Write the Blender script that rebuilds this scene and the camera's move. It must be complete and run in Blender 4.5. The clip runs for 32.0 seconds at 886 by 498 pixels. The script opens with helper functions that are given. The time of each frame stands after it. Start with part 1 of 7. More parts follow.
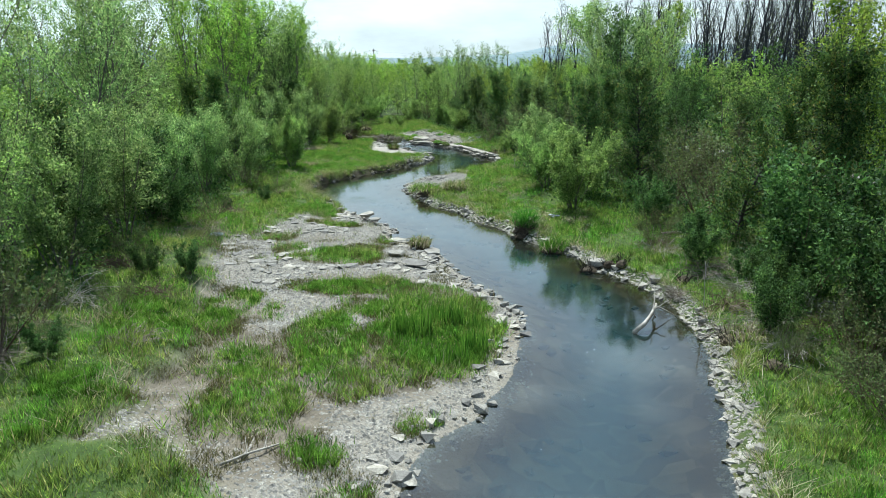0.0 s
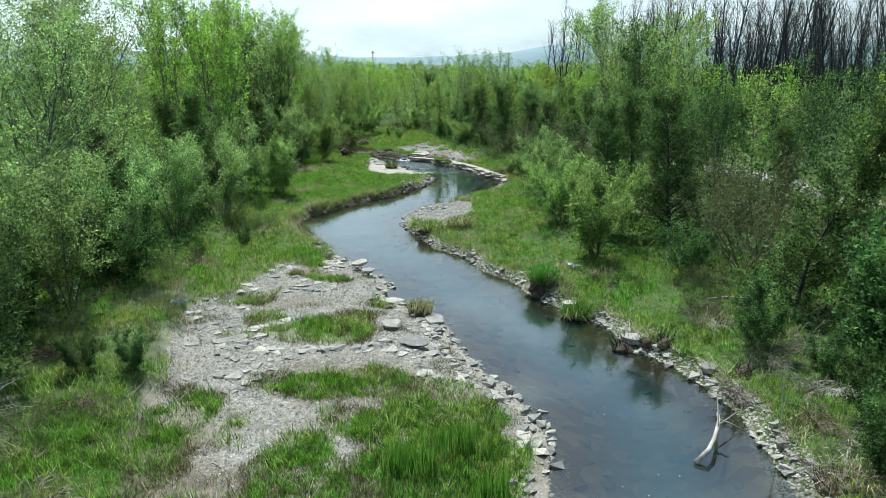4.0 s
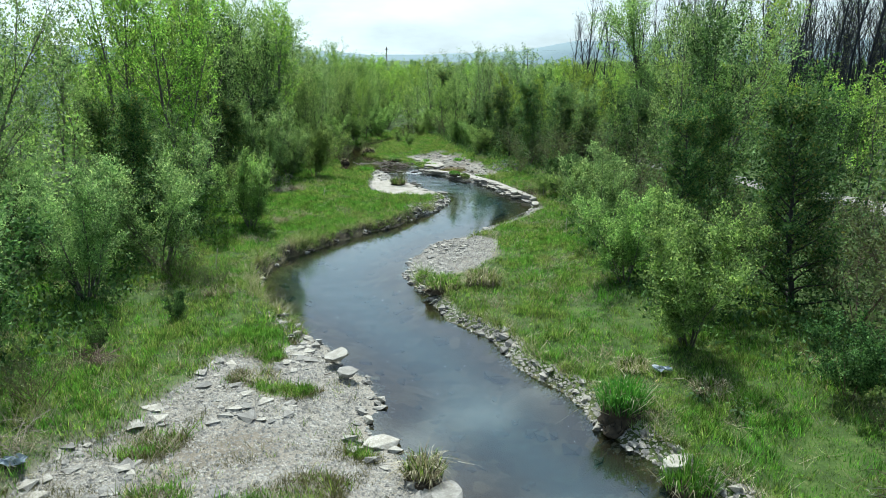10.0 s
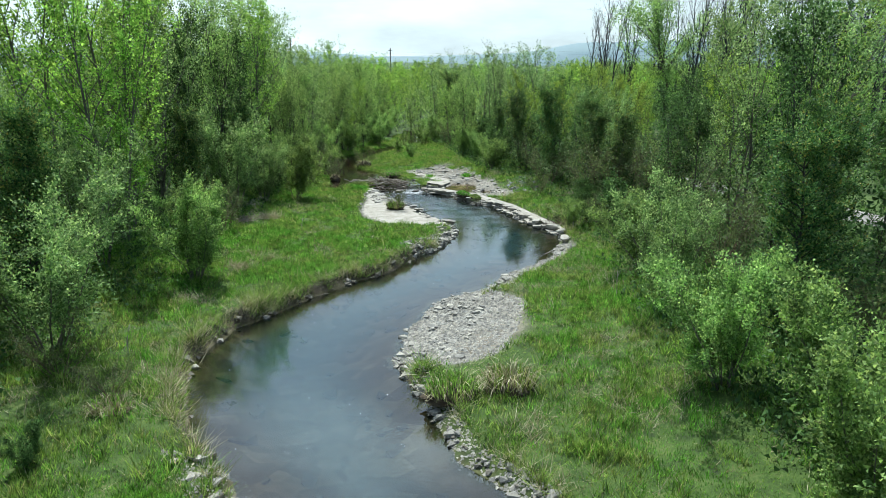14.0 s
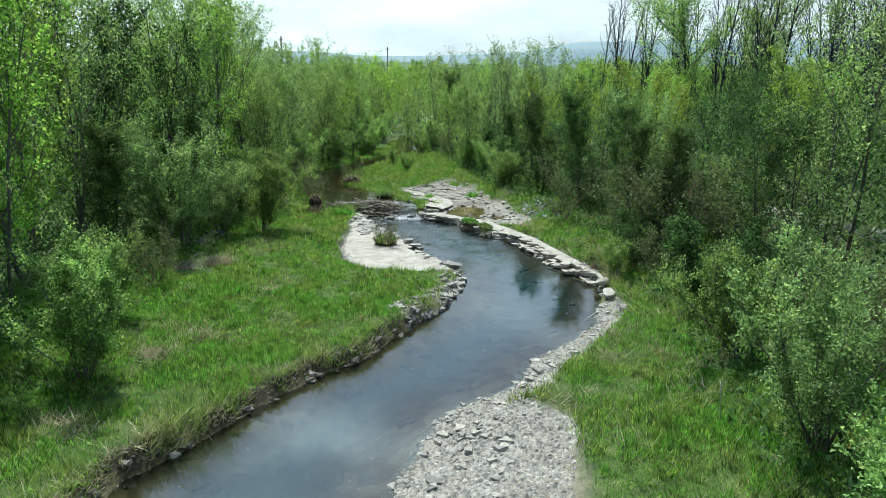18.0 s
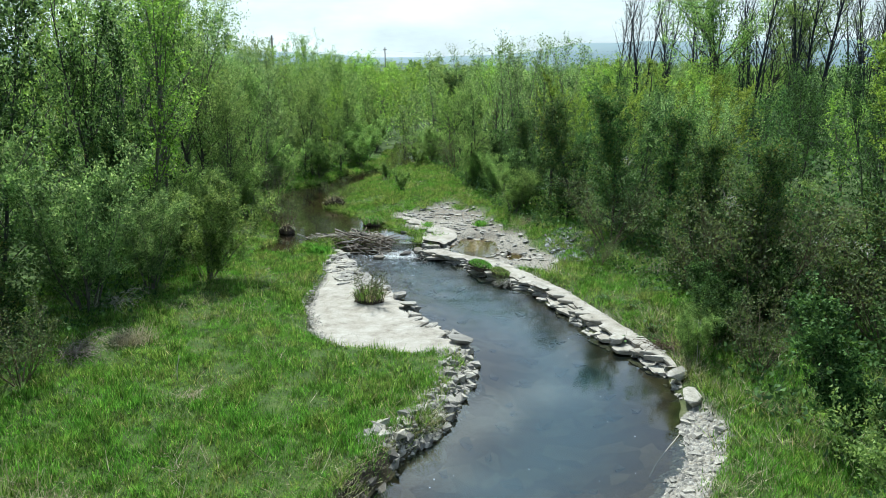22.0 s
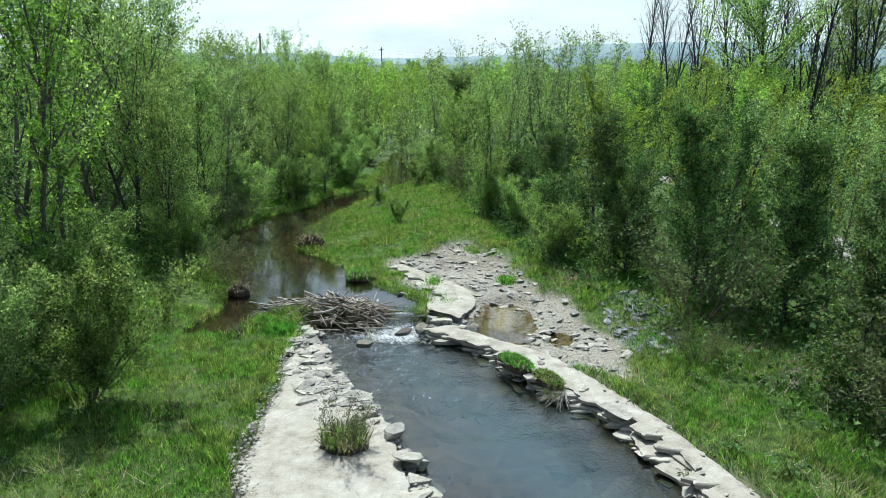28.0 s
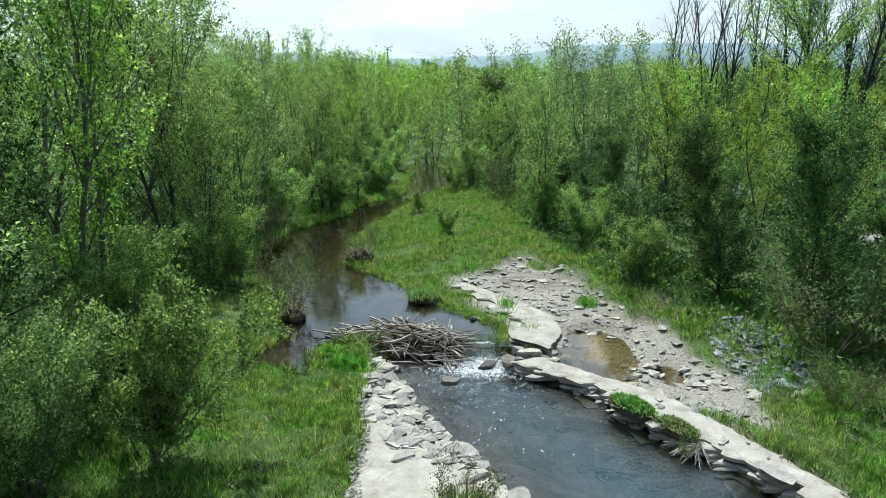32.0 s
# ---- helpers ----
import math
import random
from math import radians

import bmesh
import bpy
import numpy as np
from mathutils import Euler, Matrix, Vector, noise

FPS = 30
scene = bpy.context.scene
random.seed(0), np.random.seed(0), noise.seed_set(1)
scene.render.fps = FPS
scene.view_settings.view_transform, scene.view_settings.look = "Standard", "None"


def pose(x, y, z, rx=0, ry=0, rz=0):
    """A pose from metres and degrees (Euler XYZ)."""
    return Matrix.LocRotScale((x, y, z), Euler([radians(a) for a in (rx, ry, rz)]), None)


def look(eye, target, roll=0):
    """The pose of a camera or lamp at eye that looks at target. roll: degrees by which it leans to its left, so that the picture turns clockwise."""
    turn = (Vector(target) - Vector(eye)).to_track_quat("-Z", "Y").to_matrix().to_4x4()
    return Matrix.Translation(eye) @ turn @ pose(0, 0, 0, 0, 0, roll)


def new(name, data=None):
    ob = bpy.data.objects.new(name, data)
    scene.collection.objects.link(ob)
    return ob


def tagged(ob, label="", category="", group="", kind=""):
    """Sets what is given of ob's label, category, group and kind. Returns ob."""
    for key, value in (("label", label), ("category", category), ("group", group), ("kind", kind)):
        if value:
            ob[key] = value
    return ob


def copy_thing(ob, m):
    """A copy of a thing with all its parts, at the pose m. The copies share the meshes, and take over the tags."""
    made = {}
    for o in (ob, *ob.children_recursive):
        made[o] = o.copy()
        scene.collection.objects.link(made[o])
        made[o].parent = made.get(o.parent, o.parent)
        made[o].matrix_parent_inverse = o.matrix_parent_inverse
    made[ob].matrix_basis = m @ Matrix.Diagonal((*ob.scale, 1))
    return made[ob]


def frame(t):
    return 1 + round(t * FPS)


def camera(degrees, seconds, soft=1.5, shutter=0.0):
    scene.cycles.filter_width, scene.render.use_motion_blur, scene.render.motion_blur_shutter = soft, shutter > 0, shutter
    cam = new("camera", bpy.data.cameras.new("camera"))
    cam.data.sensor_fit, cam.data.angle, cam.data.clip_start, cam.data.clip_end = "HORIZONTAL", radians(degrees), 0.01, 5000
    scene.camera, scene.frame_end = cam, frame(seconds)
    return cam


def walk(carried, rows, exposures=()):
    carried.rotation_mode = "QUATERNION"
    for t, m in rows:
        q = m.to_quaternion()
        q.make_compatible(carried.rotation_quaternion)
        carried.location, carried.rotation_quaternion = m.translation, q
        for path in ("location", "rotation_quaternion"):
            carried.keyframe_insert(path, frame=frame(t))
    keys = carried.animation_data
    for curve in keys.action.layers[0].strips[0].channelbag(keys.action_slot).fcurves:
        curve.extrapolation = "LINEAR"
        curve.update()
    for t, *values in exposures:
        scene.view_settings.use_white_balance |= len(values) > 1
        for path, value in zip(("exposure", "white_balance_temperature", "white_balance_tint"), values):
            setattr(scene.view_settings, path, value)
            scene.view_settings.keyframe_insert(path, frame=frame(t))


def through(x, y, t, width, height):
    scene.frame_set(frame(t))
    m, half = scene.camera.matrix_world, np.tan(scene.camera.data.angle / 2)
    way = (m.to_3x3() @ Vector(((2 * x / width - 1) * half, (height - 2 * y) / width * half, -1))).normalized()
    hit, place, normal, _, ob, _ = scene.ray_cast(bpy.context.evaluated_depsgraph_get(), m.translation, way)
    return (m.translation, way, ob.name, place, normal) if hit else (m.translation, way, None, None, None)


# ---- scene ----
cam = camera(63.3, 32.0, soft=0.6)
METRES, EYE, TILT, LEAN, TURN = 43.8, 5.35, 0.0, 0.0, 0.6
ROWS = [
    (0.0, 0.0, 0.0, 0.0, 0.0, -13.68, -0.02),
    (0.5, -0.0018, 0.0264, 0.0018, -0.01, -13.7, -0.01),
    (1.0, -0.0026, 0.0539, 0.0045, -0.05, -13.72, 0.05),
    (1.5, -0.0032, 0.0773, 0.0082, -0.08, -13.7, 0.06),
    (2.0, -0.004, 0.0849, 0.0121, -0.09, -13.71, 0.07),
    (2.5, -0.004, 0.0842, 0.0152, -0.04, -13.72, 0.12),
    (3.0, -0.0037, 0.0835, 0.0178, -0.02, -13.72, 0.17),
    (3.5, -0.0027, 0.0837, 0.0203, 0.0, -13.74, 0.21),
    (5.5, -0.0014, 0.1066, 0.0215, -0.05, -13.83, 0.21),
    (6.0, -0.0022, 0.1207, 0.0212, -0.07, -13.87, 0.17),
    (6.5, -0.0028, 0.1362, 0.0214, -0.09, -13.91, 0.16),
    (7.0, -0.0033, 0.1538, 0.0217, -0.13, -13.95, 0.14),
    (7.5, -0.0037, 0.1724, 0.022, -0.15, -13.96, 0.13),
    (8.0, -0.0039, 0.1905, 0.022, -0.18, -13.98, 0.14),
    (8.5, -0.004, 0.2098, 0.022, -0.17, -13.98, 0.13),
    (9.0, -0.004, 0.2293, 0.0219, 0.27, -13.97, 0.14),
    (9.5, -0.0041, 0.2482, 0.022, 0.78, -13.98, 0.13),
    (10.0, -0.004, 0.2681, 0.0221, 1.22, -13.96, 0.12),
    (10.5, -0.0043, 0.2879, 0.0224, 1.57, -13.94, 0.14),
    (11.0, -0.0048, 0.3078, 0.0225, 1.73, -13.92, 0.13),
    (11.5, -0.005, 0.3265, 0.0226, 1.75, -13.89, 0.16),
    (12.0, -0.0056, 0.346, 0.0226, 1.7, -13.88, 0.2),
    (12.5, -0.006, 0.3656, 0.0224, 1.7, -13.86, 0.18),
    (13.0, -0.0066, 0.3846, 0.0222, 1.67, -13.86, 0.18),
    (13.5, -0.0076, 0.4049, 0.022, 1.65, -13.84, 0.15),
    (14.0, -0.0087, 0.4256, 0.0217, 1.62, -13.83, 0.14),
    (14.5, -0.0098, 0.4449, 0.0216, 1.6, -13.84, 0.15),
    (16.5, -0.0135, 0.5246, 0.0219, 1.56, -13.89, 0.22),
    (17.0, -0.014, 0.5448, 0.0218, 1.55, -13.88, 0.24),
    (17.5, -0.0151, 0.5655, 0.0218, 1.53, -13.87, 0.26),
    (18.0, -0.0161, 0.5853, 0.0221, 1.51, -13.87, 0.25),
    (18.5, -0.0172, 0.6055, 0.0222, 1.51, -13.85, 0.23),
    (19.0, -0.0183, 0.6253, 0.022, 1.5, -13.83, 0.22),
    (19.5, -0.0194, 0.644, 0.0221, 1.48, -13.83, 0.25),
    (20.0, -0.0206, 0.6634, 0.0219, 1.48, -13.8, 0.22),
    (20.5, -0.0216, 0.6823, 0.0216, 1.46, -13.77, 0.26),
    (21.0, -0.0218, 0.7014, 0.0217, 1.46, -13.76, 0.28),
    (21.5, -0.0218, 0.7198, 0.0217, 1.45, -13.77, 0.32),
    (22.0, -0.0223, 0.7388, 0.0211, 1.44, -13.76, 0.31),
    (22.5, -0.0233, 0.7577, 0.0212, 1.44, -13.74, 0.31),
    (23.0, -0.0247, 0.7758, 0.021, 1.43, -13.71, 0.28),
    (23.5, -0.026, 0.7945, 0.021, 1.4, -13.7, 0.24),
    (24.0, -0.027, 0.8125, 0.0209, 1.39, -13.69, 0.22),
    (24.5, -0.0279, 0.8287, 0.021, 1.38, -13.69, 0.22),
    (25.0, -0.0293, 0.8451, 0.0211, 1.35, -13.7, 0.22),
    (25.5, -0.0306, 0.8608, 0.0212, 1.34, -13.7, 0.21),
    (27.5, -0.0353, 0.9106, 0.0209, 1.24, -13.68, 0.17),
    (28.0, -0.0366, 0.9198, 0.0207, 1.23, -13.68, 0.18),
    (28.5, -0.0387, 0.9288, 0.0207, 1.25, -13.69, 0.18),
    (29.0, -0.0432, 0.9369, 0.0206, 1.25, -13.68, 0.18),
    (29.5, -0.049, 0.9433, 0.0204, 1.19, -13.66, 0.15),
    (30.0, -0.055, 0.9486, 0.0205, 1.2, -13.65, 0.14),
    (30.5, -0.0616, 0.953, 0.0206, 1.17, -13.65, 0.14),
    (31.0, -0.0687, 0.958, 0.0206, 1.18, -13.64, 0.17),
    (31.5, -0.0759, 0.9623, 0.0208, 1.17, -13.65, 0.16),
    (32.0, -0.0827, 0.9656, 0.0208, 1.16, -13.65, 0.12),
]
walk(cam, [(t, pose(0, 0, EYE, TILT, LEAN, TURN) @ pose(METRES * x, METRES * y, METRES * z, 90 + pitch, roll, yaw)) for t, x, y, z, yaw, pitch, roll in ROWS],
     exposures=[(0.0, 0.5, 6050, 2), (32.0, 0.5, 6050, 2)])

# ---- sky, sun and exposure ----
SUN_AZ, SUN_EL = radians(-16.0), radians(58.0)   # compass from +y towards +x
to_sun = Vector((math.sin(SUN_AZ) * math.cos(SUN_EL), math.cos(SUN_AZ) * math.cos(SUN_EL), math.sin(SUN_EL)))
world = bpy.data.worlds.new("sky")
scene.world = world
world.use_nodes = True
wn, wl = world.node_tree.nodes, world.node_tree.links
wn.clear()
w_out, w_bg = wn.new("ShaderNodeOutputWorld"), wn.new("ShaderNodeBackground")
w_sky = wn.new("ShaderNodeTexSky")
w_sky.sky_type, w_sky.sun_disc, w_sky.sun_elevation, w_sky.sun_rotation = "NISHITA", False, SUN_EL, SUN_AZ
w_sky.air_density, w_sky.dust_density, w_sky.ozone_density = 1.0, 1.6, 0.8
w_tc, w_map, w_noise, w_ramp, w_mix = (wn.new("ShaderNodeTexCoord"), wn.new("ShaderNodeMapping"), wn.new("ShaderNodeTexNoise"),
                                       wn.new("ShaderNodeValToRGB"), wn.new("ShaderNodeMix"))
w_map.inputs["Scale"].default_value = (1.6, 1.6, 5.5)
w_noise.inputs["Scale"].default_value, w_noise.inputs["Detail"].default_value, w_noise.inputs["Roughness"].default_value = 2.2, 6.0, 0.55
w_ramp.color_ramp.elements[0].position, w_ramp.color_ramp.elements[1].position = 0.5, 0.7
w_ramp.color_ramp.elements[0].color = (0.06, 0.06, 0.06, 1)
w_sep, w_low, w_max = wn.new("ShaderNodeSeparateXYZ"), wn.new("ShaderNodeMapRange"), wn.new("ShaderNodeMath")
w_low.inputs[1].default_value, w_low.inputs[2].default_value, w_low.inputs[3].default_value, w_low.inputs[4].default_value = 0.03, 0.42, 0.95, 0.08
w_max.operation = "MAXIMUM"
wl.new(w_tc.outputs["Generated"], w_sep.inputs[0])
wl.new(w_sep.outputs[2], w_low.inputs[0])
wl.new(w_low.outputs[0], w_max.inputs[0])
wl.new(w_ramp.outputs[0], w_max.inputs[1])
w_mix.data_type = "RGBA"
# thin cloud is brighter the nearer it lies to the sun
w_dot, w_pow, w_glow, w_tint = wn.new("ShaderNodeVectorMath"), wn.new("ShaderNodeMath"), wn.new("ShaderNodeMath"), wn.new("ShaderNodeMix")
w_dot.operation, w_pow.operation, w_glow.operation = "DOT_PRODUCT", "POWER", "MULTIPLY_ADD"
w_dot.inputs[1].default_value = to_sun
w_pow.inputs[1].default_value, w_glow.inputs[1].default_value, w_glow.inputs[2].default_value = 3.0, 5.0, 1.0
w_clamp = wn.new("ShaderNodeClamp")
w_tint.data_type, w_tint.blend_type = "RGBA", "MULTIPLY"
w_tint.inputs[0].default_value, w_tint.inputs[6].default_value = 1.0, (2.9, 3.3, 3.5, 1)
wl.new(w_tc.outputs["Generated"], w_dot.inputs[0])
wl.new(w_dot.outputs["Value"], w_clamp.inputs[0])
wl.new(w_clamp.outputs[0], w_pow.inputs[0])
wl.new(w_pow.outputs[0], w_glow.inputs[0])
w_var, w_lit = wn.new("ShaderNodeMath"), wn.new("ShaderNodeMath")
w_var.operation, w_lit.operation = "MULTIPLY_ADD", "MULTIPLY"
w_var.inputs[1].default_value, w_var.inputs[2].default_value = 1.6, 0.2
wl.new(w_noise.outputs["Fac"], w_var.inputs[0])
wl.new(w_var.outputs[0], w_lit.inputs[0])
wl.new(w_glow.outputs[0], w_lit.inputs[1])
wl.new(w_lit.outputs[0], w_tint.inputs[7])
wl.new(w_tint.outputs[2], w_mix.inputs[7])
w_bg.inputs["Strength"].default_value = 0.12
wl.new(w_tc.outputs["Generated"], w_map.inputs["Vector"])
wl.new(w_map.outputs[0], w_noise.inputs["Vector"])
wl.new(w_noise.outputs["Fac"], w_ramp.inputs[0])
wl.new(w_max.outputs[0], w_mix.inputs[0])
wl.new(w_sky.outputs[0], w_mix.inputs[6])
wl.new(w_mix.outputs[2], w_bg.inputs["Color"])
wl.new(w_bg.outputs[0], w_out.inputs[0])
sun = new("sun", bpy.data.lights.new("sun", "SUN"))
sun.data.energy, sun.data.angle, sun.data.color = 5.0, radians(0.9), (1.0, 0.97, 0.92)
sun.matrix_world = look(to_sun * 100, (0, 0, 0))


# ---- materials ----
def material(name, rough=0.8):
    m = bpy.data.materials.new(name)
    m.use_nodes = True
    n = m.node_tree.nodes
    b = n["Principled BSDF"]
    b.inputs["Roughness"].default_value = rough
    b.inputs["Specular IOR Level"].default_value = 0.3
    return m, n, m.node_tree.links, b


def ramp(n, stops):
    r = n.new("ShaderNodeValToRGB")
    e = r.color_ramp.elements
    while len(e) < len(stops):
        e.new(0.5)
    for k, (p, c) in enumerate(stops):
        e[k].position, e[k].color = p, (*c, 1)
    return r


def noise_tex(n, links, scale, detail=4.0, rough=0.55, vec=None, kind="ShaderNodeTexNoise"):
    t = n.new(kind)
    t.inputs["Scale"].default_value = scale
    if "Detail" in t.inputs:
        t.inputs["Detail"].default_value = detail
        t.inputs["Roughness"].default_value = rough
    if vec:
        links.new(vec, t.inputs["Vector"])
    return t


def blend(n, links, fac, a, b, mode="MIX"):
    x = n.new("ShaderNodeMix")
    x.data_type, x.blend_type = "RGBA", mode
    for value, slot in ((fac, 0), (a, 6), (b, 7)):
        if isinstance(value, (int, float)):
            x.inputs[slot].default_value = value
        elif isinstance(value, tuple):
            x.inputs[slot].default_value = (*value, 1)
        else:
            links.new(value, x.inputs[slot])
    return x.outputs[2]


def maths(n, links, op, a, b=0.0, c=0.0):
    x = n.new("ShaderNodeMath")
    x.operation = op
    for k, value in enumerate((a, b, c)):
        if isinstance(value, (int, float)):
            x.inputs[k].default_value = value
        else:
            links.new(value, x.inputs[k])
    return x.outputs[0]


def bump(n, links, bsdf, height, strength=0.5, distance=0.02):
    b = n.new("ShaderNodeBump")
    b.inputs["Strength"].default_value, b.inputs["Distance"].default_value = strength, distance
    links.new(height, b.inputs["Height"])
    links.new(b.outputs[0], bsdf.inputs["Normal"])
    return b


def leaf_material(name, dark, mid, light, through=0.35, odd=None, patch=0.0, clump=0.0, tuft=0.0):
    """Leaves or blades: each one has its own shade, each plant its own leaning; light passes through."""
    m, n, l, b = material(name, 0.62)
    b.inputs["Specular IOR Level"].default_value = 0.12
    geo, info = n.new("ShaderNodeNewGeometry"), n.new("ShaderNodeObjectInfo")
    stops = [(0.0, dark), (0.5, mid), (1.0, light)]
    if odd:
        stops = [(0.0, dark), (0.45, mid), (0.88, light), (0.97, odd)]
    r = ramp(n, stops)
    l.new(geo.outputs["Random Per Island"], r.inputs[0])
    hsv = n.new("ShaderNodeHueSaturation")
    l.new(maths(n, l, "MULTIPLY_ADD", info.outputs["Random"], 0.02, 0.49), hsv.inputs["Hue"])
    l.new(maths(n, l, "MULTIPLY_ADD", info.outputs["Random"], 0.4, 0.82), hsv.inputs["Value"])
    shade = r.outputs[0]
    if patch:
        # the sward changes from place to place: lush, thin, yellowed
        tc = n.new("ShaderNodeTexCoord")
        p1 = noise_tex(n, l, 1.1, 5, 0.62, tc.outputs["Object"])
        p2 = noise_tex(n, l, 0.33, 3, 0.5, tc.outputs["Object"])
        dryness = ramp(n, [(0.46, (0, 0, 0)), (0.68, (1, 1, 1))])
        l.new(maths(n, l, "ADD", maths(n, l, "MULTIPLY", p1.outputs["Fac"], 0.6), maths(n, l, "MULTIPLY", p2.outputs["Fac"], 0.4)), dryness.inputs[0])
        shade = blend(n, l, maths(n, l, "MULTIPLY", dryness.outputs[0], patch), shade, (0.29, 0.27, 0.12))
        dark_ = ramp(n, [(0.34, (0.45, 0.5, 0.45)), (0.5, (1, 1, 1))])
        p3 = noise_tex(n, l, 2.7, 4, 0.6, tc.outputs["Object"])
        l.new(p3.outputs["Fac"], dark_.inputs[0])
        shade = blend(n, l, 1.0, shade, dark_.outputs[0], "MULTIPLY")
    if tuft:
        tc = n.new("ShaderNodeTexCoord")
        p5 = noise_tex(n, l, 7.0, 3, 0.6, tc.outputs["Object"])
        each = ramp(n, [(0.38, (1 - tuft, 1 - tuft, 1 - tuft)), (0.62, (1 + tuft, 1 + tuft, 1 + tuft))])
        l.new(p5.outputs["Fac"], each.inputs[0])
        shade = blend(n, l, 1.0, shade, each.outputs[0], "MULTIPLY")
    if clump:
        # random lighter and darker clumps within one crown
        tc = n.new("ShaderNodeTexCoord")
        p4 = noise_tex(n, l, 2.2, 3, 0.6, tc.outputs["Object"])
        clump_tone = ramp(n, [(0.36, (1 - clump, 1 - clump, 1 - clump)), (0.62, (1 + clump, 1 + clump, 1 + clump * 0.7))])
        l.new(p4.outputs["Fac"], clump_tone.inputs[0])
        shade = blend(n, l, 1.0, shade, clump_tone.outputs[0], "MULTIPLY")
    l.new(shade, hsv.inputs["Color"])
    l.new(hsv.outputs[0], b.inputs["Base Color"])
    t = n.new("ShaderNodeBsdfTranslucent")
    l.new(blend(n, l, 1.0, hsv.outputs[0], (1.35, 1.25, 0.95), "MULTIPLY"), t.inputs["Color"])
    mix = n.new("ShaderNodeMixShader")
    mix.inputs[0].default_value = through
    l.new(b.outputs[0], mix.inputs[1])
    l.new(t.outputs[0], mix.inputs[2])
    l.new(mix.outputs[0], n["Material Output"].inputs[0])
    return m


def bark_material(name, a, b_):
    m, n, l, b = material(name, 0.9)
    tc = n.new("ShaderNodeTexCoord")
    t = noise_tex(n, l, 9.0, 5, 0.6, tc.outputs["Object"])
    r = ramp(n, [(0.3, a), (0.7, b_)])
    l.new(t.outputs["Fac"], r.inputs[0])
    l.new(r.outputs[0], b.inputs["Base Color"])
    bump(n, l, b, t.outputs["Fac"], 0.6, 0.02)
    return m


def stone_material(name, a, b_, c, spots=14.0):
    m, n, l, b = material(name, 0.85)
    tc, info = n.new("ShaderNodeTexCoord"), n.new("ShaderNodeObjectInfo")
    geo = n.new("ShaderNodeNewGeometry")
    t = noise_tex(n, l, spots, 6, 0.65, tc.outputs["Object"])
    big = noise_tex(n, l, 2.3, 3, 0.5, tc.outputs["Object"])
    r = ramp(n, [(0.28, a), (0.52, b_), (0.75, c)])
    l.new(maths(n, l, "ADD", maths(n, l, "MULTIPLY", t.outputs["Fac"], 0.6), maths(n, l, "MULTIPLY", big.outputs["Fac"], 0.4)), r.inputs[0])
    hsv = n.new("ShaderNodeHueSaturation")
    both = maths(n, l, "FRACT", maths(n, l, "ADD", info.outputs["Random"], geo.outputs["Random Per Island"]))
    l.new(maths(n, l, "MULTIPLY_ADD", both, 0.75, 0.58), hsv.inputs["Value"])
    l.new(maths(n, l, "MULTIPLY_ADD", both, 0.5, 0.7), hsv.inputs["Saturation"])
    l.new(r.outputs[0], hsv.inputs["Color"])
    l.new(hsv.outputs[0], b.inputs["Base Color"])
    bump(n, l, b, t.outputs["Fac"], 0.5, 0.015)
    return m


def shelf_material():
    m, n, l, b = material("limestone_shelf", 0.85)
    tc = n.new("ShaderNodeTexCoord")
    pos = tc.outputs["Object"]
    t = noise_tex(n, l, 3.0, 8, 0.6, pos)
    fine = noise_tex(n, l, 30.0, 4, 0.6, pos)
    warp = n.new("ShaderNodeMix")
    warp.data_type = "VECTOR"
    warp.inputs[0].default_value = 0.25
    l.new(pos, warp.inputs[4])
    l.new(t.outputs["Color"], warp.inputs[5])
    crack = n.new("ShaderNodeTexVoronoi")
    crack.feature = "DISTANCE_TO_EDGE"
    crack.inputs["Scale"].default_value = 2.1
    l.new(warp.outputs[1], crack.inputs["Vector"])
    line = maths(n, l, "GREATER_THAN", crack.outputs["Distance"], 0.012)
    r = ramp(n, [(0.3, (0.14, 0.124, 0.098)), (0.46, (0.27, 0.25, 0.21)), (0.7, (0.4, 0.385, 0.345))])
    l.new(maths(n, l, "MULTIPLY_ADD", fine.outputs["Fac"], 0.3, maths(n, l, "MULTIPLY", t.outputs["Fac"], 0.7)), r.inputs[0])
    l.new(blend(n, l, maths(n, l, "MULTIPLY_ADD", maths(n, l, "MAXIMUM", line, maths(n, l, "LESS_THAN", t.outputs["Fac"], 0.56)), 0.3, 0.7), (0.12, 0.10, 0.08), r.outputs[0]), b.inputs["Base Color"])
    bump(n, l, b, maths(n, l, "ADD", maths(n, l, "MULTIPLY", line, 0.5), maths(n, l, "ADD", t.outputs["Fac"], maths(n, l, "MULTIPLY", fine.outputs["Fac"], 0.3))), 0.6, 0.03)
    return m


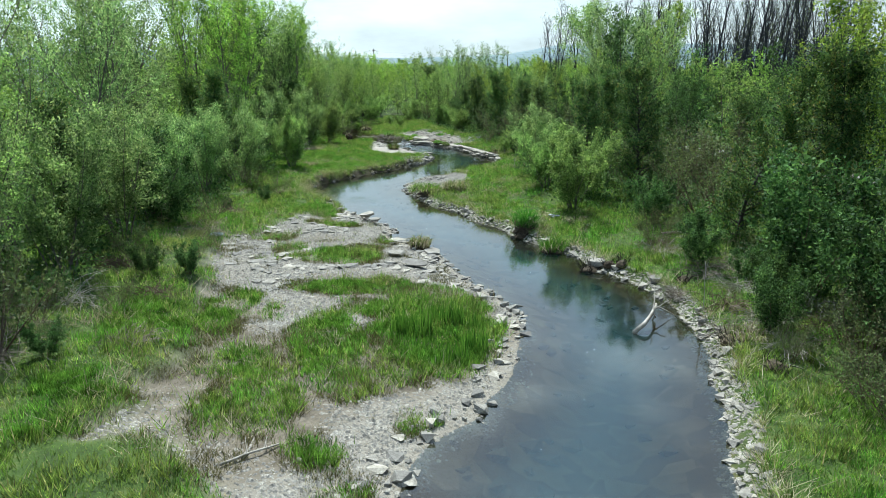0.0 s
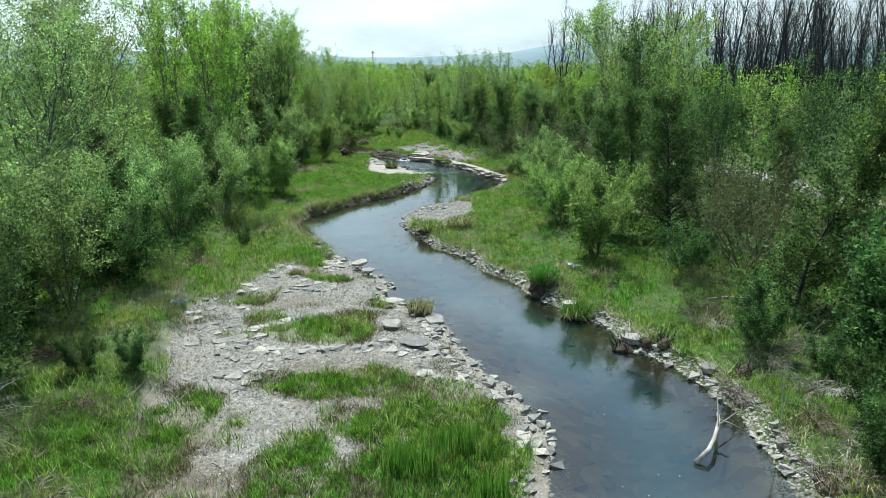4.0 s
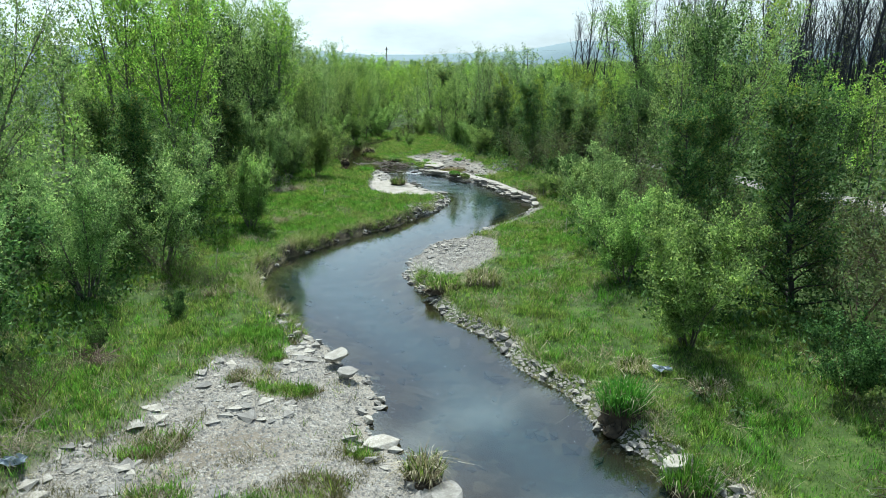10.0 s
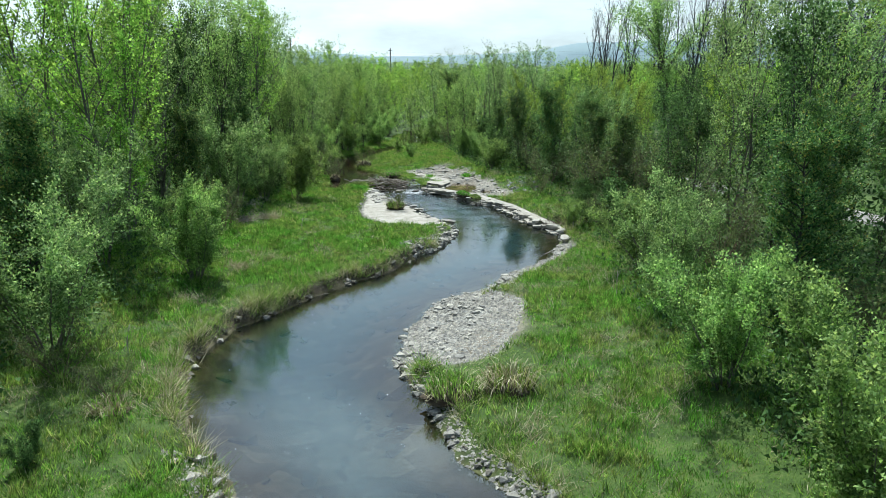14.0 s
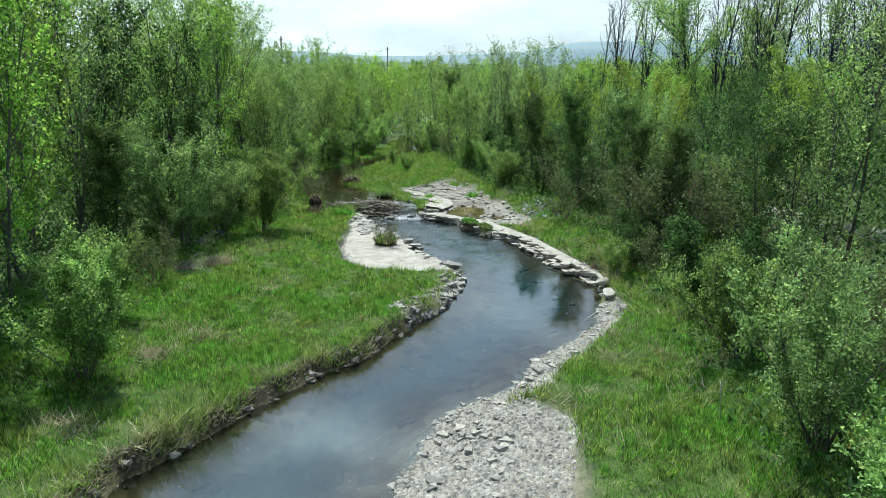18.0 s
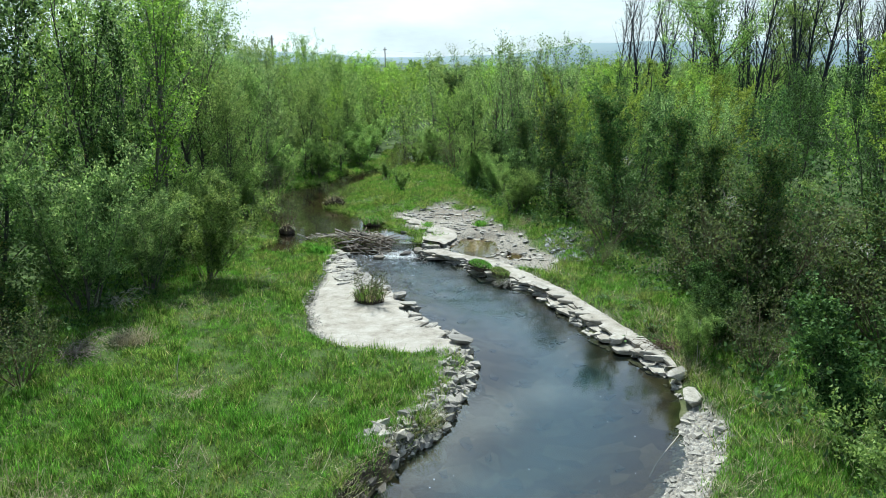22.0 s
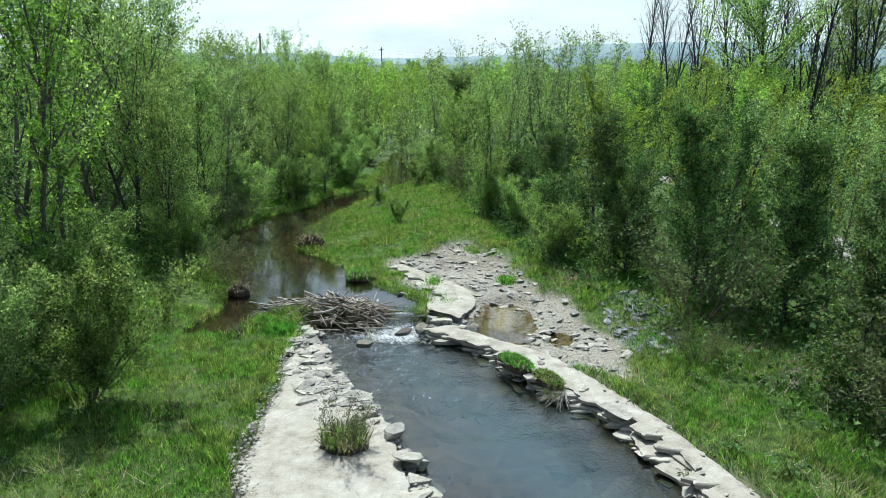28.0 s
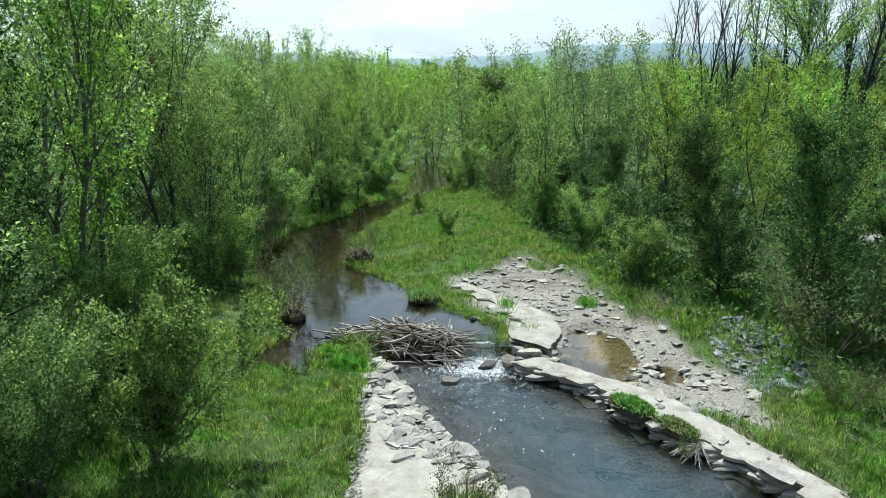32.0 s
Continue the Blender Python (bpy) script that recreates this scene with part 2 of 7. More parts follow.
def ground_material():
    m, n, l, b = material("ground", 0.92)
    tc = n.new("ShaderNodeTexCoord")
    pos = tc.outputs["Object"]

    def zone(name):
        a = n.new("ShaderNodeAttribute")
        a.attribute_name = name
        return a.outputs["Fac"]
    fine = noise_tex(n, l, 22.0, 6, 0.65, pos)
    mid = noise_tex(n, l, 2.6, 6, 0.6, pos)
    broad = noise_tex(n, l, 0.45, 4, 0.5, pos)
    # turf with thatch showing between the blades, toned dark so the gaps look shaded
    turf = ramp(n, [(0.34, (0.012, 0.022, 0.005)), (0.52, (0.045, 0.085, 0.012)), (0.68, (0.12, 0.135, 0.045))])
    l.new(maths(n, l, "ADD", maths(n, l, "MULTIPLY", fine.outputs["Fac"], 0.45), maths(n, l, "MULTIPLY", mid.outputs["Fac"], 0.55)), turf.inputs[0])
    # bare silt
    silt = ramp(n, [(0.3, (0.06, 0.05, 0.034)), (0.47, (0.13, 0.112, 0.084)), (0.66, (0.24, 0.212, 0.168))])
    l.new(maths(n, l, "ADD", maths(n, l, "MULTIPLY", fine.outputs["Fac"], 0.35), maths(n, l, "MULTIPLY", mid.outputs["Fac"], 0.65)), silt.inputs[0])
    # gravel
    peb = noise_tex(n, l, 13.0, vec=pos, kind="ShaderNodeTexVoronoi")
    peb2 = noise_tex(n, l, 34.0, vec=pos, kind="ShaderNodeTexVoronoi")
    sep = n.new("ShaderNodeSeparateColor")
    l.new(peb.outputs["Color"], sep.inputs[0])
    grav = ramp(n, [(0.0, (0.06, 0.056, 0.045)), (0.5, (0.15, 0.143, 0.122)), (1.0, (0.32, 0.31, 0.28))])
    l.new(sep.outputs[0], grav.inputs[0])
    col = blend(n, l, maths(n, l, "MULTIPLY", maths(n, l, "GREATER_THAN", peb.outputs["Distance"], 0.62), 0.55), grav.outputs[0], (0.2, 0.175, 0.13))
    # stream bed: brown stones and slabs under silt
    slab = n.new("ShaderNodeTexVoronoi")
    slab.inputs["Scale"].default_value = 2.4
    l.new(pos, slab.inputs["Vector"])
    sep2 = n.new("ShaderNodeSeparateColor")
    l.new(slab.outputs["Color"], sep2.inputs[0])
    bed = ramp(n, [(0.1, (0.055, 0.036, 0.018)), (0.5, (0.13, 0.092, 0.05)), (0.9, (0.27, 0.215, 0.14))])
    l.new(maths(n, l, "ADD", maths(n, l, "MULTIPLY", sep2.outputs[0], 0.45), maths(n, l, "MULTIPLY", mid.outputs["Fac"], 0.6)), bed.inputs[0])
    # raw earth of the cut banks, darkened for the shade below their turf edge
    earth = ramp(n, [(0.3, (0.02, 0.016, 0.011)), (0.7, (0.07, 0.056, 0.038))])
    l.new(fine.outputs["Fac"], earth.inputs[0])
    far = ramp(n, [(0.35, (0.02, 0.036, 0.009)), (0.65, (0.04, 0.07, 0.016))])
    l.new(broad.outputs["Fac"], far.inputs[0])
    c = blend(n, l, zone("silt"), turf.outputs[0], silt.outputs[0])
    c = blend(n, l, zone("gravel"), c, col)
    c = blend(n, l, zone("earth"), c, earth.outputs[0])
    c = blend(n, l, zone("bed"), c, bed.outputs[0])
    c = blend(n, l, zone("far"), c, far.outputs[0])
    l.new(c, b.inputs["Base Color"])
    h = maths(n, l, "ADD", maths(n, l, "MULTIPLY", fine.outputs["Fac"], 0.6), maths(n, l, "MULTIPLY", maths(n, l, "MULTIPLY", peb.outputs["Distance"], -1.0), zone("gravel")))
    bump(n, l, b, h, 0.7, 0.03)
    return m


def water_material(name, tint, murk, cloud):
    m, n, l, b = material(name)
    n.remove(b)
    tc = n.new("ShaderNodeTexCoord")
    rip = n.new("ShaderNodeAttribute")
    rip.attribute_name = "riffle"
    a = noise_tex(n, l, 3.2, 3, 0.5, tc.outputs["Object"])
    c = noise_tex(n, l, 14.0, 3, 0.6, tc.outputs["Object"])
    wide = noise_tex(n, l, 0.35, 2, 0.5, tc.outputs["Object"])
    h = maths(n, l, "ADD", maths(n, l, "MULTIPLY", a.outputs["Fac"], 0.35), maths(n, l, "MULTIPLY", c.outputs["Fac"], 0.34))
    strength = maths(n, l, "ADD", maths(n, l, "MULTIPLY", wide.outputs["Fac"], 0.075), rip.outputs["Fac"])
    bp = n.new("ShaderNodeBump")
    bp.inputs["Distance"].default_value = 0.05
    l.new(h, bp.inputs["Height"])
    l.new(strength, bp.inputs["Strength"])
    fres = n.new("ShaderNodeFresnel")
    fres.inputs["IOR"].default_value = 1.85
    l.new(bp.outputs[0], fres.inputs["Normal"])
    gl = n.new("ShaderNodeBsdfGlossy")
    gl.inputs["Roughness"].default_value = 0.008
    l.new(bp.outputs[0], gl.inputs["Normal"])
    tr, df = n.new("ShaderNodeBsdfTransparent"), n.new("ShaderNodeBsdfDiffuse")
    tr.inputs["Color"].default_value = (*tint, 1)
    df.inputs["Color"].default_value = (*murk, 1)
    body, surf = n.new("ShaderNodeMixShader"), n.new("ShaderNodeMixShader")
    deep = n.new("ShaderNodeAttribute")
    deep.attribute_name = "deep"
    l.new(maths(n, l, "MULTIPLY_ADD", deep.outputs["Fac"], cloud, 0.04), body.inputs[0])
    l.new(tr.outputs[0], body.inputs[1])
    l.new(df.outputs[0], body.inputs[2])
    l.new(fres.outputs[0], surf.inputs[0])
    l.new(body.outputs[0], surf.inputs[1])
    l.new(gl.outputs[0], surf.inputs[2])
    l.new(surf.outputs[0], n["Material Output"].inputs[0])
    return m


def plain_material(name, a, b_, rough=0.7, scale=6.0, metal=0.0):
    m, n, l, b = material(name, rough)
    b.inputs["Metallic"].default_value = metal
    tc = n.new("ShaderNodeTexCoord")
    t = noise_tex(n, l, scale, 5, 0.6, tc.outputs["Object"])
    r = ramp(n, [(0.3, a), (0.7, b_)])
    l.new(t.outputs["Fac"], r.inputs[0])
    l.new(r.outputs[0], b.inputs["Base Color"])
    return m


GROUND = ground_material()
SHELF = shelf_material()
STONE = stone_material("limestone", (0.13, 0.119, 0.096), (0.275, 0.262, 0.228), (0.46, 0.45, 0.41))
WET_STONE = stone_material("dark_wet_stone", (0.06, 0.055, 0.045), (0.12, 0.11, 0.09), (0.22, 0.20, 0.17))
SLATE = stone_material("grey_shale", (0.09, 0.095, 0.1), (0.18, 0.19, 0.195), (0.3, 0.31, 0.315))
SOD = bark_material("sod", (0.03, 0.024, 0.016), (0.09, 0.07, 0.045))
WATER = water_material("stream_water", (0.50, 0.53, 0.43), (0.02, 0.055, 0.064), 0.52)
POND = water_material("pond_water", (0.46, 0.43, 0.34), (0.02, 0.024, 0.02), 0.5)
PUDDLE = water_material("puddle_water", (0.80, 0.73, 0.56), (0.27, 0.205, 0.10), 3.0)
FOAM = plain_material("foam", (0.75, 0.78, 0.8), (0.85, 0.87, 0.88), 0.4, 20)
BARK_GREY = bark_material("grey_bark", (0.07, 0.065, 0.055), (0.17, 0.155, 0.135))
BARK_DARK = bark_material("dark_bark", (0.03, 0.028, 0.026), (0.08, 0.074, 0.068))
BARK_BARE = bark_material("bare_bark", (0.013, 0.015, 0.02), (0.034, 0.038, 0.05))
BARK_BROWN = bark_material("brown_twig", (0.08, 0.055, 0.04), (0.17, 0.125, 0.09))
DRIFTWOOD = bark_material("bleached_wood", (0.22, 0.20, 0.17), (0.46, 0.43, 0.38))
STICK = bark_material("weathered_stick", (0.13, 0.105, 0.08), (0.34, 0.30, 0.25))
# Most leaf and grass colours hold extra blue for sky sheen and haze.
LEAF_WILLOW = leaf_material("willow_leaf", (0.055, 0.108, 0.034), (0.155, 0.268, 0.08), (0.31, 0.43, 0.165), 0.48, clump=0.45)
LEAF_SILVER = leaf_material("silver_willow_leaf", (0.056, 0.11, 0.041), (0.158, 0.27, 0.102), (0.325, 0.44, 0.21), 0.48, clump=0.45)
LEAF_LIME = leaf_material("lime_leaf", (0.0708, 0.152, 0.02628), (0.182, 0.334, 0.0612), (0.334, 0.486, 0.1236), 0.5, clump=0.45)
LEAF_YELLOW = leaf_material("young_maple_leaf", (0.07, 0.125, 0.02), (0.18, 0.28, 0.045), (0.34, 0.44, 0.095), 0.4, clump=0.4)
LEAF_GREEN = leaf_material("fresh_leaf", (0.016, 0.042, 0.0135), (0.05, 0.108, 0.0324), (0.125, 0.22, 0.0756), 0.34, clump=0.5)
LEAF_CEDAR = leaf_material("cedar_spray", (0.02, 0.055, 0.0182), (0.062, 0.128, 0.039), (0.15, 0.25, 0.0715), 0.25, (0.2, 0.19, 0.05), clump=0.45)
LEAF_BUD = leaf_material("brown_bud", (0.045, 0.06, 0.03), (0.095, 0.125, 0.055), (0.16, 0.22, 0.08))
# Far leaves are lighter and bluer, with distance haze in the colour.
LEAF_FAR = leaf_material("hazed_far_foliage", (0.08, 0.155, 0.065), (0.18, 0.32, 0.117), (0.3, 0.47, 0.182), 0.5)
# Undergrowth leaves carry the woods' shade in a darker colour.
LEAF_UNDER = leaf_material("shaded_undergrowth", (0.025, 0.0562, 0.0195), (0.0625, 0.125, 0.039), (0.138, 0.237, 0.07306), 0.35)
GRASS = leaf_material("grass_blade", (0.042, 0.095, 0.015), (0.12, 0.24, 0.0375), (0.24, 0.38, 0.08125), 0.45, (0.38, 0.34, 0.22), patch=0.55, tuft=0.55)
LUSH = leaf_material("lush_grass_blade", (0.04, 0.12, 0.0156), (0.105, 0.27, 0.0364), (0.21, 0.43, 0.0858), 0.45, patch=0.2, tuft=0.45)
REED = leaf_material("reed_blade", (0.03, 0.105, 0.015), (0.07, 0.20, 0.03), (0.14, 0.31, 0.055), 0.45)
WEED = leaf_material("brown_weed", (0.045, 0.043, 0.015), (0.1, 0.096, 0.036), (0.19, 0.18, 0.08), 0.15)
STUB = leaf_material("dark_stalk", (0.012, 0.012, 0.01), (0.03, 0.028, 0.022), (0.075, 0.07, 0.05), 0.1)
STRAW = leaf_material("dry_grass_blade", (0.17, 0.15, 0.09), (0.36, 0.33, 0.21), (0.57, 0.53, 0.37), 0.15)


# ---- mesh tools ----
def mesh_of(name, verts, faces, mat, smooth=False, zones=None):
    verts, faces = np.asarray(verts, np.float32), np.asarray(faces, np.int32)
    me = bpy.data.meshes.new(name)
    me.vertices.add(len(verts))
    me.vertices.foreach_set("co", verts.ravel())
    k = faces.shape[1]
    me.loops.add(faces.size)
    me.loops.foreach_set("vertex_index", faces.ravel())
    me.polygons.add(len(faces))
    me.polygons.foreach_set("loop_start", np.arange(0, faces.size, k, dtype=np.int32))
    me.polygons.foreach_set("use_smooth", np.full(len(faces), smooth))
    me.materials.append(mat)
    for key, values in (zones or {}).items():
        me.attributes.new(key, "FLOAT", "POINT").data.foreach_set("value", np.asarray(values, np.float32))
    me.update(calc_edges=True)
    return me


def part(name, bm, mat, parent, label=""):
    """One mesh object under a thing or a part, from a bmesh or a mesh."""
    me = bm
    if isinstance(bm, bmesh.types.BMesh):
        me = bpy.data.meshes.new(name)
        bm.to_mesh(me)
        bm.free()
        me.materials.append(mat)
    ob = new(name, me)
    ob.parent = parent
    return tagged(ob, label)


class Heap:
    """Collects quads."""
    def __init__(self):
        self.v, self.f, self.n = [], [], 0

    def add(self, v, f):
        self.v.append(np.asarray(v, float))
        self.f.append(np.asarray(f, np.int64) + self.n)
        self.n += len(v)

    def tube(self, pts, r0, r1, sides=5, cap=False):
        pts = np.asarray(pts, float)
        k = len(pts)
        d = np.gradient(pts, axis=0)
        d /= np.linalg.norm(d, axis=1)[:, None] + 1e-9
        ref = np.where(np.abs(d[:, 2:3]) > 0.9, [[1.0, 0, 0]], [[0, 0, 1.0]])
        a = np.cross(d, ref)
        a /= np.linalg.norm(a, axis=1)[:, None] + 1e-9
        b = np.cross(d, a)
        r = np.linspace(r0, r1, k)[:, None, None]
        th = np.arange(sides) * 2 * np.pi / sides
        ring = pts[:, None] + r * (np.cos(th)[None, :, None] * a[:, None] + np.sin(th)[None, :, None] * b[:, None])
        i, j = np.meshgrid(np.arange(k - 1), np.arange(sides), indexing="ij")
        j2 = (j + 1) % sides
        f = np.stack([i * sides + j, i * sides + j2, (i + 1) * sides + j2, (i + 1) * sides + j], -1).reshape(-1, 4)
        v = ring.reshape(-1, 3)
        if cap:
            v = np.concatenate([v, pts[:1], pts[-1:]])
            m = k * sides
            for q in range(0, sides - 1, 2):
                f = np.concatenate([f, [[m, (q + 2) % sides, q + 1, q]], [[m + 1, m - sides + q, m - sides + q + 1, m - sides + (q + 2) % sides]]])
        self.add(v, f)

    def leaves(self, at, axis, length, width, rng):
        """Small leaves at the points, pointing roughly along the axes."""
        n = len(at)
        axis = axis / (np.linalg.norm(axis, axis=1)[:, None] + 1e-9)
        side = np.cross(axis, rng.normal(size=(n, 3)) * 0.62 + (0, 0, 0.9))
        side /= np.linalg.norm(side, axis=1)[:, None] + 1e-9
        L, W = length[:, None], width[:, None]
        v = np.stack([at - side * W * 0.2, at + axis * L * 0.5 + side * W * 0.65, at + axis * L - side * W * 0.35], 1).reshape(-1, 3)
        self.add(v, np.arange(3 * n).reshape(-1, 3))

    def mesh(self, name, mat, smooth=False):
        return mesh_of(name, np.concatenate(self.v), np.concatenate(self.f), mat, smooth)


def vnoise(x, y, scale, seed):
    """Smooth value noise in 0 to 1."""
    rng = np.random.RandomState(seed)
    g = rng.rand(64, 64)
    u, w = np.asarray(x) / scale + 1000.0, np.asarray(y) / scale + 1000.0
    iu, iw = np.floor(u).astype(int), np.floor(w).astype(int)
    fu, fw = u - iu, w - iw
    fu, fw = fu * fu * (3 - 2 * fu), fw * fw * (3 - 2 * fw)
    a, b = g[iu % 64, iw % 64], g[(iu + 1) % 64, iw % 64]
    c, d = g[iu % 64, (iw + 1) % 64], g[(iu + 1) % 64, (iw + 1) % 64]
    return (a * (1 - fu) + b * fu) * (1 - fw) + (c * (1 - fu) + d * fu) * fw


def fbm(x, y, scale, seed, octaves=3):
    total, weight, norm = 0.0, 1.0, 0.0
    for k in range(octaves):
        total = total + weight * vnoise(x, y, scale / 2 ** k, seed + k)
        norm += weight
        weight *= 0.5
    return total / norm


def smooth(e0, e1, x):
    t = np.clip((x - e0) / (e1 - e0), 0, 1)
    return t * t * (3 - 2 * t)


def curve(points, per=6):
    """A Catmull-Rom curve through the plan's points."""
    p = np.array(points, float)
    p = np.vstack([2 * p[0] - p[1], p, 2 * p[-1] - p[-2]])
    out = []
    for a, b, c, d in zip(p[:-3], p[1:-2], p[2:-1], p[3:]):
        for t in np.arange(per) / per:
            out.append(0.5 * (2 * b + (c - a) * t + (2 * a - 5 * b + 4 * c - d) * t ** 2 + (3 * b - a - 3 * c + d) * t ** 3))
    return np.array(out + [p[-2]])


def sdf(poly, x, y):
    """Distance to a closed outline, negative inside."""
    x, y = np.ravel(x), np.ravel(y)
    a, b = np.asarray(poly), np.roll(poly, -1, axis=0)
    best, inside = np.full(len(x), 1e9), np.zeros(len(x), bool)
    for (ax, ay), (bx, by) in zip(a, b):
        ex, ey = bx - ax, by - ay
        t = np.clip(((x - ax) * ex + (y - ay) * ey) / (ex * ex + ey * ey + 1e-12), 0, 1)
        best = np.minimum(best, (x - ax - t * ex) ** 2 + (y - ay - t * ey) ** 2)
        if ay != by:
            inside ^= ((ay > y) != (by > y)) & (x < ex * (y - ay) / (by - ay) + ax)
    d = np.sqrt(best)
    return np.where(inside, -d, d)


# ---- plan of the valley ----
LEFT_BANK = curve([(-2.6, -12), (-2.2, 0), (-1.5, 5.5), (-0.7, 8.3), (-0.3, 9.5), (0.3, 10.4), (0.8, 11.4), (1.2, 12.6), (1.4, 14.1), (1.55, 15.1), (1.4, 16.4),
                   (0.9, 17.6), (0.4, 18.8), (-0.05, 20.1), (-0.2, 21.1), (-0.6, 21.8), (-1.5, 22.7), (-2.0, 23.7), (-2.0, 25.0), (-2.8, 26.3), (-4.3, 28.5),
                   (-5.2, 29.7), (-6.0, 31.0), (-6.5, 32.2), (-6.8, 33.6), (-6.65, 35.0), (-6.0, 36.6), (-5.0, 38.4), (-4.2, 39.8), (-3.2, 41.1), (-2.5, 43.0)])
LEFT_BEND = curve([(-2.5, 43.0), (-1.7, 44.2), (-1.3, 46.0), (-1.2, 47.5), (-1.4, 48.5), (-2.0, 49.3), (-2.9, 50.6), (-3.2, 51.6), (-3.9, 53.0), (-4.6, 54.3),
                   (-5.3, 55.7), (-5.75, 56.9), (-5.9, 57.6)])
RIGHT_BANK = curve([(2.6, -12), (2.8, 0), (3.2, 5.5), (3.8, 8.3), (4.2, 9.9), (4.7, 11.7), (5.0, 12.9), (5.2, 14.1), (5.3, 15.4), (5.2, 16.6), (4.8, 18.3), (4.1, 19.5),
                    (3.7, 21.1), (3.0, 22.3), (2.3, 23.6), (1.8, 25.0), (1.0, 26.3), (0.3, 28.1), (-0.9, 29.8), (-1.3, 31.3), (-2.1, 33.2), (-2.2, 34.2),
                    (-1.9, 36.2), (-1.3, 38.2), (-0.1, 39.3), (0.5, 40.8), (1.8, 42.3)])
RIGHT_BEND = curve([(1.8, 42.3), (2.5, 44.0), (2.8, 45.8), (2.75, 47.0), (2.2, 48.0), (1.5, 49.9), (1.05, 51.5), (0.4, 52.9), (-0.6, 54.1), (-1.1, 54.7), (-1.9, 56.1),
                    (-2.8, 56.9), (-3.4, 57.6)])
STREAM = np.vstack([LEFT_BANK, LEFT_BEND[1:], RIGHT_BEND[::-1], RIGHT_BANK[::-1][1:]])
POND_EDGE = np.vstack([curve([(-8.7, 56.2), (-8.3, 57.5), (-8.5, 59.0), (-8.8, 60.3), (-9.9, 62.5), (-10.9, 65.1), (-10.8, 69.6), (-9.2, 72.5), (-8.7, 75.6), (-7.3, 78.5),
                              (-7.3, 85.9), (-7.6, 96.0)], 4),
                       curve([(-5.2, 96.0), (-4.8, 83.5), (-5.9, 78.5), (-7.2, 73.8), (-8.1, 69.6), (-8.2, 66.8), (-7.7, 64.3), (-6.5, 63.0), (-5.3, 61.0), (-4.3, 59.6),
                              (-3.4, 58.6), (-3.6, 57.9), (-4.4, 57.9), (-5.5, 58.3), (-6.8, 58.0), (-7.4, 57.4), (-7.7, 56.5)], 4)])
POND_Z = 0.30
PUDDLE_EDGE = curve([(-1.7, 58.8), (-1.0, 59.0), (-0.4, 58.7), (-0.35, 57.6), (-0.7, 56.2), (-1.3, 56.3), (-1.85, 56.9), (-1.75, 57.8), (-1.7, 58.8)], 4)[:-1]
PUDDLE2_EDGE = curve([(0.15, 56.9), (0.45, 56.8), (0.5, 56.2), (0.2, 55.8), (0.0, 56.3), (0.15, 56.9)], 4)[:-1]
SIDE_POOL_EDGE = curve([(-5.65, 51.2), (-5.05, 51.3), (-4.95, 50.2), (-4.9, 49.0), (-4.8, 48.3), (-5.2, 48.6), (-5.5, 49.6), (-5.65, 51.2)], 4)[:-1]
GRAVEL_BAR = curve([(-1.2, 7.0), (-2.6, 7.9), (-4.3, 8.9), (-5.3, 10.0), (-5.4, 11.4), (-4.9, 12.6), (-5.2, 14.4), (-6.1, 16.5), (-6.7, 19.0), (-6.6, 21.6), (-6.0, 24.0),
                    (-5.6, 25.8), (-4.5, 27.2), (-3.6, 27.8), (-1.4, 26.0), (0.5, 21.5), (2.0, 16.0), (1.6, 12.0), (0.2, 8.2), (-1.2, 7.0)], 4)[:-1]
RIGHT_BAR = curve([(-2.9, 34.0), (-1.9, 37.6), (-1.0, 39.0), (0.1, 38.4), (0.95, 36.8), (0.4, 34.6), (-0.4, 33.4), (-1.7, 32.9), (-2.9, 34.0)], 4)[:-1]
RIGHT_SHORE = curve([(-0.8, 39.4), (0.2, 41.4), (1.6, 43.4), (2.6, 44.5), (3.1, 45.5), (3.2, 44.0), (2.3, 42.0), (1.2, 40.4), (0.4, 38.8), (-0.4, 38.6), (-0.8, 39.4)], 4)[:-1]
LEFT_SHELF = curve([(-5.9, 57.0), (-5.9, 54.5), (-5.75, 51.5), (-5.5, 49.6), (-5.0, 48.3), (-4.2, 47.7), (-2.6, 47.35), (-1.6, 47.7), (-1.2, 48.4), (-2.6, 50.0),
                    (-3.0, 51.5), (-4.2, 53.2), (-5.1, 55.0), (-5.6, 56.9), (-5.9, 57.0)], 4)[:-1]
RIGHT_SHELF = curve([(-3.0, 56.7), (-2.0, 55.9), (-1.15, 54.8), (-0.2, 53.4), (0.65, 52.3), (1.2, 51.2), (1.7, 49.7), (2.4, 47.9), (2.95, 46.6), (3.05, 47.6), (2.4, 49.6),
                     (1.85, 51.2), (1.35, 52.6), (0.6, 54.0), (-0.2, 55.3), (-1.2, 56.1), (-2.3, 57.2), (-3.0, 56.7)], 4)[:-1]
UPPER_SHELF = curve([(-2.2, 57.3), (-1.8, 58.4), (-1.9, 59.8), (-2.8, 61.0), (-4.0, 62.5), (-4.4, 62.0), (-3.7, 60.6), (-3.1, 59.2), (-3.0, 57.8), (-2.2, 57.3)], 4)[:-1]
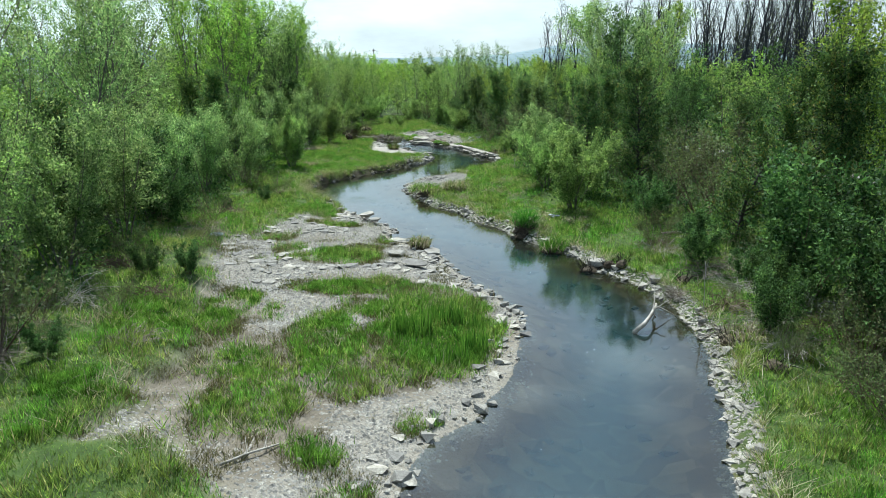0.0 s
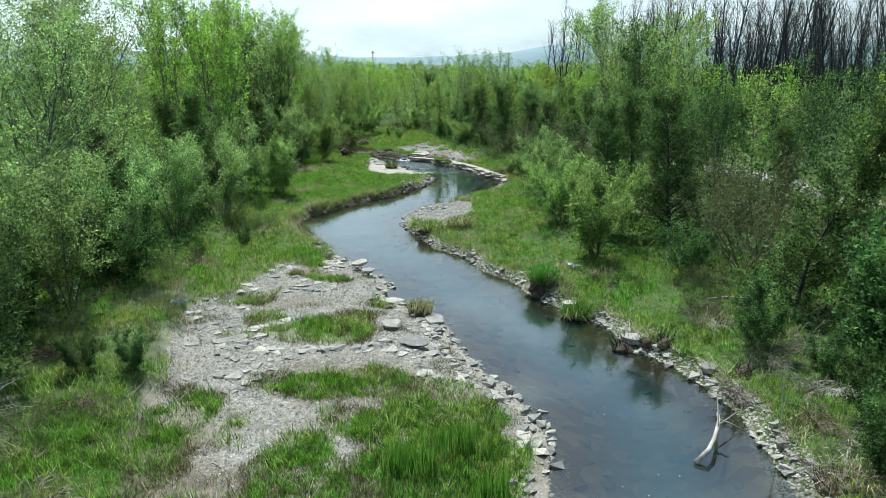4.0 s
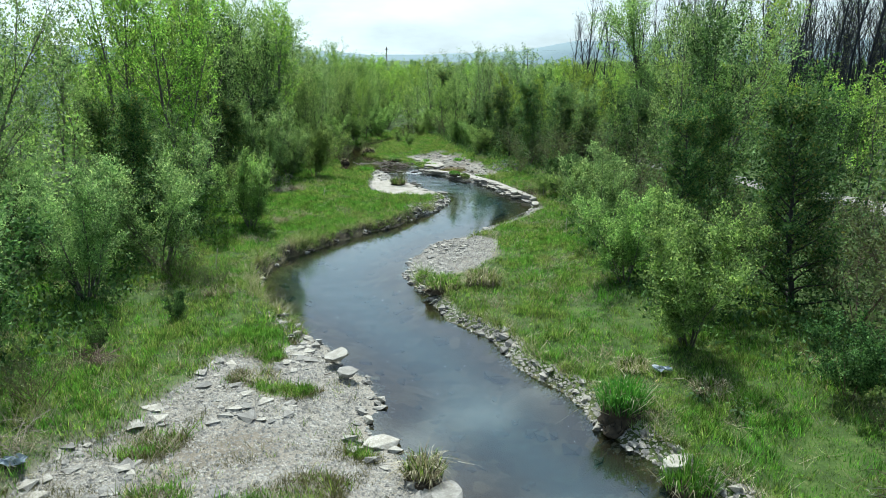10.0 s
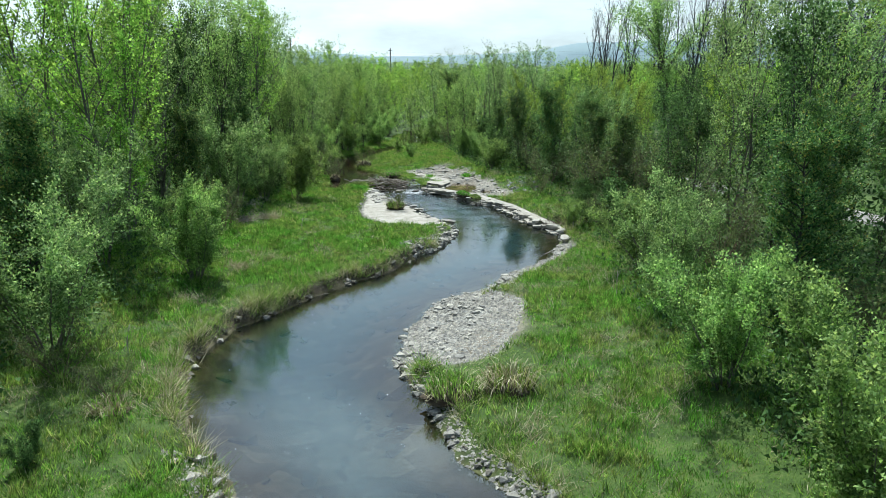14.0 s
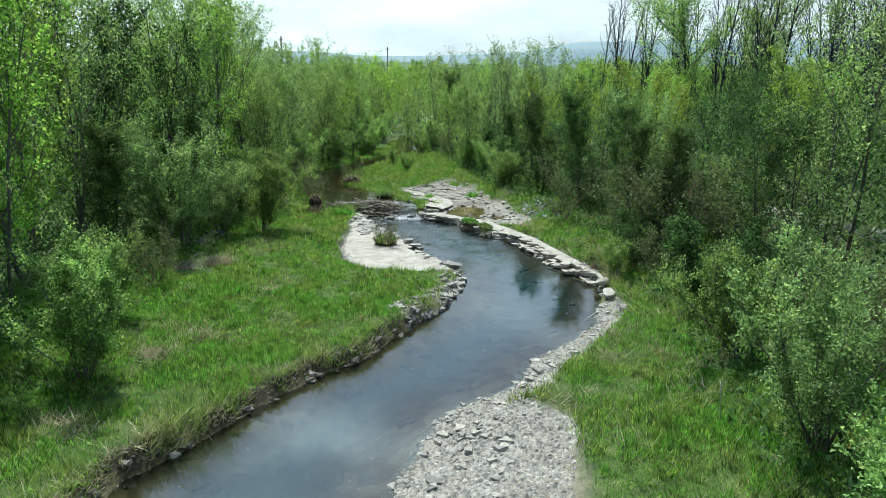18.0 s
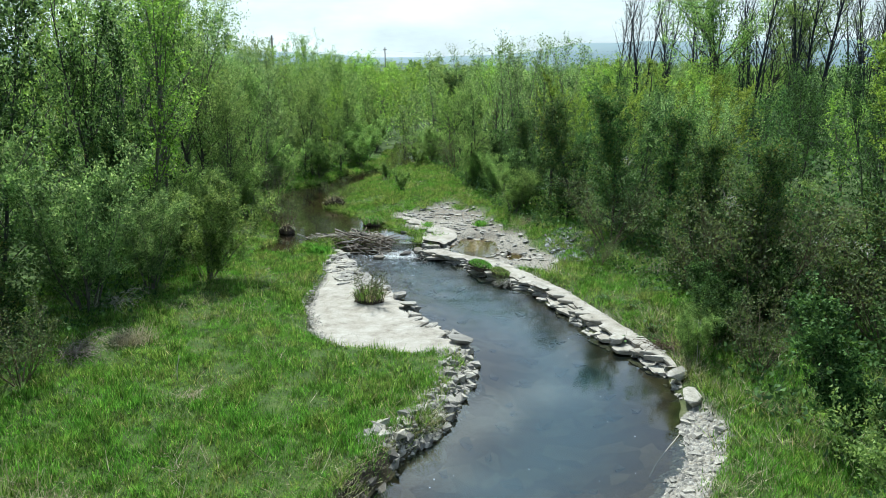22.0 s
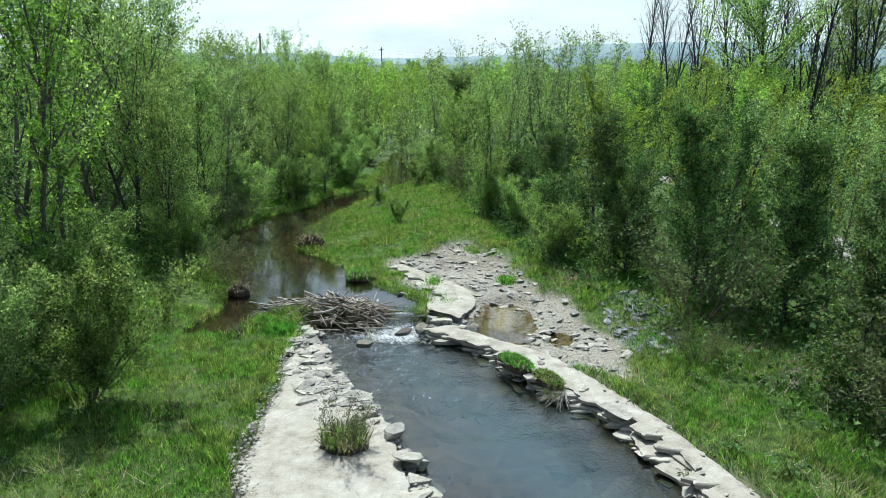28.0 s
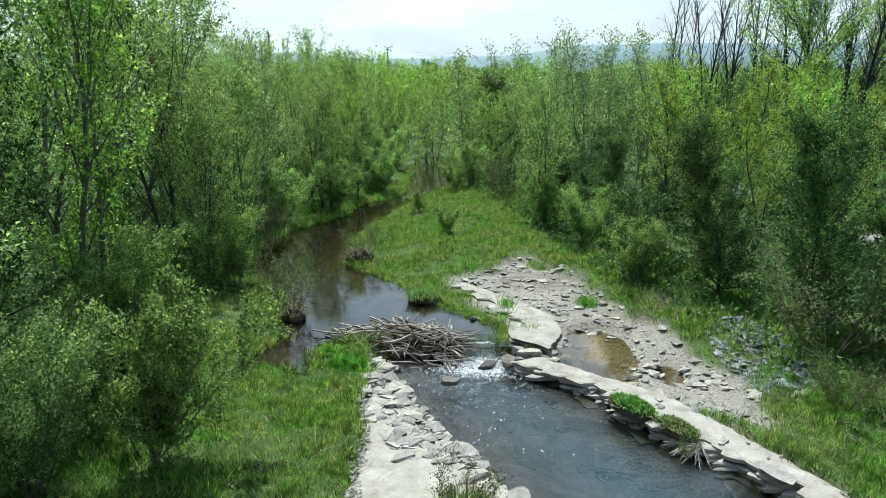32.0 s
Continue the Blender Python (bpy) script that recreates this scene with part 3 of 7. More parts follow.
UPPER_GRAVEL = curve([(-2.4, 56.6), (-0.9, 55.6), (0.6, 54.2), (1.3, 53.2), (1.5, 54.6), (1.0, 57.2), (0.2, 59.5), (-0.6, 61.6), (-1.0, 63.6), (-2.0, 64.6), (-3.0, 64.2),
                      (-3.2, 63.4), (-4.2, 63.0), (-4.4, 61.8), (-3.1, 59.0), (-2.4, 56.6)], 4)[:-1]
# turf islands on the bars: x, y, radius along x, radius along y, lushness
TURF_SPOTS = [(-0.3, 14.2, 1.55, 2.4, 1.0), (-2.5, 13.4, 0.8, 1.6, 0.95), (-3.2, 10.4, 0.8, 1.0, 1.0), (-0.45, 10.2, 0.5, 0.45, 0.8), (-3.1, 20.2, 1.35, 0.95, 0.95),
              (-1.7, 17.0, 2.0, 0.75, 0.7), (-3.4, 17.0, 0.9, 0.5, 0.4), (-2.0, 23.0, 0.35, 0.3, 0.9), (-4.6, 25.3, 0.5, 0.6, 0.4), (-5.7, 22.6, 0.7, 0.6, 0.5), (-4.75, 20.9, 0.7, 0.35, 0.6), (-5.2, 19.7, 0.5, 0.3, 0.6), (-3.9, 24.8, 0.8, 0.4, 0.8), (-5.0, 27.2, 0.9, 0.9, 0.9), (-1.95, 22.6, 0.4, 0.3, 0.9), (-2.5, 21.4, 0.5, 0.45, 0.6), (-1.0, 8.2, 0.9, 0.5, 0.5),
              (-2.2, 48.0, 0.35, 0.25, 0.6), (-7.0, 57.0, 0.6, 0.85, 1.0), (-6.4, 56.4, 0.6, 0.55, 1.0), (-3.1, 60.1, 0.28, 0.9, 1.0), (-2.45, 58.9, 0.25, 0.6, 0.9),
              (-4.0, 61.3, 0.35, 0.7, 1.0), (-0.85, 60.4, 0.25, 0.6, 0.9), (-3.2, 69.5, 1.2, 1.5, 0.8), (-1.6, 64.2, 0.5, 0.5, 0.6), (-4.7, 26.6, 0.5, 0.4, 0.4), (-1.6, 11.4, 0.8, 0.6, 0.6), (-3.9, 12.2, 0.9, 0.8, 0.8), (-5.0, 15.6, 0.6, 1.2, 0.8),
              (-1.7, 15.4, 0.9, 0.6, 0.55), (-5.8, 13.8, 1.05, 2.0, 0.9), (-5.9, 9.9, 0.8, 1.0, 0.9), (-1.9, 9.2, 0.5, 0.5, 0.6), (-3.9, 15.0, 0.45, 0.7, 0.5), (-4.9, 21.0, 0.4, 0.8, 0.4)]
LEFT_WOOD = np.array([(-20, -10.5), (8, -9.3), (14, -8.6), (20, -9.8), (23.5, -9.2), (30, -9.6), (37, -9.6), (45, -10.4), (52, -10.2), (58, -10.7), (61, -11.2), (68, -12.1), (73, -11.0),
                      (78, -9.7), (90, -9.5), (100, -9.0)], float)
RIGHT_WOOD = np.array([(-20, 9.5), (8, 9.0), (14.5, 9.0), (17, 8.5), (21, 8.4), (24, 7.4), (27, 5.4), (31.5, 4.4), (36, 4.0), (40, 4.0), (47, 4.7), (50, 5.0), (53, 3.8), (56, 3.3),
                       (58, 2.0), (60, 0.9), (65, -0.2), (73, -1.9), (80, -3.4), (90, -3.6), (100, -3.8)], float)


def left_wood(y):
    return np.interp(y, LEFT_WOOD[:, 0], LEFT_WOOD[:, 1])


def right_wood(y):
    return np.interp(y, RIGHT_WOOD[:, 0], RIGHT_WOOD[:, 1])


# fields over the valley floor, looked up by everything that stands on it
FX, FY = np.arange(-20, 20.01, 0.14), np.arange(-8, 100.01, 0.14)
gx, gy = [a.ravel() for a in np.meshgrid(FX, FY, indexing="ij")]


def reach(poly, rough=0.5, margin=1.0):
    """How far inside an outline, with a ragged edge, 0 to 1."""
    out = np.zeros(len(gx))
    lo, hi = poly.min(0) - 3, poly.max(0) + 3
    k = (gx > lo[0]) & (gx < hi[0]) & (gy > lo[1]) & (gy < hi[1])
    d = sdf(poly, gx[k], gy[k]) + (fbm(gx[k], gy[k], 1.3, 11) - 0.5) * rough * 2
    out[k] = 1 - smooth(-margin * 0.5, margin * 0.5, d)
    return out


d_stream = sdf(STREAM, gx, gy) + (fbm(gx, gy, 0.7, 3) - 0.5) * 0.3
d_pond = sdf(POND_EDGE, gx, gy) + (fbm(gx, gy, 0.8, 5) - 0.5) * 0.35
f_puddle = np.maximum(reach(PUDDLE_EDGE, 0.12, 0.3), reach(PUDDLE2_EDGE, 0.1, 0.3))
f_side = reach(SIDE_POOL_EDGE, 0.08, 0.3)
f_bar = np.maximum(reach(GRAVEL_BAR, 0.8, 0.9), np.maximum(reach(RIGHT_BAR, 0.3, 0.5), np.maximum(reach(RIGHT_SHORE, 0.3, 0.4), reach(UPPER_GRAVEL, 0.5, 0.6))))
f_shelf = np.maximum(reach(LEFT_SHELF, 0.2, 0.3), np.maximum(reach(RIGHT_SHELF, 0.15, 0.3), reach(UPPER_SHELF, 0.2, 0.3)))
f_spot = np.zeros(len(gx))
ragged = (fbm(gx, gy, 0.9, 21) - 0.5) * 1.1
for sx, sy, rx_, ry_, lush in TURF_SPOTS:
    f_spot = np.maximum(f_spot, lush * (1 - smooth(0.7, 1.2, np.hypot((gx - sx) / rx_, (gy - sy) / ry_) + ragged)))
f_bare = np.clip(np.maximum(f_bar, f_shelf), 0, 1)
low_bar = np.maximum(f_bar, f_shelf)
upstream = smooth(56.5, 59.0, gy)
base = 0.26 + 0.10 * smooth(27, 30, gy) * (1 - smooth(43, 46, gy)) * (gx < -1.5) + 0.24 * upstream + 0.34 * smooth(0.4, 8, d_stream) + 0.6 * smooth(9, 20, np.minimum(d_stream, d_pond)) * (gx > 0) + (fbm(gx, gy, 2.2, 31) - 0.5) * 0.22
base = np.where((gy > 57) & (gx > -13), np.minimum(base, 0.34 + 0.25 * smooth(0.3, 4, d_pond)), base)
bar_h = 0.13 + 0.12 * smooth(0, 4, d_stream) + 0.13 * upstream + (fbm(gx, gy, 1.2, 41) - 0.5) * 0.08
base = base * (1 - low_bar) + bar_h * low_bar
cut = smooth(27, 29, gy) * (1 - smooth(43, 45, gy)) * (gx < -1.5)   # the undercut bank of the outer bend
slope_w = 0.22 + 0.3 * (1 - cut) + 1.1 * low_bar
height = base * smooth(-0.12, 1, d_stream / slope_w)
bed = -0.10 - 0.38 * smooth(0.2, 1.7, -d_stream) + (fbm(gx, gy, 0.8, 51) - 0.5) * 0.10
height = np.where(d_stream < 0, np.maximum(bed, height * 0 + bed) * smooth(0, 0.25, -d_stream), height)
pond_bed = POND_Z - 0.08 - 0.4 * smooth(0.1, 1.5, -d_pond)
height = np.where((d_pond < 0.5) & (gy > 56.0), np.where(d_pond < 0, np.minimum(height, pond_bed), height * smooth(-0.1, 0.3, d_pond) + (POND_Z - 0.06) * (1 - smooth(-0.1, 0.3, d_pond))), height)
height = height - 0.16 * f_puddle - 0.07 * f_side
sunk = smooth(0.35, 0.75, f_shelf)   # the rock stands in the ground
height = np.where(height > 0, height * (1 - sunk) + np.minimum(height, np.where(gy > 57.2, 0.30, 0.02)) * sunk, height)
bank = np.maximum((1 - smooth(0.08, 0.26, np.abs(d_stream - 0.1))) * (1 - low_bar) * (0.35 + 0.65 * cut), 1 - smooth(0.03, 0.14, np.abs(d_pond - 0.04)))
z_bed = smooth(0.0, 0.12, -np.minimum(d_stream, d_pond)) + f_puddle * 0.3
z_gravel = f_bar * smooth(0.34, 0.58, fbm(gx, gy, 2.4, 61) + 0.28 * (1 - smooth(0.3, 2.2, d_stream)) + 0.18 * smooth(17, 20, gy) - 0.1)
z_silt = np.clip(f_bar + f_shelf, 0, 1)
dry = fbm(gx, gy, 2.6, 71)
turf = np.clip((1 - f_bare) * (1 - bank * 0.6) + f_spot, 0, 1) * (d_stream > np.where(cut > 0.5, 0.2, 0.34)) * (d_pond > 0.12) * (1 - f_puddle) * (1 - f_side)
NX, NY = len(FX), len(FY)


def field(values):
    grid = values.reshape(NX, NY)

    def at(x, y):
        u, w = np.clip((np.asarray(x, float) - FX[0]) / 0.14, 0, NX - 1.001), np.clip((np.asarray(y, float) - FY[0]) / 0.14, 0, NY - 1.001)
        i, j = u.astype(int), w.astype(int)
        a, b = u - i, w - j
        return (grid[i, j] * (1 - a) + grid[i + 1, j] * a) * (1 - b) + (grid[i, j + 1] * (1 - a) + grid[i + 1, j + 1] * a) * b
    return at


ground_z, turf_at, bar_at, shelf_at, dry_at = field(height), field(turf), field(f_bar), field(f_shelf), field(dry)
stream_at, pond_at, spot_at = field(d_stream), field(d_pond), field(f_spot)


def spread(a, b, first, growth):
    out, step = [a], first
    while abs(out[-1] - a) < abs(b - a):
        out.append(out[-1] + math.copysign(step, b - a))
        step *= growth
    return np.array(out[1:])


gxs = np.concatenate([spread(-11, -4200, 0.3, 1.3)[::-1], np.arange(-11, 9.001, 0.15), spread(9, 4200, 0.3, 1.3)])
gys = np.concatenate([spread(4, -400, 0.4, 1.35)[::-1], np.arange(4, 86.001, 0.15), np.arange(86.4, 98, 0.45), spread(98, 4600, 1.2, 1.32)])
vx, vy = [a.ravel() for a in np.meshgrid(gxs, gys, indexing="ij")]
away = np.clip(np.maximum(np.maximum(np.abs(vx) - 18, 0), np.maximum(vy - 97, -6 - vy)), 0, None)
vz = ground_z(vx, vy) * (1 - smooth(0, 6, away)) + 0.8 * smooth(0, 6, away)
i, j = np.meshgrid(np.arange(len(gxs) - 1), np.arange(len(gys) - 1), indexing="ij")
i, j = i.ravel(), j.ravel()
q = len(gys)
zones = {k: field(v)(vx, vy) * (away < 1) for k, v in (("silt", z_silt), ("gravel", z_gravel), ("earth", bank), ("bed", z_bed))}
zones["far"] = smooth(2, 12, away)
ground = new("ground", mesh_of("ground", np.stack([vx, vy, vz], 1), np.stack([i * q + j, (i + 1) * q + j, (i + 1) * q + j + 1, i * q + j + 1], 1), GROUND, True, zones))
tagged(ground, "grassy valley floor with bare silt and gravel bars beside a stream", "ground", kind="structure")


def water_sheet(name, poly, z, mat, label, step, grow, riffle):
    lo, hi = poly.min(0) - grow, poly.max(0) + grow
    xs, ys = np.arange(lo[0], hi[0] + step, step), np.arange(max(lo[1], -10), hi[1] + step, step)
    x, y = [a.ravel() for a in np.meshgrid(xs, ys, indexing="ij")]
    keep = sdf(poly, x, y) < grow
    a, b = np.meshgrid(np.arange(len(xs) - 1), np.arange(len(ys) - 1), indexing="ij")
    a, b = a.ravel(), b.ravel()
    w = len(ys)
    f = np.stack([a * w + b, (a + 1) * w + b, (a + 1) * w + b + 1, a * w + b + 1], 1)
    f = f[keep[f].any(1)]
    used = np.unique(f)
    back = np.zeros(len(x), int)
    back[used] = np.arange(len(used))
    rip = riffle(x, y)
    zz = z + (fbm(x, y, 0.5, 81) - 0.5) * 0.10 * np.clip(rip, 0, 1)
    ob = new(name, mesh_of(name, np.stack([x, y, zz], 1)[used], back[f], mat, True, {"riffle": rip[used], "deep": smooth(0.15, 2.0, -sdf(poly, x[used], y[used]))}))
    return tagged(ob, label, "water", kind="structure")


def stream_riffle(x, y):
    fast = smooth(47.0, 56.0, y) * 2.0 * (1 - 0.35 * smooth(0.6, 2.4, np.abs(x + 4.0)))
    for px_, py_, r_ in ((-0.6, 25.4, 1.2), (-2.6, 29.5, 1.6), (-3.6, 31.0, 1.6)):
        fast = np.maximum(fast, 0.16 * (1 - smooth(0.3, r_, np.hypot(x - px_, y - py_))))
    return fast


water_sheet("water_stream", STREAM, 0.0, WATER, "clear dark blue-grey stream water reflecting the sky", 0.2, 0.35, stream_riffle)
water_sheet("water_pond", POND_EDGE, POND_Z, POND, "still brown pond water held back by a beaver dam", 0.4, 0.3, lambda x, y: np.zeros(len(x)))
for edge_ in (PUDDLE_EDGE, PUDDLE2_EDGE):
    pz = float(ground_z(edge_.mean(0)[0], edge_.mean(0)[1])) + 0.10
    water_sheet("water_puddle", edge_, pz, PUDDLE, "shallow muddy yellow-brown puddle on limestone gravel", 0.15, 0.12, lambda x, y: np.zeros(len(x)))


# ---- distance ----
def ridge(name, dist, tops, mat, label, seed, rough):
    """A far line of hills across the view; tops are (azimuth in degrees, height)."""
    az = np.linspace(-75, 75, 301)
    t = np.array(tops, float)
    h = np.interp(az, t[:, 0], t[:, 1]) + (fbm(az, az * 0, 6, seed, 5) - 0.5) * rough
    a = np.radians(az)
    rows = []
    for k, (r, s) in enumerate(((1.0, 0.0), (1.04, 0.55), (1.1, 0.9), (1.16, 1.0), (1.4, 0.2))):
        rows.append(np.stack([np.sin(a) * dist * r, np.cos(a) * dist * r, h * s], 1))
    v = np.concatenate(rows)
    n_ = len(az)
    f = [(r * n_ + c, r * n_ + c + 1, (r + 1) * n_ + c + 1, (r + 1) * n_ + c) for r in range(4) for c in range(n_ - 1)]
    return tagged(new(name, mesh_of(name, v, f, mat, True)), label, "hills", kind="structure")


# Distance haze is mixed into the base colours of hills and woodline.
HILL = plain_material("hazed_far_hill", (0.15, 0.215, 0.24), (0.20, 0.265, 0.28), 1.0, 0.004)
WOODLINE = plain_material("far_woodline", (0.055, 0.095, 0.06), (0.10, 0.15, 0.09), 1.0, 0.03)
ridge("backdrop_hills", 2600, [(-75, 105), (-30, 95), (-14, 88), (-8, 72), (0, 70), (4, 84), (8, 118), (14, 128), (25, 110), (75, 110)], HILL, "wooded hills far behind the trees, coloured pale blue for haze", 101, 22)
ridge("backdrop_woods", 700, [(-75, 12), (-9, 13), (-3, 15), (2, 12), (75, 12)], WOODLINE, "dark far line of woods below the hills", 103, 9)


# ---- limestone shelves ----
def shelf(name, water, land, z, insets, label, seed):
    """Beds of rock lying on one another, each with its own broken edge towards the water; insets say how far each bed stands back, top first."""
    def even(pts, n_):
        c = curve(pts, 8)
        s = np.concatenate([[0], np.cumsum(np.hypot(*np.diff(c, axis=0).T))])
        u = np.linspace(0, s[-1], n_)
        return np.stack([np.interp(u, s, c[:, 0]), np.interp(u, s, c[:, 1])], 1), s[-1]
    n_ = int(even(water, 50)[1] / 0.1)
    w_, l_ = even(water, n_)[0], even(land, n_)[0]
    way = w_ - l_
    way /= np.linalg.norm(way, axis=1)[:, None] + 1e-9
    r = np.random.RandomState(seed)
    for k, inset in enumerate(insets):
        run = np.cumsum(r.rand(n_) < 0.4)
        chip = r.rand(run[-1] + 1)[run]
        off = -inset + (fbm(w_[:, 0], w_[:, 1], 1.0, seed + k * 5) - 0.5) * 0.5 + (chip - 0.5) * 0.5
        rim_ = w_ + way * off[:, None] + (r.rand(n_, 2) - 0.5) * 0.04
        back_ = l_ + (r.rand(n_, 2) - 0.5) * 0.06
        hi = z - k * 0.07
        rows_ = []
        for t in (1.0, 0.92, 0.75, 0.5, 0.25, 0.0):
            p = back_ + (rim_ - back_) * t
            zz = hi + (fbm(p[:, 0], p[:, 1], 0.9, seed + 9) - 0.5) * 0.07 + (chip - 0.5) * 0.03 * (t > 0.9) - 0.02 * (t > 0.95) - 0.05 * (t < 0.1)
            rows_.append(np.concatenate([p, zz[:, None]], 1))
        foot = rows_[0].copy()
        foot[:, :2] -= way * 0.03
        foot[:, 2] -= 0.075
        rows_.insert(0, foot)
        e = np.arange(n_ - 1)
        faces = [np.stack([a * n_ + e, a * n_ + e + 1, (a + 1) * n_ + e + 1, (a + 1) * n_ + e], 1) for a in range(len(rows_) - 1)]
        me = mesh_of("bed", np.concatenate(rows_), np.concatenate(faces), SHELF)
        if k == 0:
            ob = tagged(new(name, me), label, "rock shelf", kind="structure")
        else:
            part("bed", me, None, ob)
    return ob


shelf_left = shelf("rock_shelf", [(-5.7, 57.0), (-5.2, 55.3), (-4.5, 54.0), (-3.8, 52.7), (-3.15, 51.5), (-2.8, 50.4), (-1.95, 49.1), (-1.35, 48.3), (-1.3, 47.7)],
                   [(-5.95, 57.0), (-5.95, 54.5), (-5.8, 51.5), (-5.55, 49.6), (-5.0, 48.3), (-4.2, 47.7), (-3.0, 47.35), (-2.2, 47.3), (-1.5, 47.4)],
                   0.16, (0.16, 0.06, -0.05, -0.14), "smooth pale limestone shelf at the water's edge", 201)
shelf_right = shelf("rock_shelf", [(-3.0, 56.8), (-2.0, 56.0), (-1.15, 54.8), (-0.2, 53.5), (0.6, 52.4), (1.15, 51.2), (1.65, 49.7), (2.35, 47.9), (2.85, 46.6)],
                    [(-2.3, 57.2), (-1.2, 56.1), (-0.2, 55.3), (0.6, 54.0), (1.35, 52.6), (1.85, 51.2), (2.4, 49.6), (3.05, 47.6), (3.1, 46.6)],
                    0.25, (0.05, 0.12, 0.0, 0.1, -0.1), "pale layered limestone ledge undercut by the stream", 203)
shelf_upper = shelf("rock_shelf", [(-3.0, 57.8), (-3.1, 59.2), (-3.7, 60.6), (-4.4, 62.0)], [(-2.2, 57.3), (-1.8, 58.4), (-1.9, 59.8), (-2.8, 61.0), (-4.0, 62.5)],
                    0.38, (0.2, 0.05, -0.1), "flat cracked limestone beside the pond", 205)


# ---- trees and bushes ----
def wander(rng, p, d, length, n, bend, lift):
    pts, d = [np.array(p, float)], np.array(d, float)
    for _ in range(n):
        d = d + rng.normal(size=3) * bend + (0, 0, lift)
        d /= np.linalg.norm(d)
        pts.append(pts[-1] + d * length / n)
    return np.array(pts)


def along(pts, t):
    u = t * (len(pts) - 1)
    k = min(int(u), len(pts) - 2)
    return pts[k] + (pts[k + 1] - pts[k]) * (u - k), pts[k + 1] - pts[k]


def plant(seed, h, stems=1, lean=0.1, limbs=14, limb_len=0.3, limb_from=0.25, angle=0.8, shape="oval", twigs=6, twig_len=0.5, leaves=14, leaf=(0.12, 0.05),
          spread_=0.10, lift=0.05, radius=0.02, trunk_sides=6, twig_sides=3, bend=0.12, hang=0.0, bare_top=0.0):
    """Each trunk in a heap of its own, all limbs and twigs in another, leaves in a third."""
    rng = np.random.RandomState(seed)
    trunks, wood, crown = [], Heap(), Heap()
    at, axes = [], []
    for s in range(stems):
        az = rng.rand() * 6.28
        ln = lean * (0.4 + rng.rand()) if stems > 1 else lean * rng.rand()
        d = np.array((math.cos(az) * ln, math.sin(az) * ln, 1.0))
        length = h * (0.72 + 0.28 * rng.rand()) if s else h * 0.95
        foot = np.array((math.cos(az), math.sin(az), 0)) * (0.05 * h * rng.rand() if stems > 1 else 0) + (0, 0, -0.15)
        stem = wander(rng, foot, d, length, 7, bend * 0.6, 0.03)
        r0 = radius * h / math.sqrt(stems) * (0.7 + 0.5 * rng.rand())
        trunk = Heap() if stems < 4 else wood
        trunk.tube(stem, r0, r0 * 0.12, trunk_sides if stems < 4 else 4)
        if stems < 4:
            trunks.append(trunk)
        for k in range(limbs):
            t = limb_from + (0.98 - limb_from) * (k + rng.rand()) / limbs
            p, sd = along(stem, min(t, 0.99))
            sd = sd / np.linalg.norm(sd)
            u = (t - limb_from) / (1 - limb_from)
            prof = {"oval": 0.35 + 0.9 * math.sin(math.pi * min(1, 0.12 + u * 0.86)), "cone": 1.1 - 0.95 * u, "bush": 0.9 - 0.35 * u, "column": 0.75 - 0.3 * u, "broom": 1.0 - 0.5 * u}[shape]
            az2 = k * 2.4 + rng.rand() * 1.2
            out = np.array((math.cos(az2), math.sin(az2), 0))
            an = angle * (0.75 + 0.5 * rng.rand()) * (1 - 0.35 * u)
            ld = sd * math.cos(an) + out * math.sin(an)
            limb = wander(rng, p, ld, max(0.15, limb_len * h * prof * (0.75 + 0.5 * rng.rand())), 4, bend, lift)
            rl = max(0.004, r0 * 0.42 * (1 - 0.6 * t))
            wood.tube(limb, rl, rl * 0.3, 3 if rl < 0.02 else 4)
            for m_ in range(twigs):
                tt = 0.2 + 0.8 * (m_ + rng.rand()) / twigs
                tp, td = along(limb, min(tt, 0.99))
                td = td / np.linalg.norm(td) + rng.normal(size=3) * 0.65 + (0, 0, lift * 3 - hang)
                td /= np.linalg.norm(td)
                tl = twig_len * (0.5 + 0.8 * rng.rand())
                twig = wander(rng, tp, td, tl, 2, bend, -hang * 0.4)
                if twig_sides:
                    wood.tube(twig, max(0.003, rl * 0.3), 0.002, twig_sides)
                n_ = int(leaves * (0.6 + 0.8 * rng.rand()) * (1 if tp[2] < h * (1 - bare_top) or rng.rand() < 0.25 else 0))
                if n_:
                    w_ = rng.rand(n_) * 1.1
                    at.append(twig[0] + (twig[2] - twig[0]) * w_[:, None] + rng.normal(size=(n_, 3)) * spread_)
                    axes.append(rng.normal(size=(n_, 3)) + td * 0.9 + (0, 0, 0.25 - hang))
    if at:
        at, axes = np.concatenate(at), np.concatenate(axes)
        ok = at[:, 2] > 0.04
        at, axes = at[ok], axes[ok]
        size = 0.7 + 0.6 * rng.rand(len(at))
        crown.leaves(at, axes, leaf[0] * size, leaf[1] * size, rng)
    return trunks, wood, crown


PROTO = {}


def prototype(kind, name, label, category, bark, leafm, group, **how):
    """The meshes of one plant, shared by all that stand like it."""
    trunks, wood, crown = plant(**how)
    PROTO[kind] = (name, label, category, group, [t.mesh("trunk", bark, True) for t in trunks], wood.mesh("branch_mass", bark, True), crown.mesh("crown", leafm) if crown.v else None, how["h"])


MADE = {}


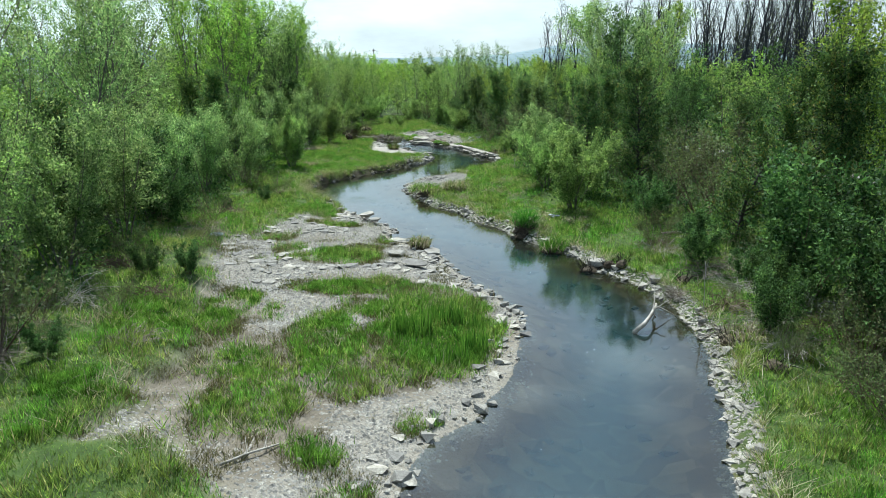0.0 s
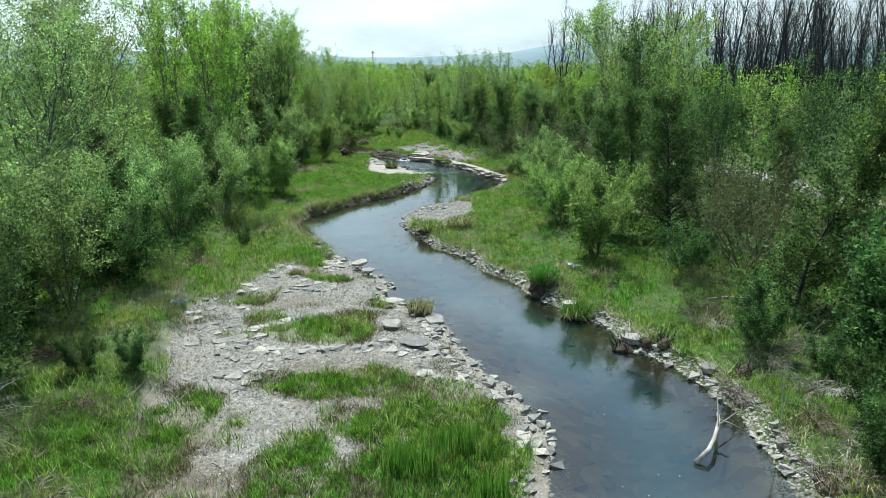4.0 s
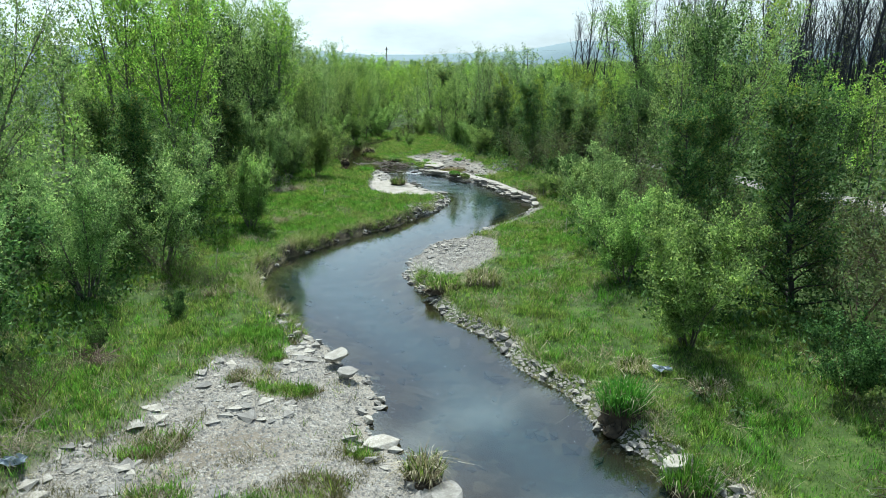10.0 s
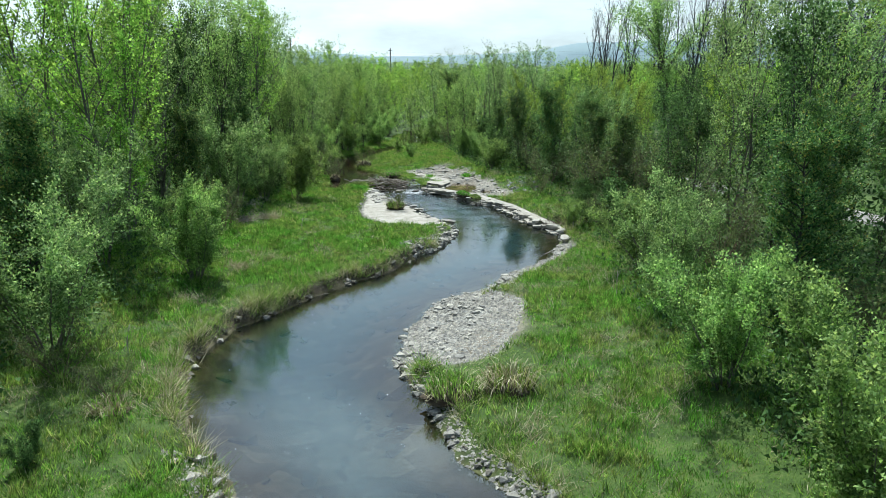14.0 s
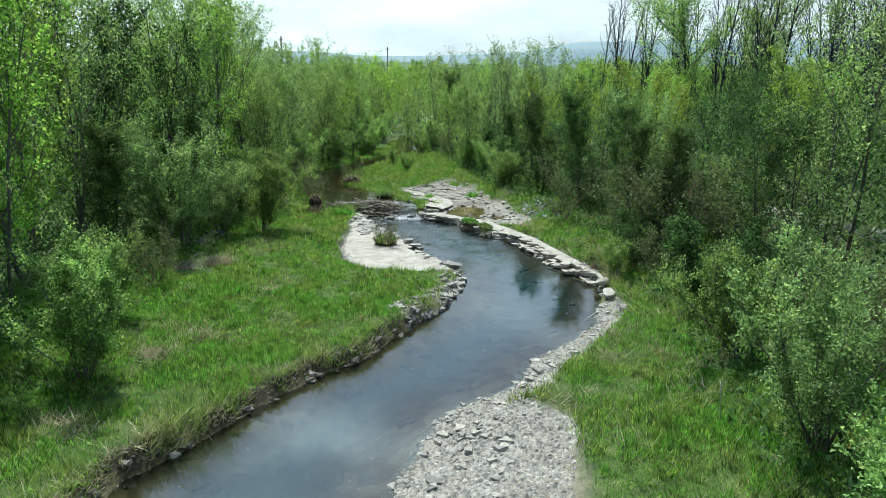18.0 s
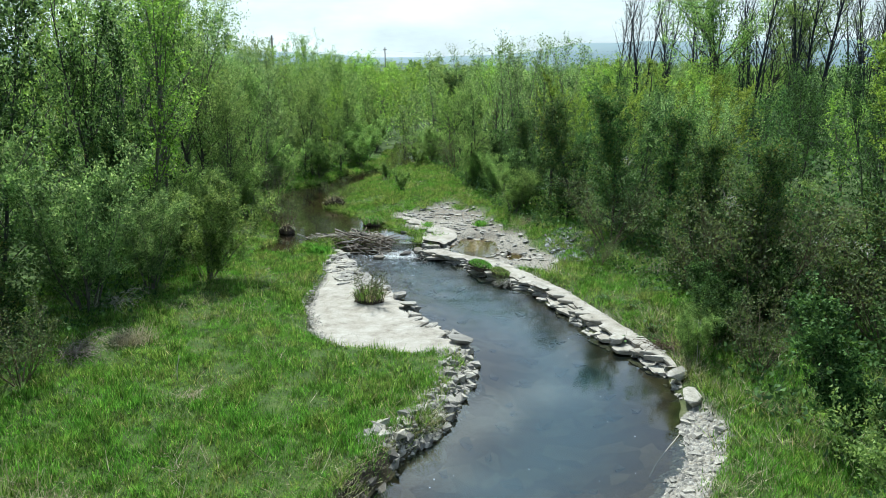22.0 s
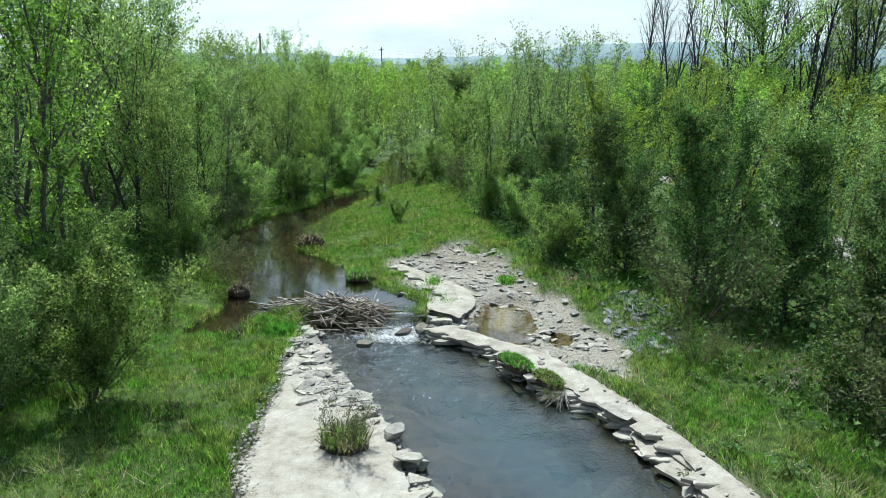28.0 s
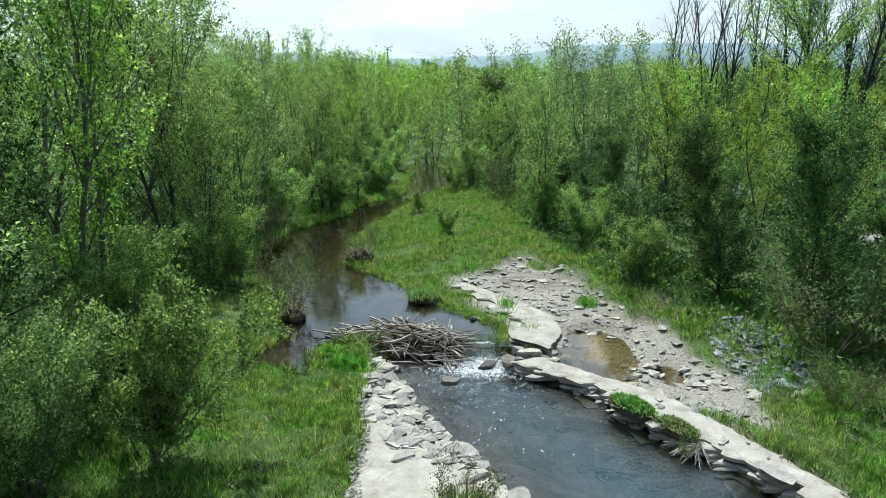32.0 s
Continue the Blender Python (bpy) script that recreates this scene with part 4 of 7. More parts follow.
def stand(kind, x, y, h=None, turn=0.0, z=None, label=""):
    """One plant at its place, scaled to the height h."""
    name, text, category, group, trunks, wood, crown, h0 = PROTO[kind]
    s = (h or h0) / h0
    if z is None:
        z = float(ground_z(x, y)) if abs(x) < 18 and -6 < y < 97 else 0.8
    key = (kind, label)
    m = pose(x, y, z, 0, 0, turn) @ Matrix.Scale(s, 4)
    if key in MADE:
        ob = copy_thing(MADE[key], pose(x, y, z, 0, 0, turn))
        ob.scale = (s, s, s)
        return ob
    root = new(name)
    for trunk in trunks:
        part("trunk", trunk, None, root)
    tagged(part("branch_mass" if trunks else "stem_mass", wood, None, root), kind="stuff")
    if crown:
        part("crown", crown, None, root)
    root.matrix_basis = m
    root.empty_display_size = 0.2
    MADE[key] = tagged(root, label or text, category, group)
    return root


# near kinds
for k in range(3):
    prototype(f"willow_bush{k}", "willow_bush", "rounded grey-green willow bush in young leaf", "bush", BARK_GREY, LEAF_WILLOW, "willow bushes on the banks", seed=300 + k, h=3.0, stems=11, lean=0.55,
              limbs=7, limb_len=0.24, limb_from=0.12, angle=0.6, shape="bush", twigs=5, twig_len=0.42, leaves=50, leaf=(0.066, 0.038), spread_=0.055, radius=0.024, lift=0.1, twig_sides=0)
    prototype(f"silver_bush{k}", "willow_bush", "silvery green willow bush in young leaf", "bush", BARK_GREY, LEAF_SILVER, "willow bushes on the banks", seed=310 + k, h=4.0, stems=9, lean=0.42,
              limbs=9, limb_len=0.2, limb_from=0.12, angle=0.6, shape="bush", twigs=5, twig_len=0.5, leaves=50, leaf=(0.068, 0.038), spread_=0.065, radius=0.022, lift=0.1, twig_sides=0)
    prototype(f"willow_tree{k}", "silver_willow", "upright young willow with airy grey-green leaves", "tree", BARK_GREY, LEAF_SILVER, "young silver willows", seed=320 + k, h=8.0, stems=2 + k % 2, lean=0.12,
              limbs=17, limb_len=0.31, limb_from=0.08, angle=0.8, shape="oval", twigs=6, twig_len=0.75, leaves=44, leaf=(0.092, 0.05), spread_=0.085, radius=0.012, lift=0.1, twig_sides=0)
    prototype(f"green_tree{k}", "willow_tree", "upright young willow with fresh green leaves", "tree", BARK_DARK, LEAF_WILLOW, "young willows", seed=330 + k, h=7.5, stems=2, lean=0.15,
              limbs=19, limb_len=0.3, limb_from=0.1, angle=0.8, shape="oval", twigs=6, twig_len=0.7, leaves=44, leaf=(0.092, 0.052), spread_=0.085, radius=0.012, lift=0.1, twig_sides=0)
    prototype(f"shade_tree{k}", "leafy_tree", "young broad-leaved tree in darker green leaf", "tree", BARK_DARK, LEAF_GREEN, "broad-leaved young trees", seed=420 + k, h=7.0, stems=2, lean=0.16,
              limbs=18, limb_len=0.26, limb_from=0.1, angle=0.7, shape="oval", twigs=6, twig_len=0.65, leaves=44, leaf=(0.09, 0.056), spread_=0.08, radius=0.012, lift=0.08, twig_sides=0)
    prototype(f"cedar{k}", "cedar_tree", "dark green cedar with dense drooping sprays", "tree", BARK_DARK, LEAF_CEDAR, "dark cedars", seed=340 + k, h=5.5, stems=1, lean=0.03,
              limbs=70, limb_len=0.3, limb_from=0.02, angle=1.15, shape="column", twigs=7, twig_len=0.36, leaves=44, leaf=(0.085, 0.042), spread_=0.075, radius=0.014, lift=0.03, twig_sides=0)
for k in range(2):
    prototype(f"lime_tree{k}", "poplar_tree", "slender young poplar with yellow-green leaves", "tree", BARK_GREY, LEAF_LIME, "young poplars", seed=350 + k, h=9.0, stems=2, lean=0.1,
              limbs=19, limb_len=0.25, limb_from=0.12, angle=0.7, shape="oval", twigs=6, twig_len=0.6, leaves=40, leaf=(0.094, 0.064), spread_=0.075, radius=0.011, lift=0.14, twig_sides=0)
    prototype(f"maple{k}", "maple_tree", "open young maple with small yellow-green leaf clusters", "tree", BARK_DARK, LEAF_YELLOW, "young maples", seed=360 + k, h=8.0, stems=1 + k, lean=0.1,
              limbs=20, limb_len=0.25, limb_from=0.18, angle=0.75, shape="oval", twigs=6, twig_len=0.55, leaves=36, leaf=(0.09, 0.068), spread_=0.075, radius=0.011, lift=0.1)
    prototype(f"green_bush{k}", "leafy_shrub", "fresh green broad-leaved shrub on the bank", "bush", BARK_BROWN, LEAF_GREEN, "green shrubs", seed=370 + k, h=2.6, stems=9, lean=0.5,
              limbs=7, limb_len=0.25, limb_from=0.12, angle=0.7, shape="bush", twigs=5, twig_len=0.36, leaves=40, leaf=(0.076, 0.05), spread_=0.06, radius=0.02, lift=0.08, twig_sides=0)
    prototype(f"brown_bush{k}", "bare_shrub", "brownish half-bare shrub with fine grey twigs", "bush", BARK_BROWN, LEAF_BUD, "half-bare shrubs", seed=380 + k, h=2.8, stems=9, lean=0.65,
              limbs=6, limb_len=0.3, limb_from=0.2, angle=0.6, shape="broom", twigs=5, twig_len=0.45, leaves=9, leaf=(0.085, 0.05), spread_=0.06, radius=0.026, lift=0.06)
    prototype(f"bare_tree{k}", "bare_tree", "tall dark leafless tree with bare branches", "tree", BARK_BARE, LEAF_BUD, "leafless trees", seed=390 + k, h=14.0, stems=1, lean=0.03,
              limbs=24, limb_len=0.13, limb_from=0.25, angle=0.6, shape="oval", twigs=7, twig_len=0.9, leaves=2, leaf=(0.12, 0.07), spread_=0.1, radius=0.008, lift=0.1, bend=0.07)
    prototype(f"dark_willow{k}", "large_willow", "large old willow with dark limbs and thin foliage", "tree", BARK_DARK, LEAF_WILLOW, "large willows", seed=395 + k, h=12.0, stems=2, lean=0.3,
              limbs=15, limb_len=0.3, limb_from=0.3, angle=0.7, shape="oval", twigs=7, twig_len=1.1, leaves=64, leaf=(0.17, 0.08), spread_=0.2, radius=0.015, lift=0.06, bend=0.2, twig_sides=0)
for k in range(2):
    prototype(f"wisp_willow{k}", "tall_willow", "tall thin willow with wispy grey-green young leaves", "tree", BARK_GREY, LEAF_SILVER, "tall thin willows", seed=440 + k, h=9.0, stems=3, lean=0.16,
              limbs=15, limb_len=0.2, limb_from=0.2, angle=0.5, shape="oval", twigs=6, twig_len=0.9, leaves=13, leaf=(0.13, 0.07), spread_=0.1, radius=0.011, lift=0.16, bare_top=0.06)
# the same kinds further off, with fewer and larger sprays
for k in range(3):
    prototype(f"far_willow{k}", "willow_tree", "upright young willow with airy green leaves", "tree", BARK_GREY, LEAF_WILLOW, "willows further off", seed=400 + k, h=7.5, stems=2, lean=0.16,
              limbs=12, limb_len=0.27, limb_from=0.05, angle=0.68, shape="oval", twigs=4, twig_len=0.9, leaves=24, leaf=(0.18, 0.105), spread_=0.14, radius=0.012, lift=0.1, trunk_sides=4, twig_sides=0)
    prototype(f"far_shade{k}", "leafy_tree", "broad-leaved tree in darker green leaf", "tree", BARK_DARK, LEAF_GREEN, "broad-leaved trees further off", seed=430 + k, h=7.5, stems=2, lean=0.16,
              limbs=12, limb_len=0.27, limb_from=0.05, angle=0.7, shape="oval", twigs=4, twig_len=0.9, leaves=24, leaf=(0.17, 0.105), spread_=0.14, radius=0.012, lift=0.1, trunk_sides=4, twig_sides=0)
    prototype(f"far_silver{k}", "silver_willow", "upright silvery willow in young leaf", "tree", BARK_GREY, LEAF_SILVER, "silver willows further off", seed=405 + k, h=8.0, stems=2, lean=0.14,
              limbs=12, limb_len=0.26, limb_from=0.05, angle=0.65, shape="oval", twigs=4, twig_len=0.9, leaves=24, leaf=(0.18, 0.105), spread_=0.14, radius=0.012, lift=0.1, trunk_sides=4, twig_sides=0)
    prototype(f"far_lime{k}", "poplar_tree", "yellow-green young poplar in fresh leaf", "tree", BARK_GREY, LEAF_LIME, "poplars further off", seed=410 + k, h=8.0, stems=2, lean=0.1,
              limbs=12, limb_len=0.27, limb_from=0.08, angle=0.6, shape="oval", twigs=4, twig_len=0.8, leaves=24, leaf=(0.17, 0.11), spread_=0.13, radius=0.011, lift=0.12, trunk_sides=4, twig_sides=0)

# bushes and trees at their measured places: kind, x, y, height
PLACED = [
    ("willow_bush0", -8.5, 38.3, 3.0), ("willow_bush0", -8.9, 52.2, 3.0), ("silver_bush2", -10.1, 51.0, 2.9), ("green_bush0", 4.3, 47.9, 1.5), ("brown_bush1", 4.7, 46.4, 1.7), ("green_bush1", 5.6, 49.0, 1.8), ("silver_bush0", -10.2, 29.3, 3.7), ("silver_bush1", -9.8, 33.2, 4.3), ("silver_bush2", -11.4, 38.8, 4.3),
    ("willow_bush2", -9.7, 41.6, 2.2), ("brown_bush0", -8.7, 31.6, 1.3), ("brown_bush1", -9.8, 44.7, 1.7), ("brown_bush0", -7.3, 30.8, 0.9), ("green_bush0", -10.6, 25.2, 3.2),
    ("willow_bush0", 4.7, 27.0, 3.1), ("willow_bush1", 4.2, 31.4, 2.8), ("willow_bush2", 5.5, 29.2, 3.0), ("silver_bush0", 4.5, 35.9, 3.4), ("willow_bush0", 4.7, 39.9, 2.5),
    ("green_bush1", 5.2, 43.3, 2.5), ("brown_bush1", 5.2, 50.4, 2.7), ("brown_bush0", 3.5, 56.5, 2.7), ("willow_bush1", 0.5, 61.7, 2.1), ("green_bush0", 1.2, 63.6, 2.6),
    ("willow_bush2", -1.0, 73.2, 2.6), ("cedar0", 2.6, 60.6, 4.7), ("cedar1", 4.0, 58.6, 5.0), ("cedar2", 5.4, 56.4, 4.6), ("cedar0", 8.6, 21.2, 5.2), ("cedar1", 9.8, 18.4, 5.6),
    ("cedar2", 6.4, 33.5, 4.6), ("cedar1", -12.0, 36.3, 5.0), ("cedar0", -12.6, 31.5, 3.8), ("cedar2", -10.4, 19.6, 4.4), ("cedar1", -11.6, 46.5, 4.4), ("cedar0", -13.1, 38.4, 4.8), ("cedar2", 7.6, 28.6, 5.4), ("cedar0", 8.4, 37.0, 5.2), ("cedar0", 7.4, 48.5, 4.5),
    ("silver_bush1", -9.7, 20.8, 4.4), ("willow_tree0", -11.5, 17.6, 8.6), ("silver_bush2", -9.3, 16.6, 4.2), ("green_tree0", -9.0, 13.2, 5.0), ("brown_bush1", -7.9, 11.6, 2.4), ("silver_bush0", -10.0, 23.6, 3.8),
    ("green_bush1", -9.3, 22.8, 2.2), ("green_bush0", 8.3, 16.2, 3.4), ("green_bush1", 9.3, 13.8, 3.2), ("maple0", 10.6, 21.6, 6.6), ("maple1", 11.8, 18.5, 7.2), ("green_bush0", 6.8, 24.2, 1.6),
    ("willow_bush1", -10.6, 61.8, 2.4), ("green_tree1", -12.0, 64.6, 6.0), ("green_tree2", -11.4, 75.8, 5.6), ("green_tree0", -9.6, 81.5, 4.6), ("willow_bush0", -11.8, 71.0, 3.0), ("willow_bush2", -4.7, 68.3, 1.1),
    ("willow_bush0", -3.6, 80.5, 2.4), ("green_tree1", -1.8, 78.4, 5.0), ("green_tree2", -0.9, 70.2, 5.0), ("maple0", 2.4, 65.2, 5.6), ("willow_bush1", -11.2, 56.6, 2.8), ("green_bush1", -10.6, 54.6, 1.6),
    ("green_bush0", 8.3, 53.5, 2.4), ("willow_bush1", 8.4, 56.0, 2.6), ("brown_bush1", 8.2, 58.2, 2.6), ("green_bush1", 8.5, 62.6, 2.4), ("willow_bush2", 8.3, 65.2, 2.8), ("green_bush0", 8.4, 68.0, 2.6), ("willow_bush0", 8.2, 71.0, 2.6), ("maple1", 8.2, 60.5, 5.6), ("maple0", 6.3, 62.8, 5.2), ("willow_bush2", 3.5, 47.0, 1.3), ("brown_bush0", 2.8, 54.4, 1.2), ("shade_tree0", -13.8, 50.0, 8.4), ("shade_tree1", -12.6, 53.6, 7.2), ("cedar0", -12.3, 51.6, 4.4), ("cedar1", 4.9, 52.2, 4.2), ("cedar2", 5.7, 50.2, 4.3), ("green_bush1", 4.7, 49.2, 1.7), ("lime_tree0", -13.0, 44.0, 9.8), ("lime_tree1", -14.3, 46.4, 9.6), ("lime_tree1", -12.2, 42.0, 9.0), ("lime_tree0", -15.2, 42.6, 9.7),
    ("green_tree0", -11.4, 62.7, 5.4), ("green_tree2", -12.0, 66.2, 6.0), ("willow_tree0", -11.6, 69.6, 6.2), ("green_tree1", -10.4, 74.2, 5.4), ("brown_bush0", -9.3, 60.9, 1.6), ("brown_bush1", -10.9, 67.2, 2.0), ("dark_willow0", 18.5, 92.0, 13.4), ("dark_willow1", 22.4, 92.8, 13.0), ("bare_tree0", 17.3, 120.4, 17.0), ("bare_tree1", 20.0, 98.0, 14.5)]
# thin tall willows over the pond's far bank
PLACED += [(f"wisp_willow{k % 2}", x, y, h) for k, (x, y, h) in enumerate([(4.0, 76.0, 7.6), (2.2, 79.5, 8.0), (0.6, 84.0, 7.8), (-1.4, 89.5, 7.6), (3.2, 82.5, 8.2), (1.2, 88.0, 8.0)])]
PLACED += [(f"bare_tree{k % 2}", x, y, h) for k, (x, y, h) in enumerate([(13.2, 96.5, 12.6), (14.4, 99.5, 13.6), (15.6, 97.2, 13.0), (16.6, 101.0, 14.0), (12.6, 101.5, 12.4), (17.8, 104.0, 14.6), (15.0, 105.5, 13.4)])]
# the taller trees that stand out of the woods
PLACED += [(("willow_tree0", "green_tree1", "lime_tree0", "willow_tree2", "green_tree2")[k % 5], x, y, h) for k, (x, y, h) in enumerate(
    [(-13.8, 47.4, 9.4), (-13.0, 53.0, 9.4), (-12.6, 57.4, 9.6), (-15.2, 60.4, 10.0), (-13.6, 64.4, 9.4), (-16.2, 55.2, 10.2), (-14.4, 69.0, 9.0), (-17.0, 49.6, 10.2), (-15.4, 65.8, 9.8), (-15.4, 52.2, 8.8)])]
PLACED += [(("shade_tree0", "maple1", "willow_tree1", "shade_tree1", "maple0")[k % 5], x, y, h) for k, (x, y, h) in enumerate(
    [(5.4, 61.0, 5.0), (4.2, 66.4, 5.0), (7.0, 57.4, 5.0), (12.6, 63.6, 5.8), (8.0, 73.6, 6.4), (5.8, 71.4, 5.6), (12.8, 54.0, 6.6), (9.4, 46.0, 8.2), (8.9, 41.2, 8.0), (12.2, 47.0, 8.8), (13.4, 58.6, 6.0), (6.2, 67.0, 5.2), (10.8, 42.8, 8.4)])]
PLACED += [(f"brown_bush{k % 2}", x, y, h) for k, (x, y, h) in enumerate([(8.6, 24.6, 2.6), (9.8, 26.4, 3.0), (8.8, 27.8, 2.4), (10.6, 23.8, 2.8), (9.4, 30.6, 3.0), (7.9, 31.8, 2.4), (10.8, 29.0, 3.2), (5.6, 49.4, 3.2), (6.6, 50.8, 3.4), (7.6, 47.0, 2.8), (8.8, 50.2, 3.2), (7.2, 40.6, 2.8), (6.4, 52.6, 2.6)])]
# shrubs with their feet at the pond
PLACED += [(k_, x, y, h) for k_, x, y, h in [("willow_bush0", -11.4, 70.4, 2.6), ("willow_bush1", -10.0, 73.4, 2.4), ("green_tree0", -9.4, 76.6, 3.6), ("willow_bush2", -8.4, 79.2, 2.6), ("willow_bush0", -8.5, 82.5, 2.8), ("willow_bush1", -3.9, 83.4, 2.2), ("willow_bush2", -4.6, 79.4, 1.6), ("green_tree1", -3.2, 87.0, 3.8), ("willow_bush0", -6.0, 73.4, 1.0), ("willow_bush1", -8.6, 88.0, 2.8), ("lime_tree0", -2.4, 82.4, 4.6), ("willow_bush2", 0.1, 66.4, 2.2), ("willow_bush0", -1.2, 69.6, 2.0), ("lime_tree1", -10.4, 78.6, 5.2)]]
PLACED += [(("brown_bush0", "brown_bush1", "green_bush1")[k % 3], x, y, h) for k, (x, y, h) in enumerate([(-8.6, 11.2, 1.5), (-7.7, 10.2, 1.0), (-9.2, 13.2, 1.8), (-8.0, 13.2, 1.0), (-9.4, 10.2, 1.9), (-7.0, 11.6, 0.7)])]
PLACED += [(f"willow_tree{k % 3}", x, y, h) for k, (x, y, h) in enumerate([(-14.0, 29.5, 8.2), (-15.2, 32.5, 8.8), (-13.6, 26.4, 7.4), (-16.6, 36.0, 9.2), (-17.5, 33.6, 9.0), (-15.6, 27.8, 8.4)])]
PLACED += [(k_, x, y, h) for k_, x, y, h in [("brown_bush0", 6.6, 10.5, 1.2), ("brown_bush1", 7.2, 11.8, 1.6), ("brown_bush0", 6.2, 12.2, 0.9), ("green_bush0", 7.9, 9.8, 2.2), ("green_bush1", 8.3, 12.4, 2.8), ("brown_bush1", 6.9, 8.6, 1.3)]]
# low scrub on the rough ground beside the bar
for k, (x, y) in enumerate([(-6.7, 18.6), (-7.0, 20.2), (-6.4, 16.9), (-6.9, 9.0), (-8.0, 9.5), (-7.2, 12.2), (-8.4, 14.6), (-7.4, 16.8), (-8.6, 18.6), (-7.9, 23.2), (-8.3, 26.2), (-7.4, 28.4), (-7.0, 14.3), (6.6, 9.6), (6.4, 13.4), (7.4, 17.2), (6.1, 20.6), (7.6, 12.4), (7.3, 15.3), (6.7, 18.9), (6.9, 22.8)]):
    PLACED.append((("brown_bush0", "brown_bush1", "green_bush0", "green_bush1")[k % 4], x, y, (0.55 if x < 0 else 1.0) + 0.13 * (k % 5)))
rng = np.random.RandomState(77)
taken = []
for kind, x, y, h in PLACED:
    stand(kind, x, y, h, rng.rand() * 360)
    taken.append((x, y, 1.0 + 0.12 * h))


def free(x, y, gap):
    return all((x - a) ** 2 + (y - b) ** 2 > (gap * 0.5 + r) ** 2 * 0.8 for a, b, r in taken)


def choose(rng, mix):
    total = sum(w for _, w in mix)
    u = rng.rand() * total
    for kind, w in mix:
        u -= w
        if u <= 0:
            return kind
    return mix[-1][0]


def plant_band(side, y0, y1, d0, d1, gap, tries, mix, sizes):
    """Fill a band of wood beside the open ground, d0 to d1 behind its edge."""
    for _ in range(tries):
        y = y0 + (y1 - y0) * rng.rand()
        d = d0 + (d1 - d0) * rng.rand()
        x = left_wood(y) - d if side < 0 else right_wood(y) + d
        if not free(x, y, gap):
            continue
        if 9.2 < x < 12.3 and 52 < y < 74 or 14.5 < x < 17.5 and 30 < y < 52:
            continue
        kind = choose(rng, mix)
        lo, hi = sizes[kind]
        if side < 0 and d > 2.0:
            low = 0.6 + 0.3 * (1 - smooth(19, 26, y)) + 0.4 * smooth(36, 52, y)
            lo, hi = lo * low, hi * low
        if side > 0 and d > 2.0:
            low = 1 - 0.10 * smooth(20, 30, y) - 0.14 * smooth(44, 54, y)
            lo, hi = lo * low, hi * low
        family = [k_ for k_ in PROTO if k_.rstrip("0123456789") == kind]
        stand(family[rng.randint(len(family))], x, y, lo + (hi - lo) * rng.rand(), rng.rand() * 360)
        taken.append((x, y, gap * 0.5))


SIZES = {"willow_bush": (1.8, 3.2), "silver_bush": (2.6, 4.4), "willow_tree": (6.2, 9.6), "green_tree": (5.0, 7.8), "cedar": (3.6, 5.8), "lime_tree": (6.5, 9.8), "maple": (5.0, 7.8),
         "green_bush": (1.4, 2.8), "brown_bush": (1.4, 2.8), "far_willow": (5.5, 8.5), "far_silver": (6.5, 9.5), "far_lime": (5.5, 8.5), "bare_tree": (10, 14), "dark_willow": (9, 12)}
# left wood
plant_band(-1, 4, 92, 0.2, 3.0, 1.9, 700, [("silver_bush", 4), ("willow_bush", 3), ("green_bush", 2), ("brown_bush", 1), ("green_tree", 2.5), ("willow_tree", 1)], SIZES)
plant_band(-1, 6, 95, 2.5, 8.0, 2.5, 500, [("willow_tree", 4), ("green_tree", 3), ("silver_bush", 1), ("cedar", 1.0), ("lime_tree", 3.0)], SIZES)
plant_band(-1, 10, 110, 8.0, 24.0, 3.7, 500, [("far_silver", 2.4), ("far_willow", 3), ("far_lime", 4.0)], SIZES)
# right wood
SIZES.update({"far_willow": (4.8, 7.2), "far_silver": (4.8, 7.2), "far_lime": (6.0, 8.4), "lime_tree": (5.4, 7.4), "green_tree": (4.4, 6.6), "willow_tree": (4.8, 6.8), "maple": (4.6, 6.6), "shade_tree": (4.2, 6.2), "far_shade": (4.8, 7.0)})
plant_band(1, 6, 92, 0.2, 3.0, 1.9, 700, [("willow_bush", 2), ("green_bush", 2.5), ("brown_bush", 3.0), ("shade_tree", 1.2), ("cedar", 2.2)], SIZES)
SIZES["green_bush"] = (2.4, 4.2)
plant_band(1, 6, 95, 2.0, 8.0, 2.2, 700, [("shade_tree", 3.4), ("green_tree", 0.6), ("maple", 1.2), ("cedar", 3.4), ("lime_tree", 0.4), ("brown_bush", 2.0), ("green_bush", 3.0)], SIZES)
plant_band(1, 10, 110, 8.0, 26.0, 3.2, 700, [("far_willow", 1.0), ("far_shade", 4.5), ("far_lime", 2.4), ("far_silver", 0.2), ("cedar", 1.2)], SIZES)
# the woods go on behind the start
for side in (-1, 1):
    plant_band(side, -24, 7, 0.5, 14.0, 3.4, 90, [("far_silver", 2), ("far_willow", 3)], SIZES)
# tall leafless stand on the higher ground behind
for k in range(230):
    x, y = 19 + 38 * rng.rand(), 60 + 56 * rng.rand()
    if free(x, y, 0.6):
        stand(f"bare_tree{k % 2}", x, y, 9.5 + 7.5 * rng.rand(), rng.rand() * 360)
        taken.append((x, y, 0.6))
